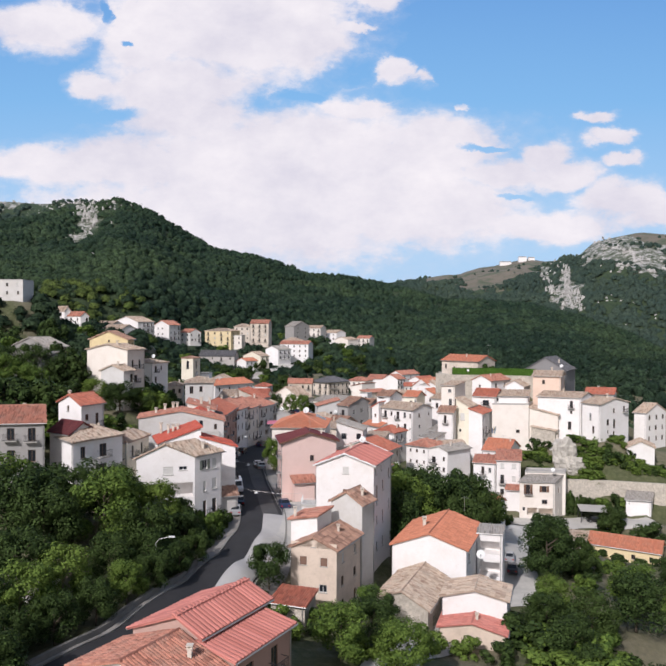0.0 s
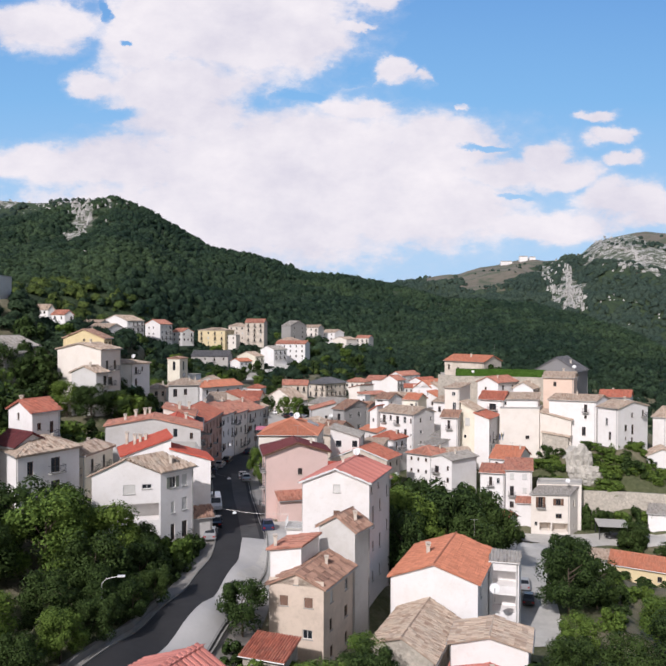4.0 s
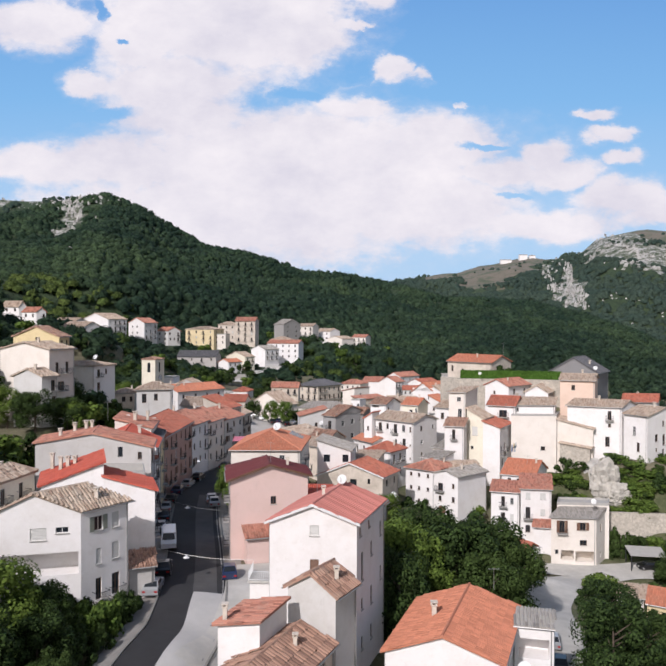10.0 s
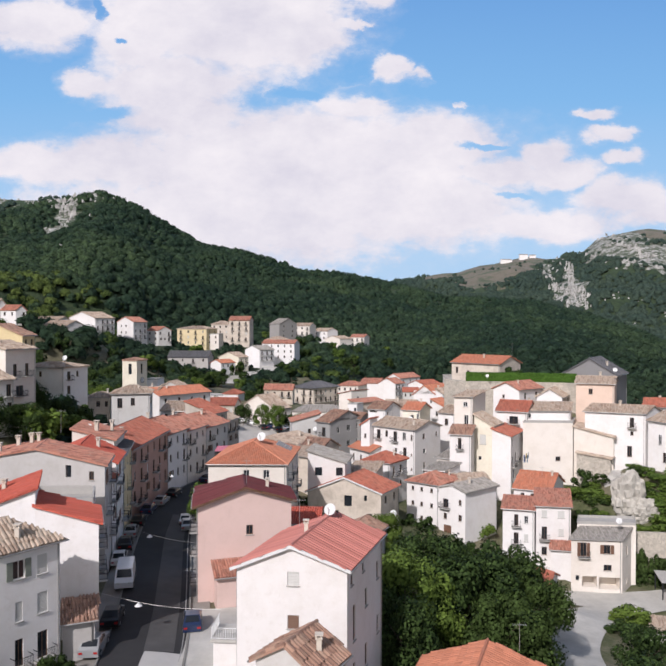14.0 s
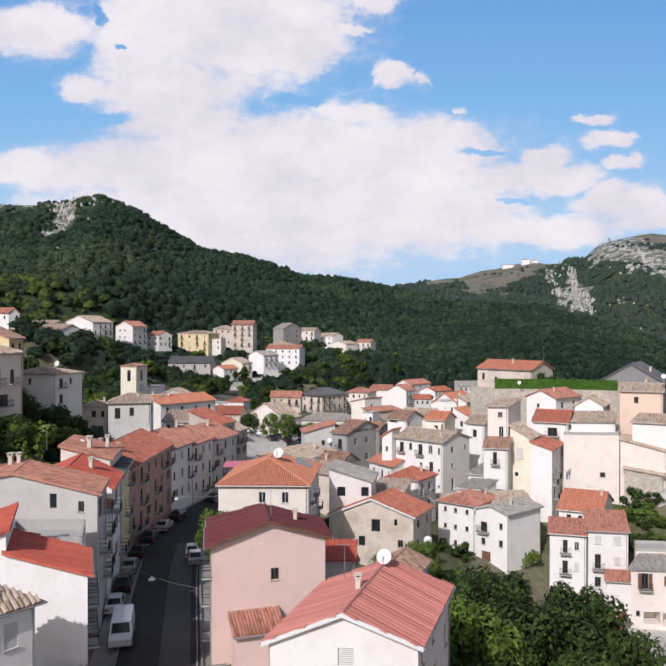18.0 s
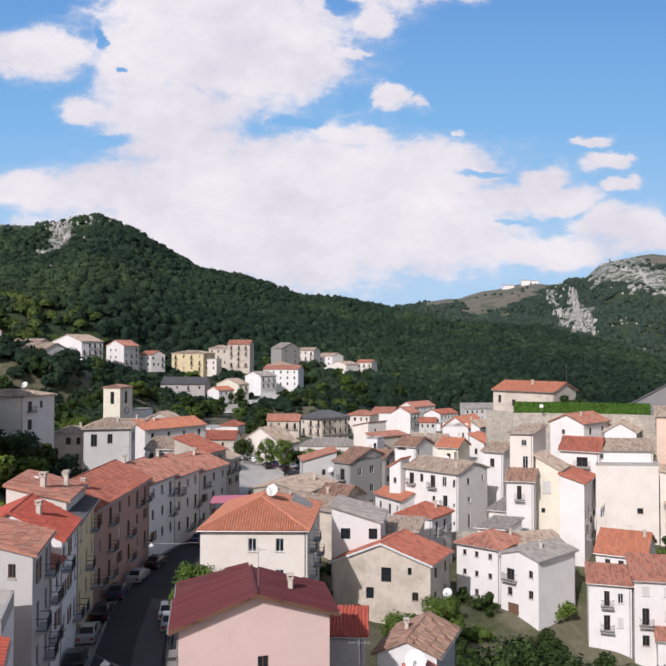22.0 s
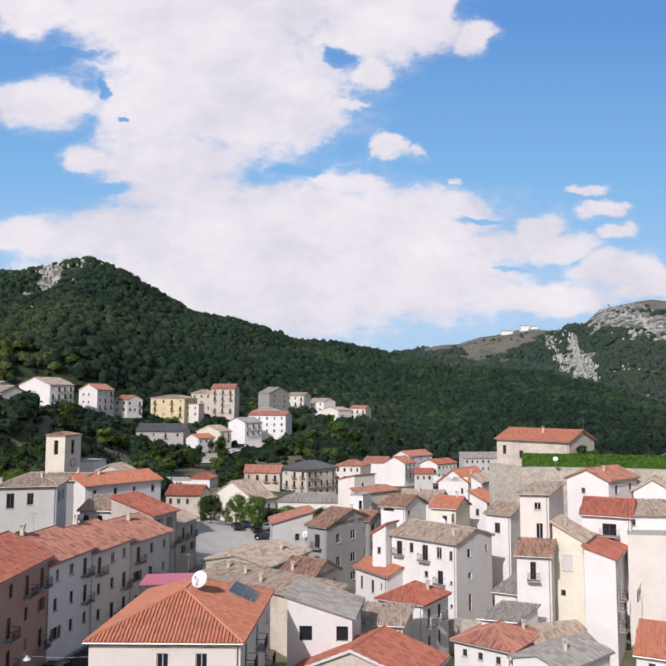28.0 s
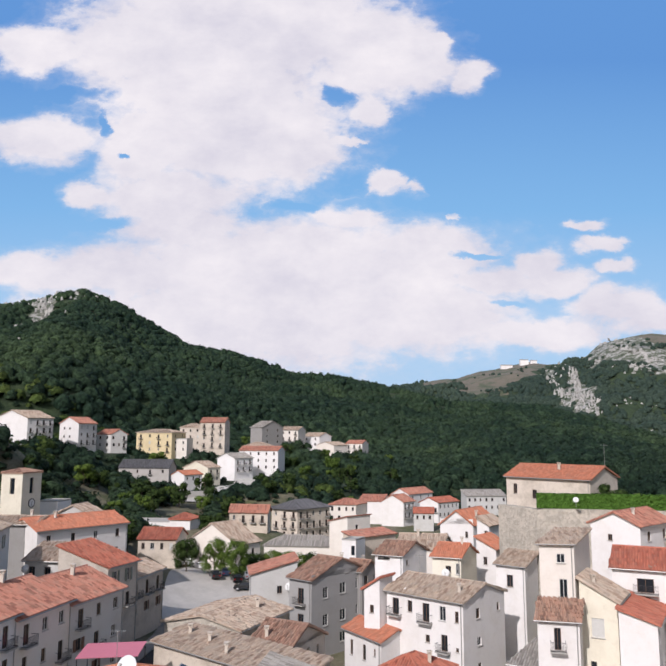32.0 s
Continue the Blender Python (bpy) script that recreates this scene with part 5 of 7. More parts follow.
house("low house with a wide grey hipped roof", (-8.5, 300.0), (9.3, 298.1), (1.6, 8.9), 15.1, 11.0, "hip", 2.0, W_CREAM, R_GREY, tile=(0.4, 2))
house("rose roofed house behind the chalet", (8.0, 385.0), (17.8, 384.3), (4.0, 6.9), 16.8, 9.0, "hip", 2.0, W_CREAM, R_ROSE, front='4w')
house("far white house with a rose roof", (18.9, 392.0), (27.7, 390.8), (4.5, 7.8), 17.5, 9.0, "gs", 2.0, W_WHITE, R_ROSE, right='1w')
house("far white gabled house", (27.3, 386.0), (35.2, 384.0), (4.8, 4.8), 17.9, 9.0, "gf", 2.4, W_WHITE, R_ROSE, right='3d')
house("far white twin gabled house", (33.2, 412.0), (40.2, 410.8), (11.3, 11.3), 18.4, 9.0, "gf", 2.2, W_WHITE, R_ROSE, right='3w')
house("far white house with a red band", (42.7, 396.0), (49.5, 393.8), (9.2, 7.7), 16.7, 9.0, "gf", 1.8, W_WHITE, R_RED, front=[(5.0, 2.0, 3.0, 1.6, "d")], right='5w')
house("pale blue house with a red roof", (37.5, 372.0), (44.3, 371.5), (1.0, 5.9), 15.3, 9.0, "gs", 1.6, W_LGREY, R_RED, front='3w')
house("long grey two-storey house at the wood", (65.4, 420.0), (82.5, 421.8), (-0.8, 8.0), 16.9, 9.0, "sf", 2.0, W_LGREY, R_GREY, front='7w')

# the hamlet on the slope
house("white apartment house with iron balconies", (-124.0, 401.0), (-109.5, 397.0), (7.0, 8.0), 48.5, 38.0, "gf", 3.0, W_WHITE, R_OLD, front=[(5.0, 2.4, 0.9, 1.2, "w"), (5.0, 5.4, 0.9, 1.2, "w")], right='4d')
house("white apartment house with brown balconies", (-107.0, 424.0), (-96.8, 418.0), (5.0, 8.0), 46.7, 35.0, "gf", 2.6, W_WHITE, R_ROSE, front=[(3.0, 1.6, 0.9, 1.0, "w"), (6.4, 1.6, 0.9, 1.0, "w"), (3.0, 5.0, 0.9, 1.0, "w"), (6.4, 5.0, 0.9, 1.0, "w")], right='3d')
house("grey house with pink walls in the hamlet", (-93.6, 432.0), (-87.0, 430.8), (6.0, 3.5), 42.2, 34.0, "gs", 2.0, W_LGREY, R_ROSE, front='2w', right='3d')
house("yellow house with white bands", (-82.1, 454.0), (-65.3, 452.8), (4.2, 11.6), 42.9, 31.0, "hip", 1.6, W_YELLOW, R_OLD, front='4d', right='2w')
house("beige house beside the yellow one", (-66.1, 456.0), (-58.8, 455.5), (1.4, 7.9), 39.8, 31.0, "flat", 0.4, W_CREAM, R_OLD, front='2w')
house("brown apartment house with balconies", (-54.2, 464.0), (-42.2, 463.2), (1.5, 6.8), 47.9, 33.0, "gs", 2.2, W_OLD, R_ROSE, front='3d')
house("beige house with a grey roof in the hamlet", (-66.8, 478.0), (-56.1, 477.6), (1.6, 8.9), 45.5, 34.0, "hip", 2.0, W_OLD, R_OLD, front='3w')
house("dark grey stone house in the hamlet", (-34.0, 503.0), (-27.6, 500.1), (10.6, 8.9), 45.8, 36.0, "gs", 3.4, W_GREY, R_GREY, right='2w')
house("white house with a red band in the hamlet", (-34.1, 455.0), (-15.7, 453.1), (2.7, 7.5), 34.8, 24.0, "gs", 1.8, W_WHITE, R_ROSE, front='5w')
house("white house with a hipped roof in the hamlet", (-33.3, 470.0), (-22.8, 469.3), (2.7, 7.5), 36.5, 26.0, "hip", 1.8, W_WHITE, R_OLD, front='3w')
house("white gabled house in the hamlet", (-41.9, 440.0), (-33.8, 437.7), (7.3, 7.3), 31.7, 22.0, "gf", 2.2, W_WHITE, R_GREY, right='3d')
house("pale yellow gabled house in the hamlet", (-53.9, 425.0), (-43.1, 422.7), (4.5, 4.5), 28.3, 21.0, "gf", 2.6, W_PALEYEL, R_OLD, front=[(4.0, 1.0, 1.0, 1.4, "w")], right='2d')
house("small white house with a bright orange roof", (-55.7, 410.0), (-50.3, 409.1), (6.1, 6.1), 26.1, 20.0, "gf", 1.6, W_WHITE, R_ORANGE, right='3w')
house("wide chalet with a dark roof", (-78.5, 415.0), (-57.6, 413.5), (1.4, 7.9), 28.7, 23.0, "gs", 3.0, W_MGREY, R_DARK, front='4d')
house("cream house with terraces at the wood", (-19.1, 520.0), (-9.1, 518.9), (4.0, 6.9), 44.6, 36.0, "gs", 1.8, W_CREAM, R_OLD, front='3d')
house("white house with a long roof at the wood", (-7.1, 532.0), (2.7, 529.9), (6.9, 5.8), 41.0, 32.0, "gs", 2.0, W_WHITE, R_OLD, front='2w')
house("cream house with an open garage at the wood", (1.2, 522.0), (11.0, 519.2), (7.8, 6.5), 36.1, 27.0, "gf", 1.8, W_CREAM, R_OLD, front=[(5.0, 5.0, 2.6, 2.4, "o")])
house("white house with balconies at the wood", (18.3, 537.0), (27.7, 536.0), (4.0, 6.9), 36.9, 27.0, "gs", 1.8, W_CREAM, R_ROSE, front='3d')


# ---------------------------------------------------------------- the ground, drawn to the feet of the houses
KNOTS = [(-12, 112, 17), (-18, 131, 16.6), (-15, 149, 16.2), (-19, 180, 14.8), (-14, 215, 13.2), (-14, 250, 12), (-14, 90, 16.8), (-24, 66, 16.4), (-22, 80, 17), (-12, 101, 17), (-5, 117, 16.6), (1, 84, 11),
         (12, 97, 8), (24, 97, 6), (45, 80, 1), (30, 112, 4.6), (41, 157, 3), (64, 158, -1), (16, 140, 6), (26, 130, 5), (50, 224, 31.4), (60, 221, 31), (60, 181, 8), (58, 192.5, 15), (64, 191.5, 17.4), (68, 190, 17.4), (72, 186.5, 17.2), (76, 188, 17), (62, 185, 12.6), (67, 184.5, 13.6), (72, 181, 12.4), (66, 179, 9.6), (76, 180, 11), (56, 188, 12), (-34, 92, 19), (60, 171.5, 1.2), (66, 171, 1.2), (72, 168.5, 1.2), (78, 167, 1.0), (64, 174.4, 2.4), (49, 166.6, 0.7), (53, 167, 0.7), (56.5, 165, 0.8), (45.4, 166.4, 0.9), (46, 168.8, 0.9), (48.4, 168.6, 0.9), (50.8, 168.4, 0.9), (53, 168.2, 0.9), (44, 169, 1.0), (55, 170, 0.9), (56, 173, 1.0), (46, 163.6, 0.9), (50, 163, 0.8), (42.4, 166, 1.3), (54, 162.6, 0.7), (58.6, 168.6, 0.8), (62.4, 168, 0.8), (44.2, 160, 1.8)]
KNOTS2 = [(-60, 130, 30), (10, 320, 9), (-90, 240, 41), (110, 230, 8), (-8, 20, 8), (80, 60, -6), (-60, 40, 20), (90, 130, -6), (-75, 300, 23), (-60, 345, 19), (-100, 365, 29), (-30, 330, 12), (-50, 380, 17.5), (-30, 372, 15), (60, 330, 12), (-15, 400, 20), (10, 450, 20), (60, 120, -2), (13, 127, 6.5)]
KNOTS2 += [(-26.8, 450.5, 21.0), (-31.0, 427.5, 20.0), (-39.0, 409.9, 18.6), (-43.3, 388.1, 17.0)]
KN = np.array(KNOTS + KNOTS2 + FEET, float)


def smooth(a, lo, hi):
    t = np.clip((a - lo) / (hi - lo), 0, 1)
    return t * t * (3 - 2 * t)


# crests: bearing x/y, height over the eye per metre of range, range
CREST = np.array([(-0.9, 0.12, 1000), (-0.47, 0.140, 1060), (-0.42, 0.148, 1070), (-0.38, 0.158, 1075), (-0.345, 0.166, 1070), (-0.325, 0.171, 1060), (-0.30, 0.1715, 1055), (-0.285, 0.165, 1065), (-0.252, 0.152, 1080), (-0.231, 0.139, 1090),
                  (-0.207, 0.1245, 1100), (-0.171, 0.1065, 1100), (-0.135, 0.096, 1100), (-0.111, 0.0915, 1120), (-0.075, 0.0845, 1180), (-0.039, 0.071, 1160), (0.0, 0.065, 1170), (0.045, 0.059, 1200), (0.087, 0.0515, 1200)] +
                 [(0.129, 0.040, 1180), (0.165, 0.033, 1150), (0.207, 0.0305, 1120), (0.249, 0.0265, 1080), (0.31, 0.0175, 1020), (0.358, 0.007, 980), (0.40, -0.011, 930), (0.43, -0.024, 880), (0.471, -0.044, 840), (0.9, -0.06, 800)])
BEHIND = np.array([(-0.9, 0.165, 1750), (-0.47, 0.1745, 1750), (-0.434, 0.1715, 1750), (-0.386, 0.170, 1750), (-0.34, 0.170, 1750), (-0.30, 0.150, 1750), (-0.25, 0.09, 1750), (0.02, 0.045, 1950), (0.087, 0.0555, 2000), (0.129, 0.0635, 2000)] +
                  [(0.177, 0.071, 2000), (0.207, 0.079, 2000), (0.243, 0.0862, 2000), (0.267, 0.0915, 2000), (0.303, 0.091, 1980), (0.318, 0.0915, 1900), (0.345, 0.0965, 1850), (0.354, 0.1035, 1830), (0.369, 0.118, 1820), (0.381, 0.1245, 1810), (0.399, 0.1285, 1800), (0.422, 0.132, 1800), (0.469, 0.1325, 1800), (0.9, 0.12, 1800)])


def slope_to(table, u, y, start, low, power):
    el, rg = np.interp(u, table[:, 0], table[:, 1]), np.interp(u, table[:, 0], table[:, 2])
    top = 48 + el * rg
    s = np.clip((y - start) / (rg - start), 0, 1.8)
    return low + (top - low) * np.minimum(s, 1) ** power - np.maximum(s - 1, 0) * (rg - start) * 0.22


def far_height(x, y):
    """The wooded mountain with its long spur, and the ranges that stand behind it."""
    y = np.maximum(y, 60.0)
    u = x / y
    low = np.interp(u, (-0.5, -0.25, -0.1, 0.05, 0.2, 0.5), (56, 40, 26, 12, 18, 24))
    fore = slope_to(CREST, u, y, 360.0, low, np.interp(u, (-0.3, 0.1, 0.3), (1.05, 1.15, 1.0)))
    back = slope_to(BEHIND, u, y, 980.0, 15.0, 1.0)
    return np.where(y > 980, np.maximum(fore, back), fore)


def height(x, y):
    x, y = np.asarray(x, float), np.asarray(y, float)
    d2 = (x[..., None] - KN[:, 0]) ** 2 + (y[..., None] - KN[:, 1]) ** 2 + 3.0
    w = d2 ** -1.7
    near = (w * KN[:, 2]).sum(-1) / w.sum(-1)
    gap = np.sqrt(d2.min(-1))
    far = far_height(x, y)
    rise = smooth(y + 0.25 * np.abs(x), 290, 430) * smooth(gap, 12, 75)
    return near + (far - near) * rise


def ground_z(x, y):
    return float(height(np.array([x]), np.array([y]))[0])


def axis(dense_lo, dense_hi, step, lo, hi, grow=1.12):
    out = list(np.arange(dense_lo, dense_hi + step / 2, step))
    s, a = step, out[-1]
    while a < hi:
        s *= grow
        a += s
        out.append(a)
    s, a = step, out[0]
    while a > lo:
        s *= grow
        a -= s
        out.insert(0, a)
    return np.array(out)


def relief(x, y):
    """Gullies and knolls of the mountain sides, dying out towards the crests."""
    f = min(max((y - 480) / 420, 0.0), 1.0)
    if f <= 0:
        return 0.0
    u = x / y
    near = min(1.0, 0.3 + abs(y - float(np.interp(u, CREST[:, 0], CREST[:, 2]))) / 260)
    if y > 1400:
        near = min(1.0, 0.3 + abs(y - float(np.interp(u, BEHIND[:, 0], BEHIND[:, 2]))) / 300)
    return 19 * f * near * (noise.noise(Vector((x * 0.012, y * 0.006, 3.0))) + 0.5 * noise.noise(Vector((x * 0.03, y * 0.016, 7.0))))


gx, gy = axis(-64, 84, 1.6, -2600, 2600, 1.055), axis(44, 290, 1.6, -500, 3600, 1.035)
GX, GY = np.meshgrid(gx, gy)
GZ = np.concatenate([height(GX[i:i + 20], GY[i:i + 20]) for i in range(0, len(gy), 20)])
GZ = GZ + np.array([[relief(x, y) for x in gx] for y in gy])
nx = len(gx)
gfaces = [(j * nx + i, j * nx + i + 1, (j + 1) * nx + i + 1, (j + 1) * nx + i) for j in range(len(gy) - 1) for i in range(nx - 1)]
g = Nodes("grass_and_earth")
gv = g.coords()
gc = g.ramp(g.noise(gv, 0.05, 6, 0.65), [(0.3, (0.035, 0.05, 0.018)), (0.45, (0.07, 0.085, 0.03)), (0.54, (0.20, 0.17, 0.12)), (0.66, (0.13, 0.12, 0.07)), (0.8, (0.06, 0.075, 0.026))])
gc = g.mix(0.45, gc, g.ramp(g.noise(gv, 0.9, 5, 0.7), [(0.3, (0.03, 0.042, 0.014)), (0.55, (0.12, 0.12, 0.06)), (0.75, (0.24, 0.21, 0.15))]))
M_GROUND = g.done(gc, 0.95, g.noise(gv, 1.5, 6, 0.7), 0.7, 0.3)
n = Nodes("forest_floor")
v = n.coords()
M_FLOOR = n.done(n.ramp(n.noise(v, 0.12, 6, 0.75), [(0.3, (0.010, 0.020, 0.010)), (0.55, (0.035, 0.060, 0.022)), (0.8, (0.065, 0.095, 0.035))]), 0.95, n.noise(v, 0.4, 5, 0.7), 1.0, 2.0)
n = Nodes("dry_pasture")
v = n.coords()
M_DRY = n.done(n.ramp(n.noise(v, 0.014, 6, 0.7), [(0.34, (0.05, 0.07, 0.035)), (0.45, (0.085, 0.095, 0.055)), (0.52, (0.145, 0.125, 0.09)), (0.62, (0.17, 0.14, 0.105)), (0.72, (0.065, 0.08, 0.045))]), 0.95, n.noise(v, 0.1, 5, 0.7), 0.6, 2.0)


def bare(x, y, z):
    """Where the far slopes carry pasture (1) or rock and scrub (2) in place of woods."""
    u, e = x / y, (z - 48) / y
    w = 0.006 * np.sin(x * 0.021 + 1.3 * np.sin(y * 0.017)) + 0.004 * np.sin(x * 0.067 + y * 0.05)
    e = e + w
    p = (y > 1500) & (u > 0.13) & (u < 0.318) & (e > np.interp(u, (0.13, 0.165, 0.2, 0.235, 0.27, 0.318), (0.061, 0.058, 0.048, 0.052, 0.070, 0.082)))
    p |= (y > 1300) & (u > 0.43) & (e > np.interp(u, (0.43, 0.455, 0.6), (0.128, 0.108, 0.10)))
    r = (y > 1200) & (u > 0.345) & (e > np.interp(u, (0.345, 0.37, 0.40, 0.44, 0.48, 0.6), (0.098, 0.088, 0.074, 0.066, 0.066, 0.06)))
    r |= (y > 1150) & (u < -0.30) & (e > np.interp(u, (-0.6, -0.42, -0.36, -0.30), (0.166, 0.166, 0.167, 0.18)))
    for cu, ce, ru, re in ((-0.345, 0.148, 0.016, 0.018), (-0.357, 0.118, 0.016, 0.010), (0.330, 0.045, 0.021, 0.027), (-0.272, 0.071, 0.014, 0.005), (0.300, 0.073, 0.010, 0.012)):
        r |= (y > 500) & (((u - cu) / ru) ** 2 + ((e - w - ce) / re) ** 2 < 1 + 60 * w)
    return np.where(p, 1, np.where(r, 2, 0))


ground = tagged(new("ground", mesh_of("ground", np.stack([GX, GY, GZ], -1).reshape(-1, 3).tolist(), gfaces, M_GROUND, True)),
                "grassy hillside ground rising to wooded limestone mountains", "ground", kind="structure")
gm = ground.data
gm.materials.append(M_FLOOR)
gm.materials.append(M_DRY)
n = Nodes("stony_scrub")
v = n.coords()
gm.materials.append(n.done(n.ramp(n.noise(v, 0.06, 6, 0.75), [(0.36, (0.04, 0.06, 0.028)), (0.5, (0.12, 0.13, 0.09)), (0.56, (0.36, 0.35, 0.32)), (0.7, (0.48, 0.46, 0.43))]), 0.95, n.noise(v, 0.15, 6, 0.7), 1.0, 3.0))
CX, CY, CZ = [(q[:-1, :-1] + q[1:, 1:]).ravel() / 2 for q in (GX, GY, GZ)]
kind_at = np.where(CY + 0.25 * np.abs(CX) > 400, 1, 0)
spare = bare(CX, np.maximum(CY, 60), CZ)
kind_at = np.where((CY > 600) & (spare > 0), spare + 1, kind_at)
gm.polygons.foreach_set("material_index", kind_at.astype(np.int32))


def dense_line(line, step=1.5):
    pts = [Vector(p) for p in line]
    dense = []
    for i in range(len(pts) - 1):
        p0, p1, p2, p3 = pts[max(i - 1, 0)], pts[i], pts[i + 1], pts[min(i + 2, len(pts) - 1)]
        n = max(2, int((p2 - p1).length / step))
        for k in range(n):
            t = k / n
            dense.append(0.5 * (2 * p1 + (p2 - p0) * t + (2 * p0 - 5 * p1 + 4 * p2 - p3) * t * t + (3 * p1 - p0 - 3 * p2 + p3) * t ** 3))
    dense.append(pts[-1])
    return dense


def ribbon(name, line, width, mat, lift, label, off=0.0, thick=0.0, n=8):
    """A strip draped along a line on the ground, set off sideways; with a thickness it stands proud as a kerb or low wall."""
    dense = dense_line(line)
    b = Build()
    rows = []
    for i, p in enumerate(dense):
        d = (dense[min(i + 1, len(dense) - 1)] - dense[max(i - 1, 0)]).normalized()
        nrm = Vector((-d.y, d.x))
        ring = []
        for k in range(n + 1):
            q = p - nrm * off + nrm * width * (k / n - 0.5)
            ring.append((q.x, q.y, ground_z(q.x, q.y) + lift))
        if thick:
            z = max(r[2] for r in ring)
            ring = [(r[0], r[1], z) for r in ring]
            ring = [(ring[0][0], ring[0][1], z - thick)] + ring + [(ring[-1][0], ring[-1][1], z - thick)]
        rows.append(ring)
    m = len(rows[0])
    for r in rows:
        b.v += r
    for i in range(len(rows) - 1):
        for k in range(m - 1):
            b.f.append((i * m + k + 1, i * m + k, i * m + m + k, i * m + m + k + 1))
    return tagged(new(name, b.mesh(name, mat, not thick)), label, name.replace("_", " "), kind="structure")


def asphalt(name, base, low=0.6):
    n = Nodes(name)
    v = n.coords()
    c = n.mix(n.ramp(n.noise(v, 0.35, 5, 0.7), [(0.35, (0, 0, 0)), (0.7, (0.8, 0.8, 0.8))]), base, tuple(x * low for x in base))
    c = n.mix(n.ramp(n.noise(v, 3.0, 4, 0.6), [(0.6, (0, 0, 0)), (0.8, (0.4, 0.4, 0.4))]), c, tuple(x * 0.7 for x in base))
    return n.done(c, 0.9, n.noise(v, 30), 0.3, 0.01)


M_ROAD = asphalt("asphalt", (0.028, 0.0275, 0.029))
# paler asphalt for the strip where sun on the road is painted in
M_SUNLIT = asphalt("sunlit_asphalt", (0.47, 0.455, 0.435), 0.85)
M_PAVE = asphalt("pale_paving", (0.30, 0.28, 0.255))
M_LINE = asphalt("worn_white_line", (0.40, 0.39, 0.38), 0.35)
M_KERB = asphalt("grey_kerb_stone", (0.24, 0.23, 0.21))
M_DUST = asphalt("pale_dusty_concrete", (0.52, 0.50, 0.46), 0.7)
ROAD = [(-32, 50), (-22.5, 64), (-16.5, 77), (-13, 90), (-10.8, 103), (-11.2, 114), (-13.6, 128), (-17.4, 148), (-20, 165), (-19.4, 185), (-15.2, 205), (-13, 222), (-13.5, 240)]
ribbon("pavement", ROAD, 11.4, M_PAVE, 0.16, "pale concrete pavement along both sides of the street")
ribbon("road", ROAD, 7.0, M_ROAD, 0.26, "dark asphalt street curving up into the village")
# sunlit part of the road, drawn as a paler strip of asphalt
ribbon("road_patch", ROAD[1:6], 3.2, M_SUNLIT, 0.31, "pale strip of asphalt in the street, sunlight put into its colour", 1.7)
ribbon("road_patch", ROAD[5:9], 2.6, asphalt("grey_asphalt", (0.085, 0.082, 0.081)), 0.30, "greyer strip of asphalt in the street", 1.3)
ribbon("forecourt", [(-7.4, 99), (-5.4, 107), (-5.2, 116), (-6.8, 126)], 5.6, M_DUST, 0.34, "pale concrete forecourt beside the white house")
ribbon("road_line", ROAD[1:9], 0.10, M_LINE, 0.33, "thin worn white edge line painted on the street", 3.2, n=1)
for side, lab in ((3.62, "pale stone kerb on the near side of the street"), (-3.62, "pale stone kerb on the far side of the street")):
    ribbon("kerb", ROAD, 0.2, M_KERB, 0.40, lab, side, 0.4, 1)
ribbon("roadside_wall", ROAD[0:4], 0.35, M_KERB, 0.75, "low pale parapet wall along the street", -4.6, 1.4, 1)
ribbon("road", [(-90, -60), (-66, -10), (-46, 26), (-32, 50)], 7.0, M_ROAD, 0.25, "dark asphalt road leading down out of the village")
LANE = [(29.5, 108), (30.8, 116), (33.5, 130), (37.5, 147), (46, 160), (58, 166.5), (76, 164)]
ribbon("lane", LANE, 7.0, M_DUST, 0.18, "pale dusty lane and yard beside the houses")
ribbon("yard", [(42.0, 167.0), (48, 166.8), (55, 167.0), (65, 167.6)], 6.0, M_DUST, 0.24, "pale concrete yard before the house on piers")
ribbon("footpath", [(5, 72), (8, 80), (12.6, 87), (13.6, 97)], 5.5, M_DUST, 0.16, "pale concrete footpath between the old houses")
ribbon("square", [(-12, 236), (-14, 250), (-15.5, 268), (-14, 282)], 17, asphalt("pale_square_paving", (0.50, 0.47, 0.43), 0.75), 0.2, "pale paved village square with parked cars")
ribbon("hamlet_road", [(-26.8, 450.5), (-31.0, 427.5), (-39.0, 409.9), (-43.3, 388.1)], 8, M_DUST, 0.5, "pale concrete road climbing to the hamlet")


# ---------------------------------------------------------------- walls, hedge, rock
def wall_line(name, label, line, zt, zb, thick, mat, category="wall"):
    b = Build()
    for (x0, y0), (x1, y1) in zip(line, line[1:]):
        d = Vector((x1 - x0, y1 - y0)).normalized()
        n = Vector((-d.y, d.x)) * thick
        b.hexa([(x0, y0, zb), (x1, y1, zb), (x1 + n.x, y1 + n.y, zb), (x0 + n.x, y0 + n.y, zb), (x0, y0, zt), (x1, y1, zt), (x1 + n.x, y1 + n.y, zt), (x0 + n.x, y0 + n.y, zt)])
    return tagged(new(name, b.mesh(name, mat)), label, category)


wall_line("terrace_wall", "tall rough stone retaining wall under the terrace", [(33.4, 229.5), (37.2, 222.2), (52, 220.6), (64, 216.0)], 32.0, 18.0, 1.4, W_STONE)
wall_line("terrace_wall", "weathered stone retaining wall above the yard", [(57.6, 176.6), (68, 175.4), (84, 171.0)], 9.2, 0.0, 0.8, W_STONE)
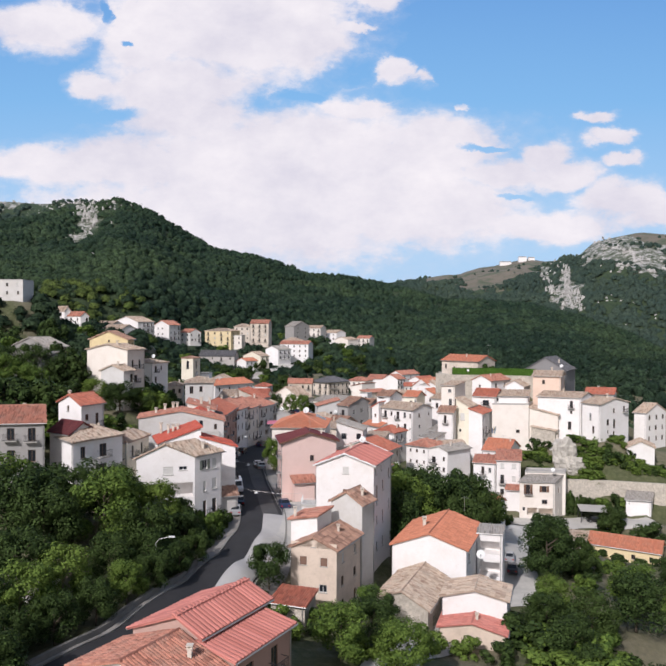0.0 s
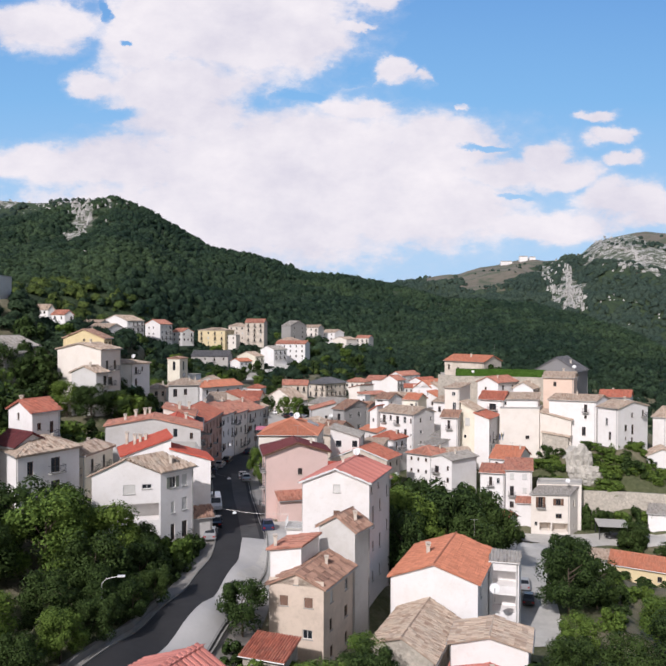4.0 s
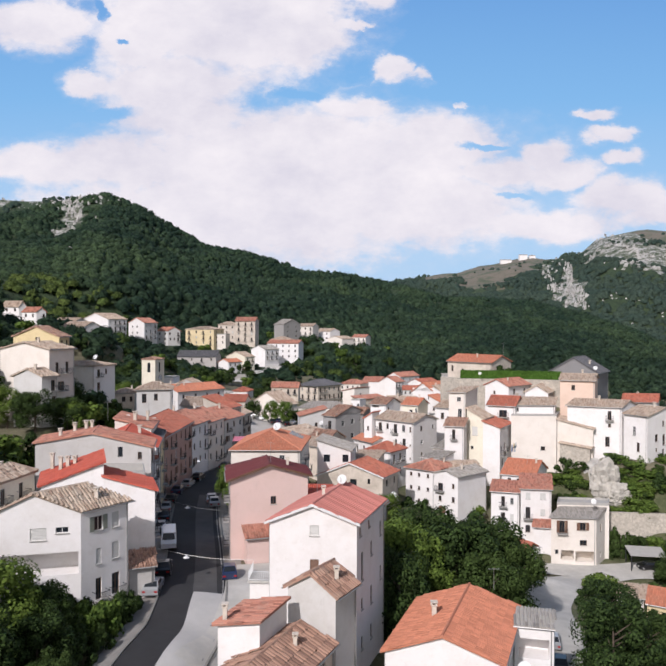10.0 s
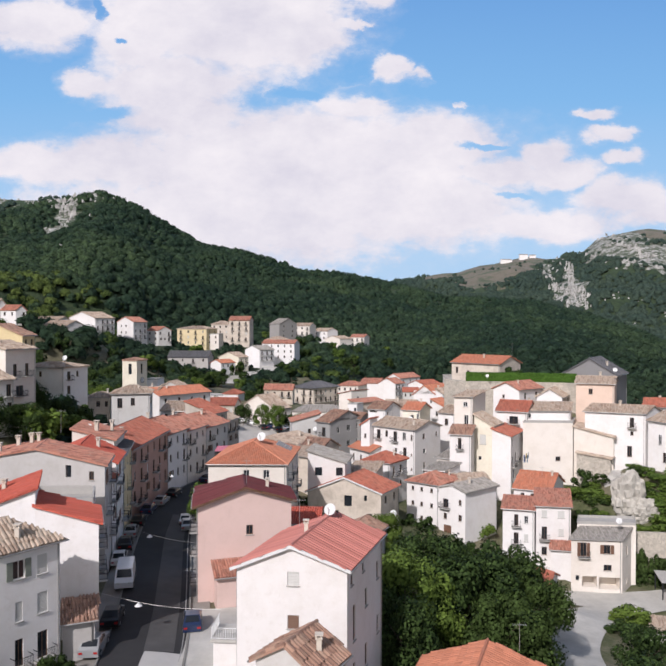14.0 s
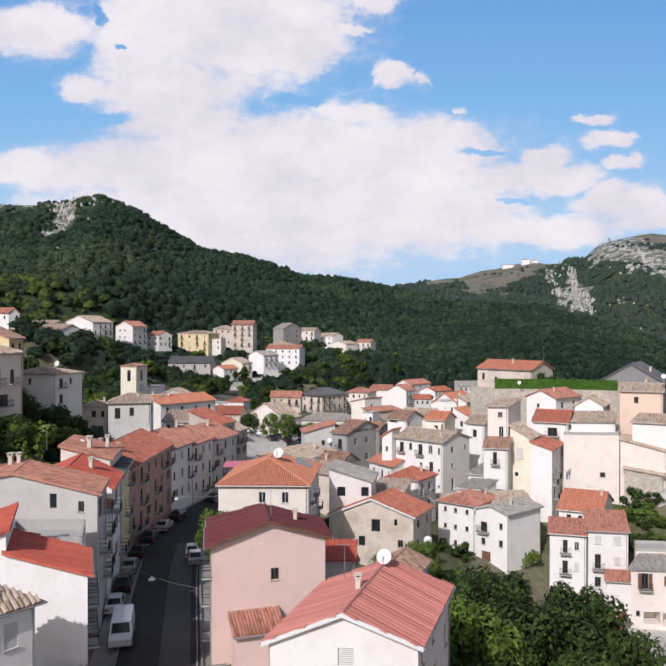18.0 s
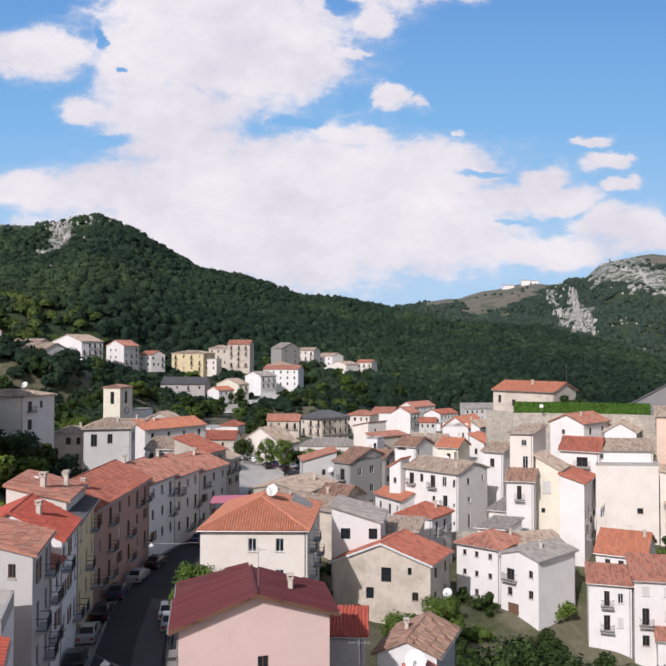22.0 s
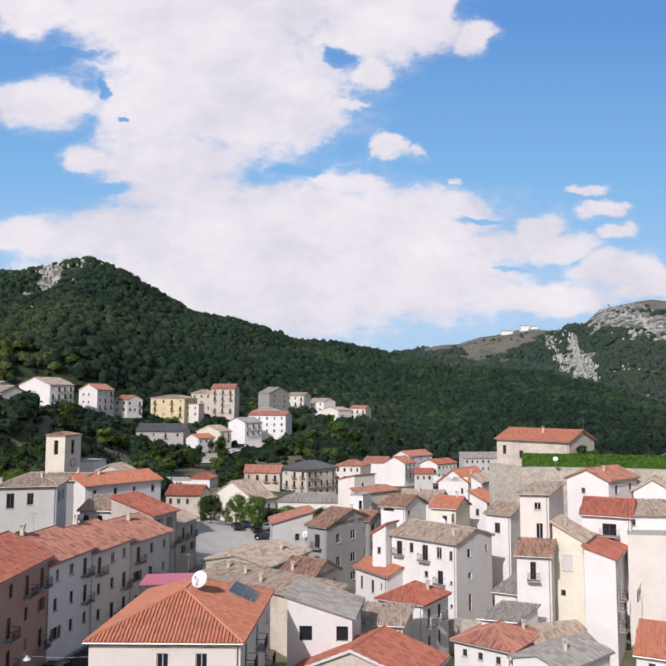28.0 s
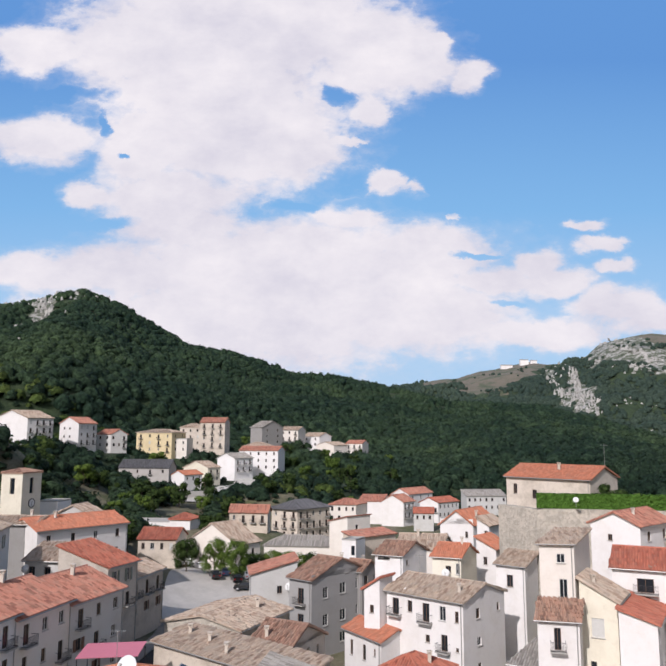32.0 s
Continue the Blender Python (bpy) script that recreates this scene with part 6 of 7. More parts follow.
wall_line("retaining_wall", "long pale concrete retaining wall below the hamlet", [(-62, 392), (-46, 396), (-40, 399)], 20.5, 12.0, 0.6, M_CONC)
wall_line("garden_wall", "low stone wall beside the old houses", [(17, 199), (23, 201), (30, 199.5)], 14.0, 8.0, 0.5, W_STONE)


def leaf_box(name, label, p0, p1, width, z0, z1, n, mat, category):
    """A clipped hedge: a dense skin of leaf sprays over a dark core."""
    rng = random.Random(label)
    b = Build()
    a, c = Vector((*p0, 0)), Vector((*p1, 0))
    d = (c - a).normalized()
    s = Vector((-d.y, d.x, 0))
    length = (c - a).length
    b.hexa([a + s * 0.1 + Vector((0, 0, z0)), c + s * 0.1 + Vector((0, 0, z0)), c + s * (width - 0.1) + Vector((0, 0, z0)), a + s * (width - 0.1) + Vector((0, 0, z0)),
            a + s * 0.1 + Vector((0, 0, z1 - 0.1)), c + s * 0.1 + Vector((0, 0, z1 - 0.1)), c + s * (width - 0.1) + Vector((0, 0, z1 - 0.1)), a + s * (width - 0.1) + Vector((0, 0, z1 - 0.1))])
    for i in range(n):
        face = rng.random()
        u = rng.uniform(0, length)
        if face < 0.6:
            p, nr = a + d * u + Vector((0, 0, rng.uniform(z0, z1))), -s
        else:
            p, nr = a + d * u + s * rng.uniform(0, width) + Vector((0, 0, z1)), Vector((0, 0, 1))
        nr = (nr + Vector((rng.gauss(0, 0.5), rng.gauss(0, 0.5), rng.gauss(0, 0.5)))).normalized()
        t = nr.orthogonal().normalized()
        q = nr.cross(t)
        w = rng.uniform(0.12, 0.24)
        p = p + nr * rng.uniform(-0.05, 0.12)
        b.face(p - t * w, p + q * w * 0.7, p + t * w, p - q * w * 0.7)
    return tagged(new(name, b.mesh(name, mat)), label, category)


leaf_box("hedge", "long clipped bright green hedge on the stone terrace", (37.8, 224.0), (63.0, 219.0), 1.2, 31.8, 34.0, 4200, M_HEDGE, "hedge")


M_PALE = stone("pale_limestone", (0.46, 0.43, 0.38), 0.9)


def rock(name, label, x, y, z, sx, sy, sz, seed, sub=3, mat=W_ROCK, rough=1.0):
    """A craggy outcrop: a sphere broken by noise into ledges."""
    bm = bmesh.new()
    bmesh.ops.create_icosphere(bm, subdivisions=sub, radius=1.0)
    for v in bm.verts:
        n = v.co.normalized()
        k = 1 + 0.45 * rough * noise.noise(n * 1.6 + Vector((seed, 0, 0))) + 0.28 * rough * noise.noise(n * 4 + Vector((0, seed, 0))) + 0.16 * noise.noise(n * 9 + Vector((0, 0, seed))) + 0.09 * noise.noise(n * 21 + Vector((seed, 0, seed)))
        v.co = Vector((n.x * sx, n.y * sy, n.z * sz)) * k
        v.co.z = round(v.co.z * 3 / sz) * sz / 3 * 0.25 + v.co.z * 0.75
    me = bpy.data.meshes.new(name)
    bm.to_mesh(me)
    bm.free()
    me.materials.append(mat)
    ob = tagged(new(name, me), label, "rock")
    ob.location = (x, y, z)
    return ob


rock("rock_outcrop", "pale limestone outcrop on the grassy slope", 60.6, 184.0, 13.6, 3.2, 2.0, 4.6, 3, 4, M_PALE, 0.45)
rock("rock_outcrop", "lower pale limestone block on the grassy slope", 62.6, 182.4, 11.4, 2.6, 1.6, 2.4, 21, 4, M_PALE, 0.5)
rock("rock_outcrop", "pale limestone ledge under the ridge houses", 63.0, 192.0, 14.0, 4.0, 2.0, 2.6, 5)

# crags on the mountains
n = Nodes("grey_white_crag")
v = n.coords()
c = n.ramp(n.noise(v, 0.16, 6, 0.75), [(0.32, (0.10, 0.10, 0.08)), (0.46, (0.36, 0.35, 0.33)), (0.68, (0.60, 0.58, 0.55))])
M_CRAG = n.done(c, 0.95, n.noise(v, 0.4, 6, 0.7), 1.0, 1.5)
crng = random.Random(9)
CRAGS = []


def crag(label, spots, start, size, tall=1.3, flat=0.8, lift=0.0, n=5):
    """One mass of broken limestone: jagged blocks set on the far slope at spots given by their bearing x/y and rise z/y."""
    b = Build()
    for uu, ee in spots:
        y = start
        for k in range(110):                      # walk along the sight line to the slope
            if 48 + ee * y < ground_z(uu * y, y) + relief(uu * y, y):
                break
            y += 12
        else:
            continue
        s = size * crng.uniform(0.5, 1.4)
        m, k = 5, len(b.v)
        lean, turn = crng.uniform(-0.25, 0.25), crng.uniform(0, 6.28)
        for j in range(m):
            t = j / (m - 1)
            for i in range(n):
                a = turn + 6.2832 * i / n
                r = s * (1.0 - 0.62 * t) * crng.uniform(0.4, 1.3)
                b.v.append((uu * y + r * math.cos(a) + lean * s * t, y + flat * r * math.sin(a), 48 + ee * y + s * lift + s * tall * (t * 1.5 - 0.9) + crng.uniform(-0.4, 0.4) * s))
        for j in range(m - 1):
            for i in range(n):
                b.f.append((k + j * n + i, k + j * n + (i + 1) % n, k + (j + 1) * n + (i + 1) % n, k + (j + 1) * n + i))
        b.f.append(tuple(k + (m - 1) * n + i for i in range(n)))
        CRAGS.append((uu * y, y, s))
    tagged(new("crag", b.mesh("crag", M_CRAG)), label, "rock", kind="stuff")


def band(u0, e0, u1, e1, n, du, de):
    return [(u0 + (u1 - u0) * t + crng.gauss(0, du), e0 + (e1 - e0) * t + crng.gauss(0, de)) for t in [crng.random() for i in range(n)]]


crag("pale limestone cliff high on the wooded mountain", band(-0.356, 0.163, -0.338, 0.136, 70, 0.006, 0.006), 700, 3.4, 2.0, 0.8, 0.4)
crag("pale limestone blocks below the cliff", band(-0.376, 0.106, -0.346, 0.128, 16, 0.004, 0.004) + band(-0.322, 0.168, -0.306, 0.165, 8, 0.003, 0.003) + band(-0.318, 0.140, -0.312, 0.13, 4, 0.003, 0.004), 700, 3.0)
crag("small pale rocks low on the mountain", band(-0.285, 0.064, -0.262, 0.077, 7, 0.004, 0.003) + band(-0.346, 0.096, -0.34, 0.09, 3, 0.003, 0.003), 600, 2.4)
crag("grey limestone ledges along the mountain crest", band(-0.45, 0.163, -0.36, 0.166, 44, 0.01, 0.004) + band(-0.47, 0.153, -0.40, 0.157, 22, 0.02, 0.004), 1180, 5.5, 0.6)
crag("grey rocks near the mountain top", band(-0.32, 0.166, -0.292, 0.164, 9, 0.006, 0.004), 800, 2.6)
crag("pale limestone fin above the far valley", band(0.334, 0.030, 0.328, 0.074, 60, 0.004, 0.004) + band(0.327, 0.066, 0.329, 0.078, 14, 0.0015, 0.002), 1200, 4.2, 2.9, 0.8, 0.5)
crag("pale limestone cliff above the far valley", band(0.350, 0.022, 0.346, 0.046, 34, 0.003, 0.004) + band(0.298, 0.056, 0.318, 0.040, 22, 0.004, 0.005) + band(0.312, 0.032, 0.35, 0.022, 18, 0.005, 0.003), 1150, 3.9, 2.4, 0.8, 0.3)
crag("pale rocks at the edge of the pasture", band(0.296, 0.062, 0.318, 0.088, 18, 0.003, 0.005), 1300, 5.5, 1.6)
crag("grey limestone ledges of the far summit", band(0.352, 0.096, 0.46, 0.078, 60, 0.01, 0.006) + band(0.38, 0.120, 0.46, 0.084, 80, 0.008, 0.004) + band(0.37, 0.112, 0.39, 0.096, 24, 0.006, 0.005), 1200, 6.0, 0.55)
crag("scattered pale rocks on the far slope", band(0.37, 0.034, 0.43, 0.030, 12, 0.01, 0.003) + band(0.408, -0.004, 0.412, -0.002, 3, 0.002, 0.001) + band(0.45, 0.008, 0.46, 0.012, 3, 0.002, 0.001), 1050, 3.4, 0.9)


# ---------------------------------------------------------------- cars
def paint(name, col):
    n = Nodes(name)
    n.bsdf.inputs["Coat Weight"].default_value = 0.6
    return n.done(col, 0.35, metal=0.2)


M_TYRE = plain("tyre_rubber", (0.03, 0.03, 0.03), 0.9)
M_RIM = plain("alloy_rim", (0.5, 0.5, 0.5), 0.35, 0.8)
M_LAMP = plain("headlamp_glass", (0.8, 0.8, 0.78), 0.15)
M_TAIL = plain("red_tail_lamp", (0.45, 0.03, 0.03), 0.2)


def loft(profile, half, top_half, zmid):
    """A car body: side profile (y, z) drawn across the width, narrowing above zmid."""
    b = Build()
    n = len(profile)
    w = [half if z <= zmid else half + (top_half - half) * (z - zmid) / (max(p[1] for p in profile) - zmid) for y, z in profile]
    b.v = [(-w[i], *profile[i]) for i in range(n)] + [(w[i], *profile[i]) for i in range(n)]
    b.f = [tuple(range(n)), tuple(range(2 * n - 1, n - 1, -1))] + [(i, i + n, (i + 1) % n + n, (i + 1) % n) for i in range(n)]
    return b


def make_car(label, mat, van=False, kind="car"):
    top = tagged(new(kind), label, kind)
    if van:
        prof = [(-2.5, 0.35), (2.45, 0.35), (2.5, 0.95), (1.75, 1.25), (1.25, 2.1), (-2.4, 2.2), (-2.5, 1.2)]
        half, th, zm, wb, L = 0.98, 0.86, 1.2, 1.6, 2.5
        glass = [((-0.8, 1.78, 1.30), (0.8, 1.78, 1.30), (0.72, 1.34, 2.02), (-0.72, 1.34, 2.02))]
    else:
        prof = [(-2.05, 0.32), (2.05, 0.32), (2.1, 0.62), (1.95, 0.80), (1.05, 0.95), (0.45, 1.42), (-0.9, 1.48), (-1.75, 1.05), (-2.08, 0.95)]
        half, th, zm, wb, L = 0.86, 0.64, 0.95, 1.28, 2.05
        glass = [((-0.68, 1.03, 1.0), (0.68, 1.03, 1.0), (0.58, 0.50, 1.40), (-0.58, 0.50, 1.40)), ((0.66, -1.68, 1.12), (-0.66, -1.68, 1.12), (-0.58, -1.0, 1.45), (0.58, -1.0, 1.45)),
                 ((0.825, 0.85, 1.02), (0.835, -1.4, 1.06), (0.69, -0.85, 1.40), (0.71, 0.42, 1.36)), ((-0.835, -1.4, 1.06), (-0.825, 0.85, 1.02), (-0.71, 0.42, 1.36), (-0.69, -0.85, 1.40))]
    part("body", loft(prof, half, th, zm).mesh("body", mat), top)
    for q in glass:
        b = Build()
        p = [Vector(x) for x in q]
        nr = (p[1] - p[0]).cross(p[3] - p[0]).normalized() * 0.02
        b.hexa([x for x in p] + [x + nr for x in p])
        part("window", b.mesh("window", M_GLASS), top)
    for y in (-wb, wb):
        for s in (-1, 1):
            t = Build()
            t.tube((s * (half - 0.18), y, 0.33), (s * (half + 0.03), y, 0.33), 0.33, 0.33, 14)
            w = part("wheel", t.mesh("wheel", M_TYRE), top)
            r = Build()
            r.tube((s * (half + 0.034), y, 0.33), (s * (half + 0.05), y, 0.33), 0.2, 0.17, 10)
            part("rim", r.mesh("rim", M_RIM), w)
    for s in (-1, 1):
        for y, m, nm in ((L, M_LAMP, "headlight"), (-L, M_TAIL, "tail_light")):
            b = Build()
            zz = 0.62 if not van else 0.8
            b.box(s * 0.62 - 0.16, min(y, y + math.copysign(0.04, y)) - 0.03, zz, s * 0.62 + 0.16, max(y, y + math.copysign(0.04, y)), zz + 0.16)
            part(nm, b.mesh(nm, m), top)
    return top


def park(proto, x, y, turn, lift=0.3):
    copy_thing(proto, pose(x, y, ground_z(x, y) + lift, 0, 0, turn))


c_black = make_car("black hatchback car parked at the kerb", paint("black_paint", (0.012, 0.012, 0.014)))
c_blue = make_car("dark blue car parked beside the houses", paint("blue_paint", (0.02, 0.035, 0.09)))
c_grey = make_car("silver grey car parked at the kerb", paint("silver_paint", (0.38, 0.39, 0.40)))
c_white = make_car("white car parked at the roadside", paint("car_white", (0.75, 0.75, 0.74)))
van = make_car("white delivery van parked at the kerb", paint("van_white", (0.78, 0.79, 0.80)), True, "van")
for ob, x, y, r in ((c_black, -15.9, 120.6, 8), (c_blue, -8.2, 120.6, 10), (c_grey, -15.6, 114.4, 4), (c_white, -20.6, 138.5, 12), (van, -17.7, 131.0, 192)):
    ob.matrix_basis = pose(x, y, ground_z(x, y) + 0.3, 0, 0, r)
for proto, x, y, r in ((c_black, -21.6, 144.6, 12), (c_grey, -22.9, 151.8, 10), (c_black, -23.6, 158.2, 6), (c_blue, -23.9, 165.0, 2), (c_grey, -23.5, 172.0, -4), (c_black, -22.8, 178.6, -8), (c_grey, -15.6, 154.6, 12), (c_white, -16.8, 159.0, 10),
                      (c_blue, -19.4, 193.0, -16), (c_black, -15.4, 266.1, 20), (c_blue, -13.8, 270.1, 15), (c_black, -11.0, 265.3, 18), (c_grey, -9.3, 268.5, 25), (c_black, -7.1, 264.5, 20), (c_black, -8.7, 260.0, 95), (c_white, -23.4, 279.0, 80), (c_white, -20.8, 279.9, 85), (c_grey, -27.3, 279.9, 75),
                      (c_black, 62.4, 167.3, 85), (c_black, 31.0, 121.0, -15), (c_grey, 32.0, 127.0, -14), (c_white, -46, 401, -60), (c_white, -38, 405.5, -58), (c_grey, -42, 403.5, -58), (c_white, -29, 414, -50)):
    park(proto, x, y, r)


# ---------------------------------------------------------------- small street things
def lamp_on_wire(x0, y0, z0, x1, y1, z1, f):
    t = tagged(new("wire_lamp"), "white street lamp hung on a cable across the street", "street lamp")
    b = Build()
    a, c = Vector((x0, y0, z0)), Vector((x1, y1, z1))
    pt = [a.lerp(c, i / 10) - Vector((0, 0, 0.5 * math.sin(math.pi * i / 10))) for i in range(11)]
    for p in pt:
        b.v += [(p.x, p.y - 0.010, p.z - 0.008), (p.x, p.y + 0.010, p.z - 0.008), (p.x, p.y, p.z + 0.012)]
    b.f = [(3 * i + k, 3 * i + (k + 1) % 3, 3 * i + 3 + (k + 1) % 3, 3 * i + 3 + k) for i in range(10) for k in range(3)]
    part("cable", b.mesh("cable", M_ZINC), t)
    p = a.lerp(c, f) - Vector((0, 0, 0.5 * math.sin(math.pi * f)))
    l = Build()
    l.tube(p - Vector((0, 0, 0.12)), p - Vector((0, 0, 0.34)), 0.12, 0.36, 12)
    l.tube(p - Vector((0, 0, 0.02)), p - Vector((0, 0, 0.12)), 0.05, 0.10, 8)
    part("shade", l.mesh("shade", M_WHITE), t)


lamp_on_wire(-17.2, 119.0, 20.6, -4.8, 116.4, 19.9, 0.36)
lamp_on_wire(-21.6, 140.0, 21.4, -9.4, 129.6, 21.8, 0.45)
lamp_on_wire(-26.0, 168.0, 21.8, -13.6, 164.0, 22.2, 0.45)


def street_lamp(x, y, h, turn):
    t = tagged(new("street_lamp"), "thin grey street lamp with a curved arm", "street lamp")
    t.matrix_basis = pose(x, y, ground_z(x, y), 0, 0, turn)
    b = Build()
    b.tube((0, 0, -0.3), (0, 0, h), 0.08, 0.05, 8)
    part("pole", b.mesh("pole", M_ZINC), t)
    b = Build()
    b.tube((0, 0, h), (0.4, 0, h + 0.45), 0.045, 0.04, 6)
    b.tube((0.4, 0, h + 0.45), (1.7, 0, h + 0.7), 0.04, 0.035, 6)
    part("arm", b.mesh("arm", M_ZINC), t)
    b = Build()
    b.box(1.5, -0.14, h + 0.6, 2.2, 0.14, h + 0.74)
    part("lamp_head", b.mesh("lamp_head", M_WHITE), t)


street_lamp(-21.0, 84.0, 4.9, 10)


def dish_meshes():
    b, n, m = Build(), 16, 4
    for j in range(m + 1):
        r = 0.5 * j / m
        for i in range(n):
            a = 6.2832 * i / n
            b.v.append((r * math.cos(a), 0.32 * r * r * 2 - 0.16, r * math.sin(a)))
    for j in range(m):
        for i in range(n):
            b.f.append((j * n + i, j * n + (i + 1) % n, (j + 1) * n + (i + 1) % n, (j + 1) * n + i))
    arm = Build()
    arm.tube((0, 0.0, -0.45), (0, -0.5, -0.05), 0.02, 0.02, 5)
    arm.box(-0.05, -0.56, -0.08, 0.05, -0.46, 0.04)
    pole = Build()
    pole.tube((0, 0.05, -1.3), (0, 0.05, 0.1), 0.035, 0.035, 6)
    return b.mesh("reflector", M_WHITE, True), arm.mesh("feed_arm", M_ZINC), pole.mesh("mast", M_ZINC)


DISH = dish_meshes()


def dish(x, y, z, size=1.0, turn=-20):
    t = tagged(new("satellite_dish"), "white satellite dish on a short mast", "satellite dish", "satellite dishes")
    t.matrix_basis = pose(x, y, z, 0, 0, turn) @ Matrix.Scale(size, 4)
    part("mast", DISH[2], t)
    part("reflector", DISH[0], t, m=pose(0, 0, 0, -28, 0, 0))
    part("feed_arm", DISH[1], t, m=pose(0, 0, 0, -28, 0, 0))


for x, y, z, s in ((5.0, 117.5, 28.7, 1.1), (-6.3, 168.3, 27.3, 1.5), (15.6, 171.6, 13.8, 1.2), (17.4, 213.6, 22.6, 1.7), (-51.6, 203.4, 38.4, 1.2), (-30.6, 136.0, 29.6, 1.3), (24.6, 226.6, 22.4, 1.2), (1.0, 236.5, 18.4, 1.3),
                   (-31.0, 158.0, 30.2, 1.3), (-35.0, 221.0, 24.0, 1.2), (-33.4, 222.6, 24.8, 1.2), (21.6, 102.2, 14.6, 1.3), (66.0, 204.2, 36.0, 1.0), (53.4, 170.8, 12.8, 1.0), (42.0, 219.6, 33.6, 0.8), (22.2, 229.6, 20.4, 1.2)):
    dish(x, y, z, s)


def antenna(x, y, z, h):
    t = tagged(new("antenna"), "thin metal television aerial on a roof", "aerial", "television aerials")
    t.location = (x, y, z)
    b = Build()
    b.tube((0, 0, -0.6), (0, 0, h), 0.025, 0.02, 5)
    part("mast", b.mesh("mast", M_ZINC), t)
    b = Build()
    b.tube((-0.6, 0, h - 0.2), (0.6, 0, h - 0.2), 0.014, 0.014, 4)
    for i in range(6):
        b.tube((-0.5 + 0.2 * i, -0.3, h - 0.2), (-0.5 + 0.2 * i, 0.3, h - 0.2), 0.01, 0.01, 4)
    part("rods", b.mesh("rods", M_ZINC), t)


for x, y, z, h in ((-4.2, 130.6, 28.2, 2.6), (50.8, 231.2, 38.0, 3.2), (30.2, 268.0, 26.0, 3.0), (-30.5, 146.0, 32.0, 2.4), (2.2, 118.0, 27.6, 2.0), (-8.0, 172.0, 27.0, 1.8), (19.0, 212.5, 25.4, 2.0), (-32.0, 176.0, 28.5, 2.2), (-30.0, 190.0, 27.5, 2.2), (21.0, 112.0, 18.8, 1.8), (84.0, 206.0, 25.0, 2.6), (45.0, 186.0, 17.2, 1.6)):
    antenna(x, y, z, h)

# solar panels on the hipped roof, laid on its right slope
sp = tagged(new("solar_panel"), "dark blue solar panels on the hipped roof", "solar panel")
sp.matrix_basis = pose(-2.75, 172.8, 24.98, 0, 23.2, -4) @ Matrix.Diagonal((1.4, 1.1, 1.0, 1.0))
b = Build()
b.box(-1.0, -1.7, 0, 1.0, 1.7, 0.06)
part("frame", b.mesh("frame", M_ZINC), sp)
for i in range(2):
    for j in range(3):
        b = Build()
        b.box(-0.94 + 0.96 * i, -1.62 + 1.1 * j, 0.062, -0.02 + 0.96 * i, -0.58 + 1.1 * j, 0.075)
        part("cell", b.mesh("cell", M_GLASS), sp)

aw = tagged(new("awning"), "faded pink canvas awning over a yard", "awning")
aw.location = (-15.0, 195.0, 20.6)
b = Build()
b.hexa([(-3, -2, -0.2), (3, -1.2, -0.2), (3, 2.4, 0.2), (-3, 1.6, 0.2), (-3, -2, -0.12), (3, -1.2, -0.12), (3, 2.4, 0.28), (-3, 1.6, 0.28)])
part("canvas", b.mesh("canvas", plain("pink_canvas", (0.62, 0.20, 0.27), 0.8)), aw)
for x, y in ((-2.9, -1.9), (2.9, -1.1), (2.9, 2.2), (-2.9, 1.5)):
    b = Build()
    b.tube((x, y, -7), (x, y, -0.15), 0.05, 0.05, 6)
    part("post", b.mesh("post", M_IRON), aw)

cp = tagged(new("carport"), "small open carport with a pale sheet roof", "carport")
cp.matrix_basis = pose(62.2, 168.3, ground_z(62.2, 168.3), 0, 0, -10)
b = Build()
b.hexa([(-3.2, -2.4, 3.0), (3.2, -2.4, 3.0), (3.2, 2.4, 3.4), (-3.2, 2.4, 3.4), (-3.2, -2.4, 3.1), (3.2, -2.4, 3.1), (3.2, 2.4, 3.5), (-3.2, 2.4, 3.5)])
part("roof", b.mesh("roof", M_CONC), cp)
for x in (-3, 3):
    for y in (-2.2, 2.2):
        b = Build()
        b.box(x - 0.08, y - 0.08, -0.4, x + 0.08, y + 0.08, 3.0 if y < 0 else 3.36)
        part("post", b.mesh("post", M_IRON), cp)

# washing hung out on the slim yellow house
for i, col in enumerate(((0.15, 0.25, 0.5), (0.75, 0.75, 0.75), (0.6, 0.45, 0.15), (0.3, 0.45, 0.6), (0.7, 0.7, 0.72))):
    b = Build()
    hgt = 1.5 - 0.25 * (i % 3)
    for k in range(4):
        b.hexa([(0.18 * k, 0.03 * (k % 2), -hgt), (0.18 * k + 0.18, 0.03 * ((k + 1) % 2), -hgt), (0.18 * k + 0.18, 0.03 * ((k + 1) % 2) + 0.02, -hgt), (0.18 * k, 0.03 * (k % 2) + 0.02, -hgt),
                (0.18 * k, 0, 0), (0.18 * k + 0.18, 0, 0), (0.18 * k + 0.18, 0.02, 0), (0.18 * k, 0.02, 0)])
    w = tagged(new("laundry", b.mesh("laundry", plain("cloth", col, 0.9))), "coloured washing hung from a balcony rail", "laundry", "washing on the balcony")
    w.matrix_basis = pose(43.9 + 0.42 * i, 194.7 + 0.75 * i, 19.4 - 0.5 * (i % 2), 0, 0, 59)

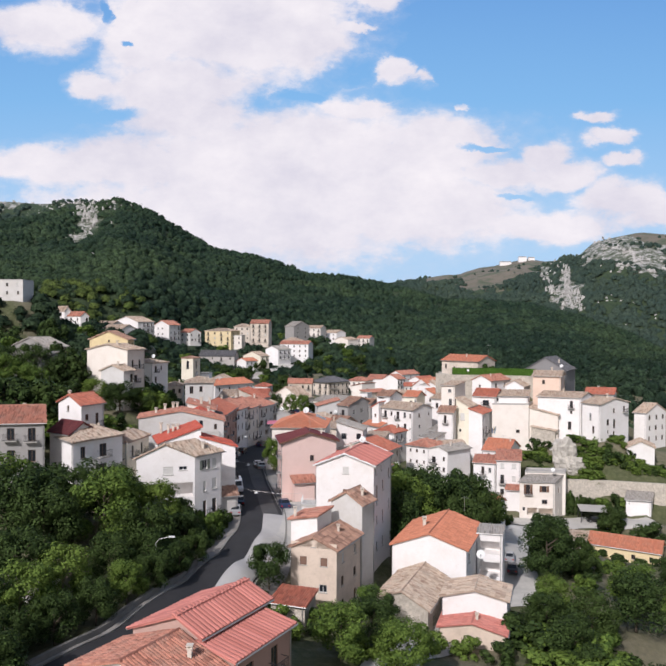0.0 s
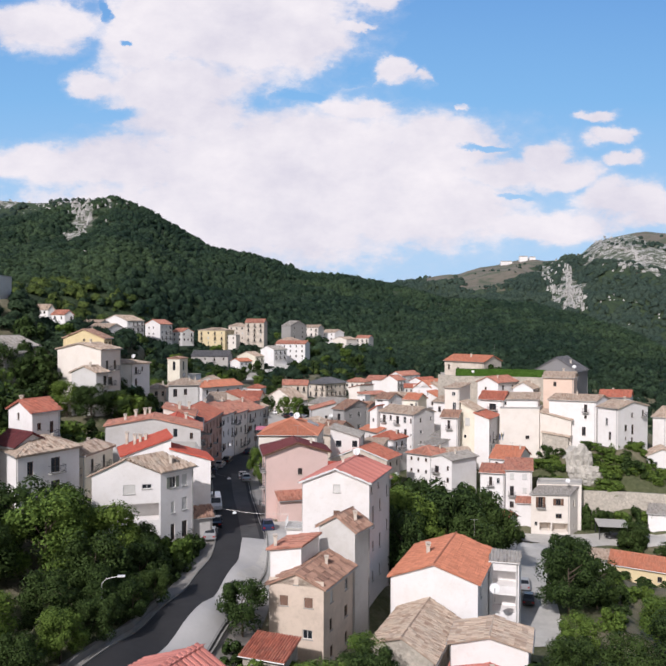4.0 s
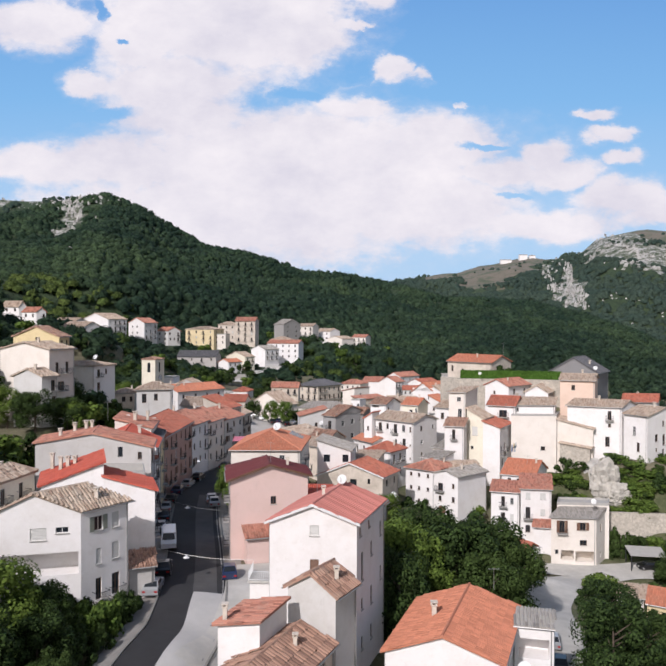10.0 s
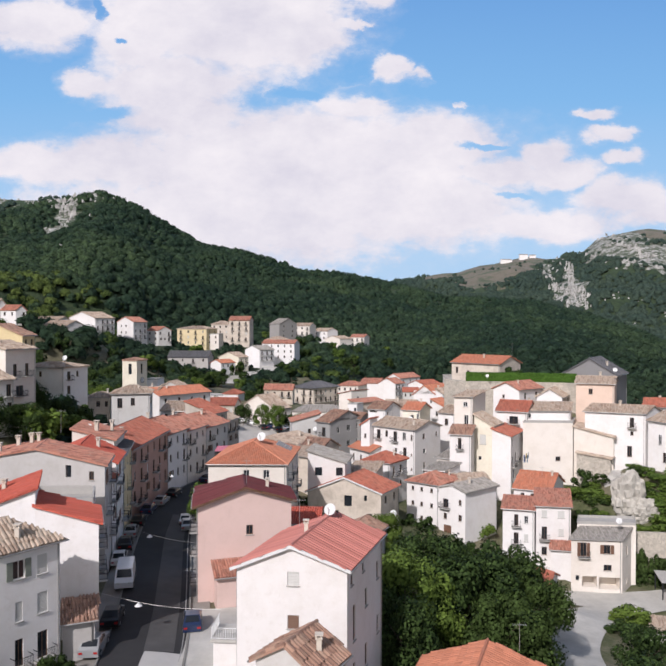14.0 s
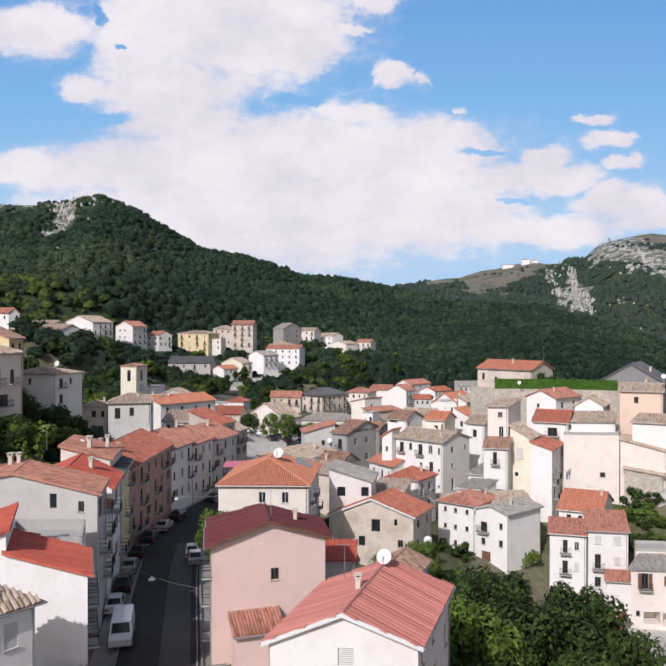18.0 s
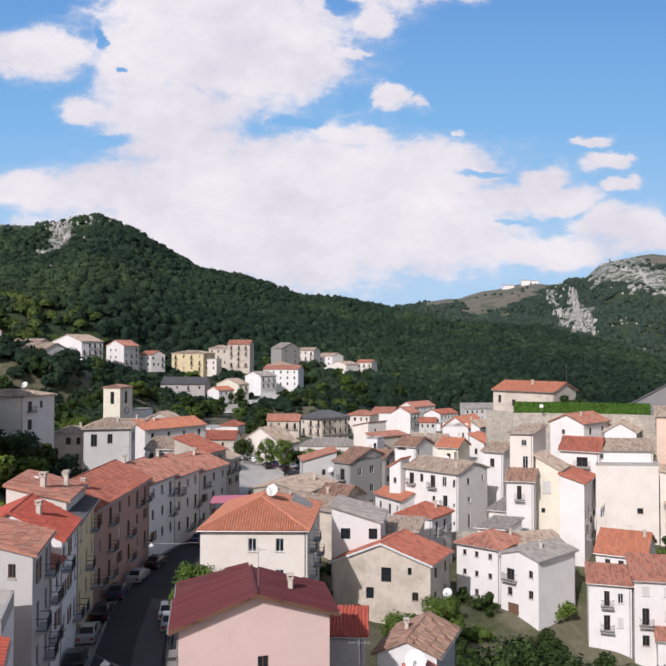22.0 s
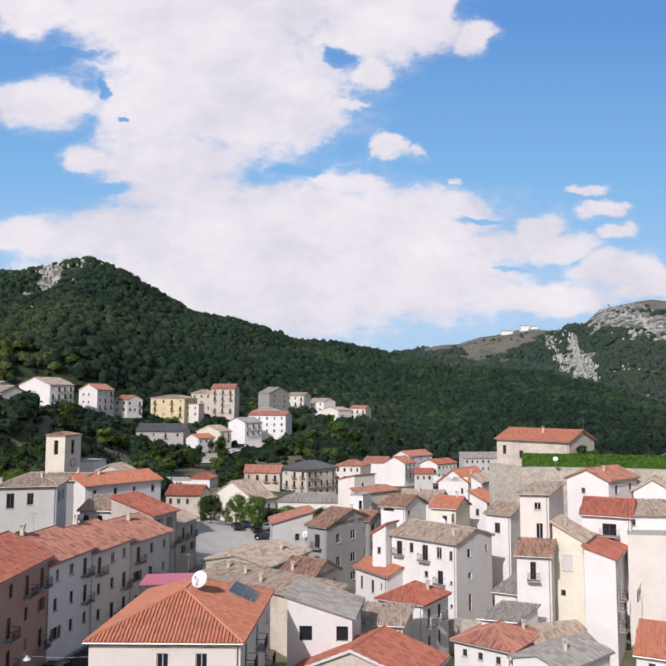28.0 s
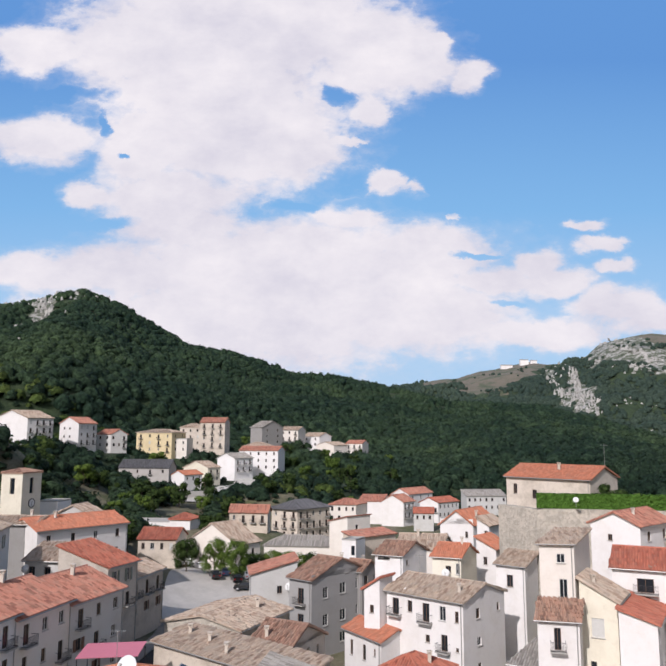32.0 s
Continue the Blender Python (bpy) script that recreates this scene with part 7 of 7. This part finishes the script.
# clock on the bell tower
ck = tagged(new("tower_clock"), "round white clock face on the bell tower", "clock")
ck.matrix_basis = pose(-49.55, 257.6, 29.4, 0, 0, 72)
b = Build()
b.tube((0, 0.02, 0), (0, -0.08, 0), 0.75, 0.75, 24)
part("face", b.mesh("face", M_WHITE), ck)
b = Build()
for r, y in ((0.76, 0.02), (0.76, -0.11), (0.86, -0.11), (0.86, 0.02)):
    b.v += [(r * math.cos(6.2832 * i / 24), y, r * math.sin(6.2832 * i / 24)) for i in range(24)]
b.f = [(k * 24 + i, k * 24 + (i + 1) % 24, (k + 1) % 4 * 24 + (i + 1) % 24, (k + 1) % 4 * 24 + i) for k in range(4) for i in range(24)]
part("rim", b.mesh("rim", M_IRON), ck)
for ang, ln in ((40, 0.42), (170, 0.6)):
    b = Build()
    b.box(-0.035, -0.105, -0.06, 0.035, -0.085, ln)
    part("pointer", b.mesh("pointer", M_IRON), ck, m=pose(0, 0, 0, 0, ang, 0))

# farm sheds on the far pasture
for u, w, hh in ((0.236, 30, 6), (0.262, 22, 9), (0.276, 16, 5)):
    y = 1960
    house("long white farm shed on the far hilltop pasture", (u * y, y), (u * y + w, y), (0, 12), ground_z(u * y, y) + hh + 4, ground_z(u * y, y), "gs", 2.5, W_WHITE, R_GREY, tile=(3, 6), base=ground_z(u * y, y) - 6, category="shed")

# terrace with a white railing beside the white house
te = tagged(new("terrace"), "small raised concrete terrace with a white metal railing", "terrace")
te.matrix_basis = pose(-2.7, 113.3, 19.2, 0, 0, -4)
b = Build()
b.box(-2.2, -1.6, -0.25, 2.2, 1.6, 0)
part("slab", b.mesh("slab", M_DUST), te)
b = Build()
b.box(-2.0, -1.4, -5, 2.0, 1.5, -0.254)
part("base_wall", b.mesh("base_wall", W_WHITE), te)
b = Build()
for z in (0.08, 0.95):
    b.box(-2.15, -1.55, z, 2.15, -1.51, z + 0.04)
    b.box(-2.15, -1.506, z, -2.11, 1.5, z + 0.04)
for i in range(22):
    b.box(-2.14 + 0.2 * i, -1.546, 0.002, -2.11 + 0.2 * i, -1.515, 0.95)
for i in range(1, 15):
    b.box(-2.146, -1.5 + 0.2 * i, 0.002, -2.115, -1.47 + 0.2 * i, 0.95)
tagged(part("railing", b.mesh("railing", M_WHITE), te, "white metal railing"), kind="stuff")


# ---------------------------------------------------------------- trees
def crown_mesh(name, seed, n_leaf, lobes, mat, leaf=0.34):
    """A crown of unit height and about unit width out of many small leaf sprays gathered on lobes."""
    rng = random.Random(seed)
    b = Build()
    cs = []
    for i in range(lobes):
        a, z = rng.uniform(0, 6.283), rng.uniform(0.12, 0.86)
        r = 0.40 * math.sin(math.pi * min(1, z * 0.85 + 0.13)) ** 0.6 * rng.uniform(0.45, 1.0)
        cs.append((Vector((r * math.cos(a), r * math.sin(a), z)), rng.uniform(0.10, 0.20)))
    for i in range(n_leaf):
        c, rad = cs[rng.randrange(lobes)]
        d = Vector((rng.gauss(0, 1), rng.gauss(0, 1), rng.gauss(0.25, 1))).normalized()
        p = c + d * rad * rng.uniform(0.7, 1.08)
        t = d.cross(Vector((rng.gauss(0, 1), rng.gauss(0, 1), rng.gauss(0, 1)))).normalized()
        t = (t + d * rng.uniform(-0.5, 0.5)).normalized()
        s = d.cross(t).normalized()
        w = leaf * 0.1 * rng.uniform(0.6, 1.3)
        b.face(p - t * w - s * w * 0.5, p + s * w * 0.7 - t * w * 0.2, p + t * w * 1.2, p - s * w * 0.7 + t * w * 0.3)
    return b.mesh(name, mat)


def trunk_mesh(name, seed):
    rng = random.Random(seed)
    b = Build()
    b.tube((0, 0, -0.1), (0.01, 0.01, 0.35), 0.035, 0.026, 8)
    b.tube((0.01, 0.01, 0.35), (0.0, 0.02, 0.7), 0.026, 0.012, 7)
    for i in range(7):
        a, z = i * 0.9 + rng.uniform(-0.3, 0.3), 0.2 + 0.07 * i
        b.tube((0.01, 0.01, z), (0.28 * math.cos(a), 0.28 * math.sin(a), z + rng.uniform(0.12, 0.26)), 0.014, 0.004, 5)
    return b.mesh(name, M_BARK, True)


KINDS = [(crown_mesh("crown", s, 9500, 34, m, 0.17), trunk_mesh("trunk", s)) for s, m in ((1, M_LEAF), (2, M_LEAF), (3, M_LEAF2), (4, M_LEAF))]
FAR_KINDS = [(crown_mesh("crown", s, 1400, 20, m, 0.44), trunk_mesh("trunk", s)) for s, m in ((11, M_LEAF), (12, M_LEAF), (13, M_LEAF2), (14, M_LEAF))]
trng = random.Random(5)


def tree(x, y, h, spread, kind=None, far=False, label="leafy broadleaf tree with a dark green crown"):
    k = trng.randrange(4) if kind is None else kind
    crown, trunk = (FAR_KINDS if far else KINDS)[k]
    t = tagged(new("tree"), "light green leafy tree on the slope" if k == 2 else label, "tree")
    t.location = (x, y, ground_z(x, y) - 0.1)
    t.rotation_euler = (0, 0, trng.uniform(0, 6.28))
    part("trunk", trunk, t, m=Matrix.Diagonal((h * 0.6, h * 0.6, h, 1)))
    part("crown", crown, t, m=Matrix.Translation((0, 0, h * 0.12)) @ Matrix.Diagonal((spread * 1.08, spread * 1.08, h * 0.9, 1)))
    return t


def bush(x, y, h, spread, kind=2):
    t = tagged(new("bush"), "low leafy green shrub", "shrub")
    t.location = (x, y, ground_z(x, y) - 0.2)
    t.rotation_euler = (0, 0, trng.uniform(0, 6.28))
    part("foliage", FAR_KINDS[kind][0], t, m=Matrix.Translation((0, 0, -h * 0.12)) @ Matrix.Diagonal((spread, spread, h * 1.1, 1)))


for row in ([(14, 130, 14, 11), (21, 135, 15, 12), (27, 138, 13, 11), (17, 143, 13, 11), (30, 146, 10, 10), (12, 122, 12, 9), (24, 128, 12, 10), (21, 151, 10, 9), (10.5, 128, 12, 8)],
            [(35.6, 116.5, 10.5, 9), (38.4, 126, 9.5, 7.5), (41, 120, 7.5, 7), (63.6, 161, 7, 6), (28.6, 133.5, 12, 8.5), (29.4, 141, 10, 8), (34, 92, 7, 7), (31, 100, 6, 6), (28.5, 93.5, 6, 6), (42, 97, 8.5, 9), (50, 90, 9, 9), (29, 84, 6, 7), (56, 102, 8, 9), (38, 80, 7, 8), (58, 117, 7, 8), (66, 92, 9, 9), (46, 108, 7, 8), (52, 122, 6.5, 7), (48, 78, 8, 9), (64, 128, 7, 8), (-52, 186, 9, 8), (-57, 184, 9, 8), (-61, 187, 9, 8), (-48, 191, 8, 7), (-20.4, 99, 6, 5), (-23.5, 103, 5, 5), (-80, 172, 10, 9), (-73, 172, 10, 9), (-87, 172, 10, 9), (-66, 174, 9, 8), (-76, 165, 9, 9), (-69, 163, 9, 8), (-50, 166, 8, 8), (-56, 168, 8, 8), (-46, 171, 7, 7), (-52, 247, 9, 8), (-46.5, 249, 8, 7), (-58, 246, 9, 8)],
            [(-8.0, 90, 6.5, 5.5), (-30, 93, 10, 10), (-36, 98, 10, 11), (-25, 98, 9, 9), (-22, 101.5, 6, 5), (-41, 92, 11, 11), (-31, 100, 9, 9), (-46, 97, 10, 10), (-24, 91, 8, 8), (-36, 88, 9, 9)],
            [(-20.5, 82, 5, 4.4), (-22.6, 77.6, 5, 4.6), (-24.6, 73.4, 5.2, 4.6), (-27.2, 69, 5.4, 5), (-30, 64.6, 5.6, 5), (-18.8, 87, 4.8, 4.2), (-17.8, 92, 4.6, 4), (-33, 59, 6, 5.4), (-26, 83, 6.5, 6), (-22.4, 86, 6, 5.5), (-29, 76, 7, 6.5), (-31, 70, 7.5, 7), (-35, 79, 8, 8), (-20.6, 96, 6, 6), (-34, 66, 8, 8), (-30, 60, 7, 7)],
            [(-12.6, 152, 7, 5.5), (-11.6, 156, 6, 5), (-10.5, 73, 6, 6), (5, 82, 6, 6), (1, 76, 6, 7), (8, 74, 6, 7), (9, 160, 6, 6), (14, 166, 7, 6), (5, 86, 5, 5)],
            [(-21.5, 268.0, 7, 5.6), (-16.1, 270.0, 7.2, 5.8), (-11.4, 268.0, 7.6, 6), (-5.0, 280.0, 4.5, 6), (-0.4, 282.0, 4.5, 6.5), (3.8, 284.0, 4.5, 6), (-8.3, 276.0, 4.5, 6)]):
    for x, y, h, s in row:
        tree(x, y, h, s)
for x, y, h, s in ((40.6, 227.6, 4.6, 4.0), (45.6, 224.8, 4.2, 4.4), (48.6, 225.6, 4.8, 4.6), (53.0, 226.4, 5.2, 5.0), (57.6, 226.0, 5.6, 5.4), (61.5, 228.0, 6.0, 5.6), (51.0, 230.0, 6.0, 5.4)):
    tree(x, y, h, s, far=True)
for x, y, h, s, k in ((68, 187, 3, 6, 2), (66, 178, 3, 6, 2), (55, 188, 3, 5, 2), (72, 181, 4, 6, 0), (55, 192, 4, 5, 0), (62, 160, 5, 7, 0), (66, 164, 5, 7, 0), (50, 158, 4, 6, 2), (70, 156, 5, 8, 0), (-9, 70, 3, 4, 2), (-12, 76, 3, 5, 2),
                    (12, 84, 3, 4, 2), (16, 84, 3, 4, 2), (20, 83, 3, 5, 0), (33, 182, 3, 5, 2), (48, 190, 2.5, 4, 2), (-19, 90, 2.5, 3, 2), (41, 222.6, 3.5, 5, 0), (50, 226, 4, 6, 0), (55, 226, 4, 6, 0), (62, 225, 6, 8, 0), (35, 170, 4, 6, 0), (29, 174, 3, 5, 0), (22, 180, 3, 4, 0)):
    bush(x, y, h, s, k)
for i in range(95):
    x, y = trng.uniform(54, 86), trng.uniform(177, 191)
    if abs(x - 60.4) > 2.8:
        bush(x, y, trng.uniform(1.3, 2.5), trng.uniform(2.4, 4.2), trng.choice((2, 2, 2, 0)))
for x, y in ((-6.4, 82.4), (-2.0, 82.2), (-1.4, 84.6), (-8.6, 86.0), (-4.6, 80.6), (2.6, 80.2), (4.4, 78.0), (-9.6, 82.0)):
    bush(x, y, trng.uniform(2.0, 3.2), trng.uniform(2.6, 4.0), trng.choice((0, 1, 2)))
for i in range(30):
    bush(trng.uniform(-60, -33), trng.uniform(58, 92), trng.uniform(2, 4), trng.uniform(5, 8), trng.choice((0, 1, 3)))
for i in range(26):
    x = trng.uniform(24, 74)
    bush(x, trng.uniform(76, 92), trng.uniform(3, 5), trng.uniform(5, 8), trng.choice((2, 2, 2, 0)))

for x, y in ((69, 185), (71, 184), (73.5, 183), (68, 182)):
    bush(x, y, 2.2, 5, 2)


# hedge and pale shrubs along the upper pavement of the street
for x, y, h, s, k in ((-17.4, 104.6, 4.2, 3.4, 2), (-18.6, 102.6, 4.6, 3.8, 2), (-16.6, 107.2, 2.8, 2.6, 0), (-16.2, 109.4, 2.4, 2.4, 0), (-17.4, 108.4, 3.0, 2.8, 0), (-19.8, 105.0, 3.6, 3.4, 0), (-17.0, 101.0, 2.6, 2.8, 0),
                      (-21.4, 103.6, 4.4, 4.0, 1), (-18.0, 98.4, 3.0, 3.2, 0), (-19.6, 100.2, 4.4, 4.0, 1)):
    bush(x, y, h, s, k)


# trees over the slopes behind the village, standing clear of the houses
FT = np.array([f[:2] for f in FEET])


def clear(x, y, front):
    """False where a tree would stand in a house or hide it from the village side."""
    dx, dy = FT[:, 0] - x, FT[:, 1] - y
    return not (np.hypot(dx, dy) < 7.5).any() and not ((np.abs(dx) < 7) & (dy > 0) & (dy < front)).any()


def fill(n, x0, x1, y0, y1, lo, hi, front, far=True, cone=None):
    k = 0
    for i in range(n * 8):
        x, y = trng.uniform(x0, x1), trng.uniform(y0, y1)
        if k >= n or not clear(x, y, front) or (cone and x < cone * y):
            continue
        h = trng.uniform(lo, hi)
        tree(x, y, h, h * trng.uniform(0.85, 1.1), far=far)
        k += 1


fill(44, -96, -47, 112, 185, 7, 11, 16, cone=-0.52)
fill(24, -110, -57, 185, 255, 7, 11, 14, cone=-0.52)
fill(18, -50, -38, 122, 205, 5, 8, 10)
fill(62, -130, -22, 268, 392, 5, 8, 17, cone=-0.47)
fill(16, -70, 40, 400, 530, 6, 9, 22)
fill(22, -24, 34, 380, 500, 5, 8, 9)
fill(8, 28, 100, 240, 330, 6, 9, 20)


for x, y in ((56.6, 181), (64.8, 181), (58, 179), (62.5, 179.4), (60.4, 180.4), (66, 184), (55, 184), (64.6, 187.4), (57, 187.4)):
    bush(x, y, 1.8, 4, 2)
# ivy and brambles at the foot of the terrace wall, and shrubs round the yard
for x, y, h, s, k in ((57.4, 174.6, 5.0, 3.2, 0), (59.4, 174.4, 5.6, 3.6, 1), (61.6, 174.0, 4.4, 3.6, 3), (63.6, 173.6, 3.4, 3.4, 0), (66.4, 173.0, 4.2, 4.0, 2), (69.0, 172.4, 4.6, 4.4, 0), (58.4, 172.6, 2.4, 2.6, 1), (72, 171.4, 4.4, 4.6, 2), (60.6, 172.4, 2.0, 2.6, 3),
                      (41.4, 165.2, 2.2, 2.4, 0), (40.4, 163.0, 2.6, 2.8, 1), (42.2, 167.6, 1.8, 2.0, 0), (43.0, 131.5, 3.4, 4.4, 2), (45.6, 134, 2.8, 4.2, 2), (47.5, 128, 3.0, 4.6, 0), (50.5, 131, 2.6, 4.0, 2), (43.6, 137.5, 2.4, 3.6, 0), (54, 126.5, 3.0, 4.4, 2), (44.2, 124.5, 3.6, 4.4, 2), (40.4, 112.5, 3.4, 4.4, 2), (42.6, 116, 3.0, 4.2, 0)):
    bush(x, y, h, s, k)


# shrubs between the houses of the lower village
for i in range(150):
    x, y = trng.uniform(-12, 66), trng.uniform(120, 200)
    if (np.hypot(FT[:, 0] - x, FT[:, 1] - y) > 5.6).all() and abs(x + 17) > 9 and abs(x - (33.5 + (y - 130) * 0.2)) > 6.5 and not (44 < x < 66 and 158 < y < 172):
        bush(x, y, trng.uniform(1.5, 3), trng.uniform(3, 5), trng.choice((0, 1, 2)))


# woods on the mountains: thousands of small crowns joined in one sheet
def clump(seed, core, leaves):
    """An open-bottomed crown: a lumpy dome with some loose sprays."""
    rng = random.Random(seed)
    bm = bmesh.new()
    bmesh.ops.create_icosphere(bm, subdivisions=core, radius=0.95)
    bmesh.ops.delete(bm, geom=[v for v in bm.verts if v.co.z < -0.45], context="VERTS")
    bm.verts.index_update()
    for v in bm.verts:
        v.co *= 0.9 + 0.45 * noise.noise(v.co * 2.2 + Vector((seed * 3.7, 0, 0)))
    V, Fc = [v.co[:] for v in bm.verts], [[v.index for v in f.verts] for f in bm.faces]
    bm.free()
    for i in range(leaves):
        d = Vector((rng.gauss(0, 1), rng.gauss(0, 1), abs(rng.gauss(0.2, 1)))).normalized()
        p = d * rng.uniform(0.85, 1.05)
        t = (d.orthogonal() + Vector((rng.gauss(0, 0.5), rng.gauss(0, 0.5), rng.gauss(0, 0.5)))).normalized()
        s = d.cross(t).normalized()
        w = rng.uniform(0.12, 0.24)
        k = len(V)
        V += [tuple(p - t * w), tuple(p + s * w), tuple(p + t * w)]
        Fc.append([k, k + 1, k + 2])
    return np.array(V), np.array(Fc)


def wood(name, xy, size, mat, label, core, leaves):
    shapes = [clump(s, core, leaves) for s in range(8)]
    r = np.random.RandomState(3)
    vs, fs, k = [], [], 0
    zz = np.concatenate([height(xy[i:i + 2000, 0], xy[i:i + 2000, 1]) for i in range(0, len(xy), 2000)])
    for (x, y), z in zip(xy, zz):
        v, f = shapes[r.randint(8)]
        s = size * r.uniform(0.62, 1.2) ** 1.8
        a = r.uniform(0, 6.28)
        c, d = math.cos(a), math.sin(a)
        vs.append(np.stack([v[:, 0] * c - v[:, 1] * d, v[:, 0] * d + v[:, 1] * c, v[:, 2] * r.uniform(0.75, 1.2)], 1) * s + (x, y, z + relief(x, y) + s * 0.3))
        fs.append(f + k)
        k += len(v)
    V, Fc = np.concatenate(vs), np.concatenate(fs)
    return tagged(new(name, mesh_of(name, V.tolist(), Fc.tolist(), mat, True)), label, "woodland", kind="stuff")


rs = np.random.RandomState(11)


def scatter(n, y0, y1, power, behind=False):
    y = y0 + (y1 - y0) * rs.rand(n) ** power
    x = y * rs.uniform(-0.54, 0.58, n)
    u = x / y
    rim = np.interp(u, CREST[:, 0], CREST[:, 2])
    ok = (y < rim * 1.02) if not behind else (y > rim * 1.02) & ((u < -0.28) | (u > 0.05)) & (y < np.interp(u, BEHIND[:, 0], BEHIND[:, 2]) * 1.01)
    xy = np.stack([x, y], 1)[ok]
    zz = np.concatenate([height(xy[i:i + 2000, 0], xy[i:i + 2000, 1]) for i in range(0, len(xy), 2000)])
    if behind:                                   # only what rises over the near crest
        seen = (zz + 10 - 43) / (xy[:, 1] - 110) > np.interp(xy[:, 0] / xy[:, 1], CREST[:, 0], CREST[:, 1]) - 0.012
        xy, zz = xy[seen], zz[seen]
    kind = bare(xy[:, 0], xy[:, 1], zz)
    keep = rs.rand(len(xy)) < np.choose(kind, (1.0, 0.02, 0.16))
    keep &= (kind == 0) | (xy[:, 1] < 0.95 * np.interp(xy[:, 0] / xy[:, 1], BEHIND[:, 0], BEHIND[:, 2]))
    for fx, fy in FT:
        keep &= ~((np.abs(xy[:, 0] - fx) < 12) & (xy[:, 1] > fy - 26) & (xy[:, 1] < fy + 14))
    for cx, cy, s in CRAGS:
        keep &= ~((np.abs(xy[:, 0] - cx * xy[:, 1] / cy) < s * 0.8 + 2) & (xy[:, 1] > cy - s * 3.5 - 8) & (xy[:, 1] < cy + s * 0.5))
    return xy[keep]


def off_lane(x, y):
    """False on the road up to the hamlet and where it is seen from below."""
    return not (340 < y < 455 and abs(x - np.interp(y, (340, 388, 410, 427, 450), (-38, -43.3, -39, -31, -26.8))) < 8.5)


def belt(n, x0, x1, y0, y1, front):
    xy = np.stack([rs.uniform(x0, x1, n), rs.uniform(y0, y1, n)], 1)
    return xy[[clear(x, y, front) and off_lane(x, y) for x, y in xy]]


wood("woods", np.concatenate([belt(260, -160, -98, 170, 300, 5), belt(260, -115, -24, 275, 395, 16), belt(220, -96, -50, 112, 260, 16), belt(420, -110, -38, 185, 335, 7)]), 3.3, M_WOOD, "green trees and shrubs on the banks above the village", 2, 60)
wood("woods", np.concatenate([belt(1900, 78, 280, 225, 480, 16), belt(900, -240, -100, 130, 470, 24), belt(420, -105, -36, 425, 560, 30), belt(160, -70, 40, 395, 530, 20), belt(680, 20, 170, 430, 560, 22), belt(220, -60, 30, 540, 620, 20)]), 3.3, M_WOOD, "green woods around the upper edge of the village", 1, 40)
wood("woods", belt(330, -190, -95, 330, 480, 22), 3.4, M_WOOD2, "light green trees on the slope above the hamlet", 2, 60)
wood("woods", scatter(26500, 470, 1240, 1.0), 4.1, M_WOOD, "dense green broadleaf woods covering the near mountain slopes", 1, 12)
wood("woods", scatter(30000, 1000, 2050, 1.0, True), 5.6, M_WOOD_HAZE, "woods covering the mountains behind, tinted blue-green for distance haze", 1, 4)
wood("woods", np.concatenate([belt(120, -62, -16, 300, 392, 12), belt(40, -20, 10, 400, 450, 9)]), 2.4, M_WOOD2, "light green bushes on the bank below the hamlet", 2, 60)
wood("woods", np.concatenate([belt(300, -125, 12, 372, 470, 9), belt(160, -110, 30, 470, 530, 9), belt(420, -125, 12, 385, 470, 4)]), 2.4, M_WOOD, "green bushes between the houses of the hamlet", 2, 50)
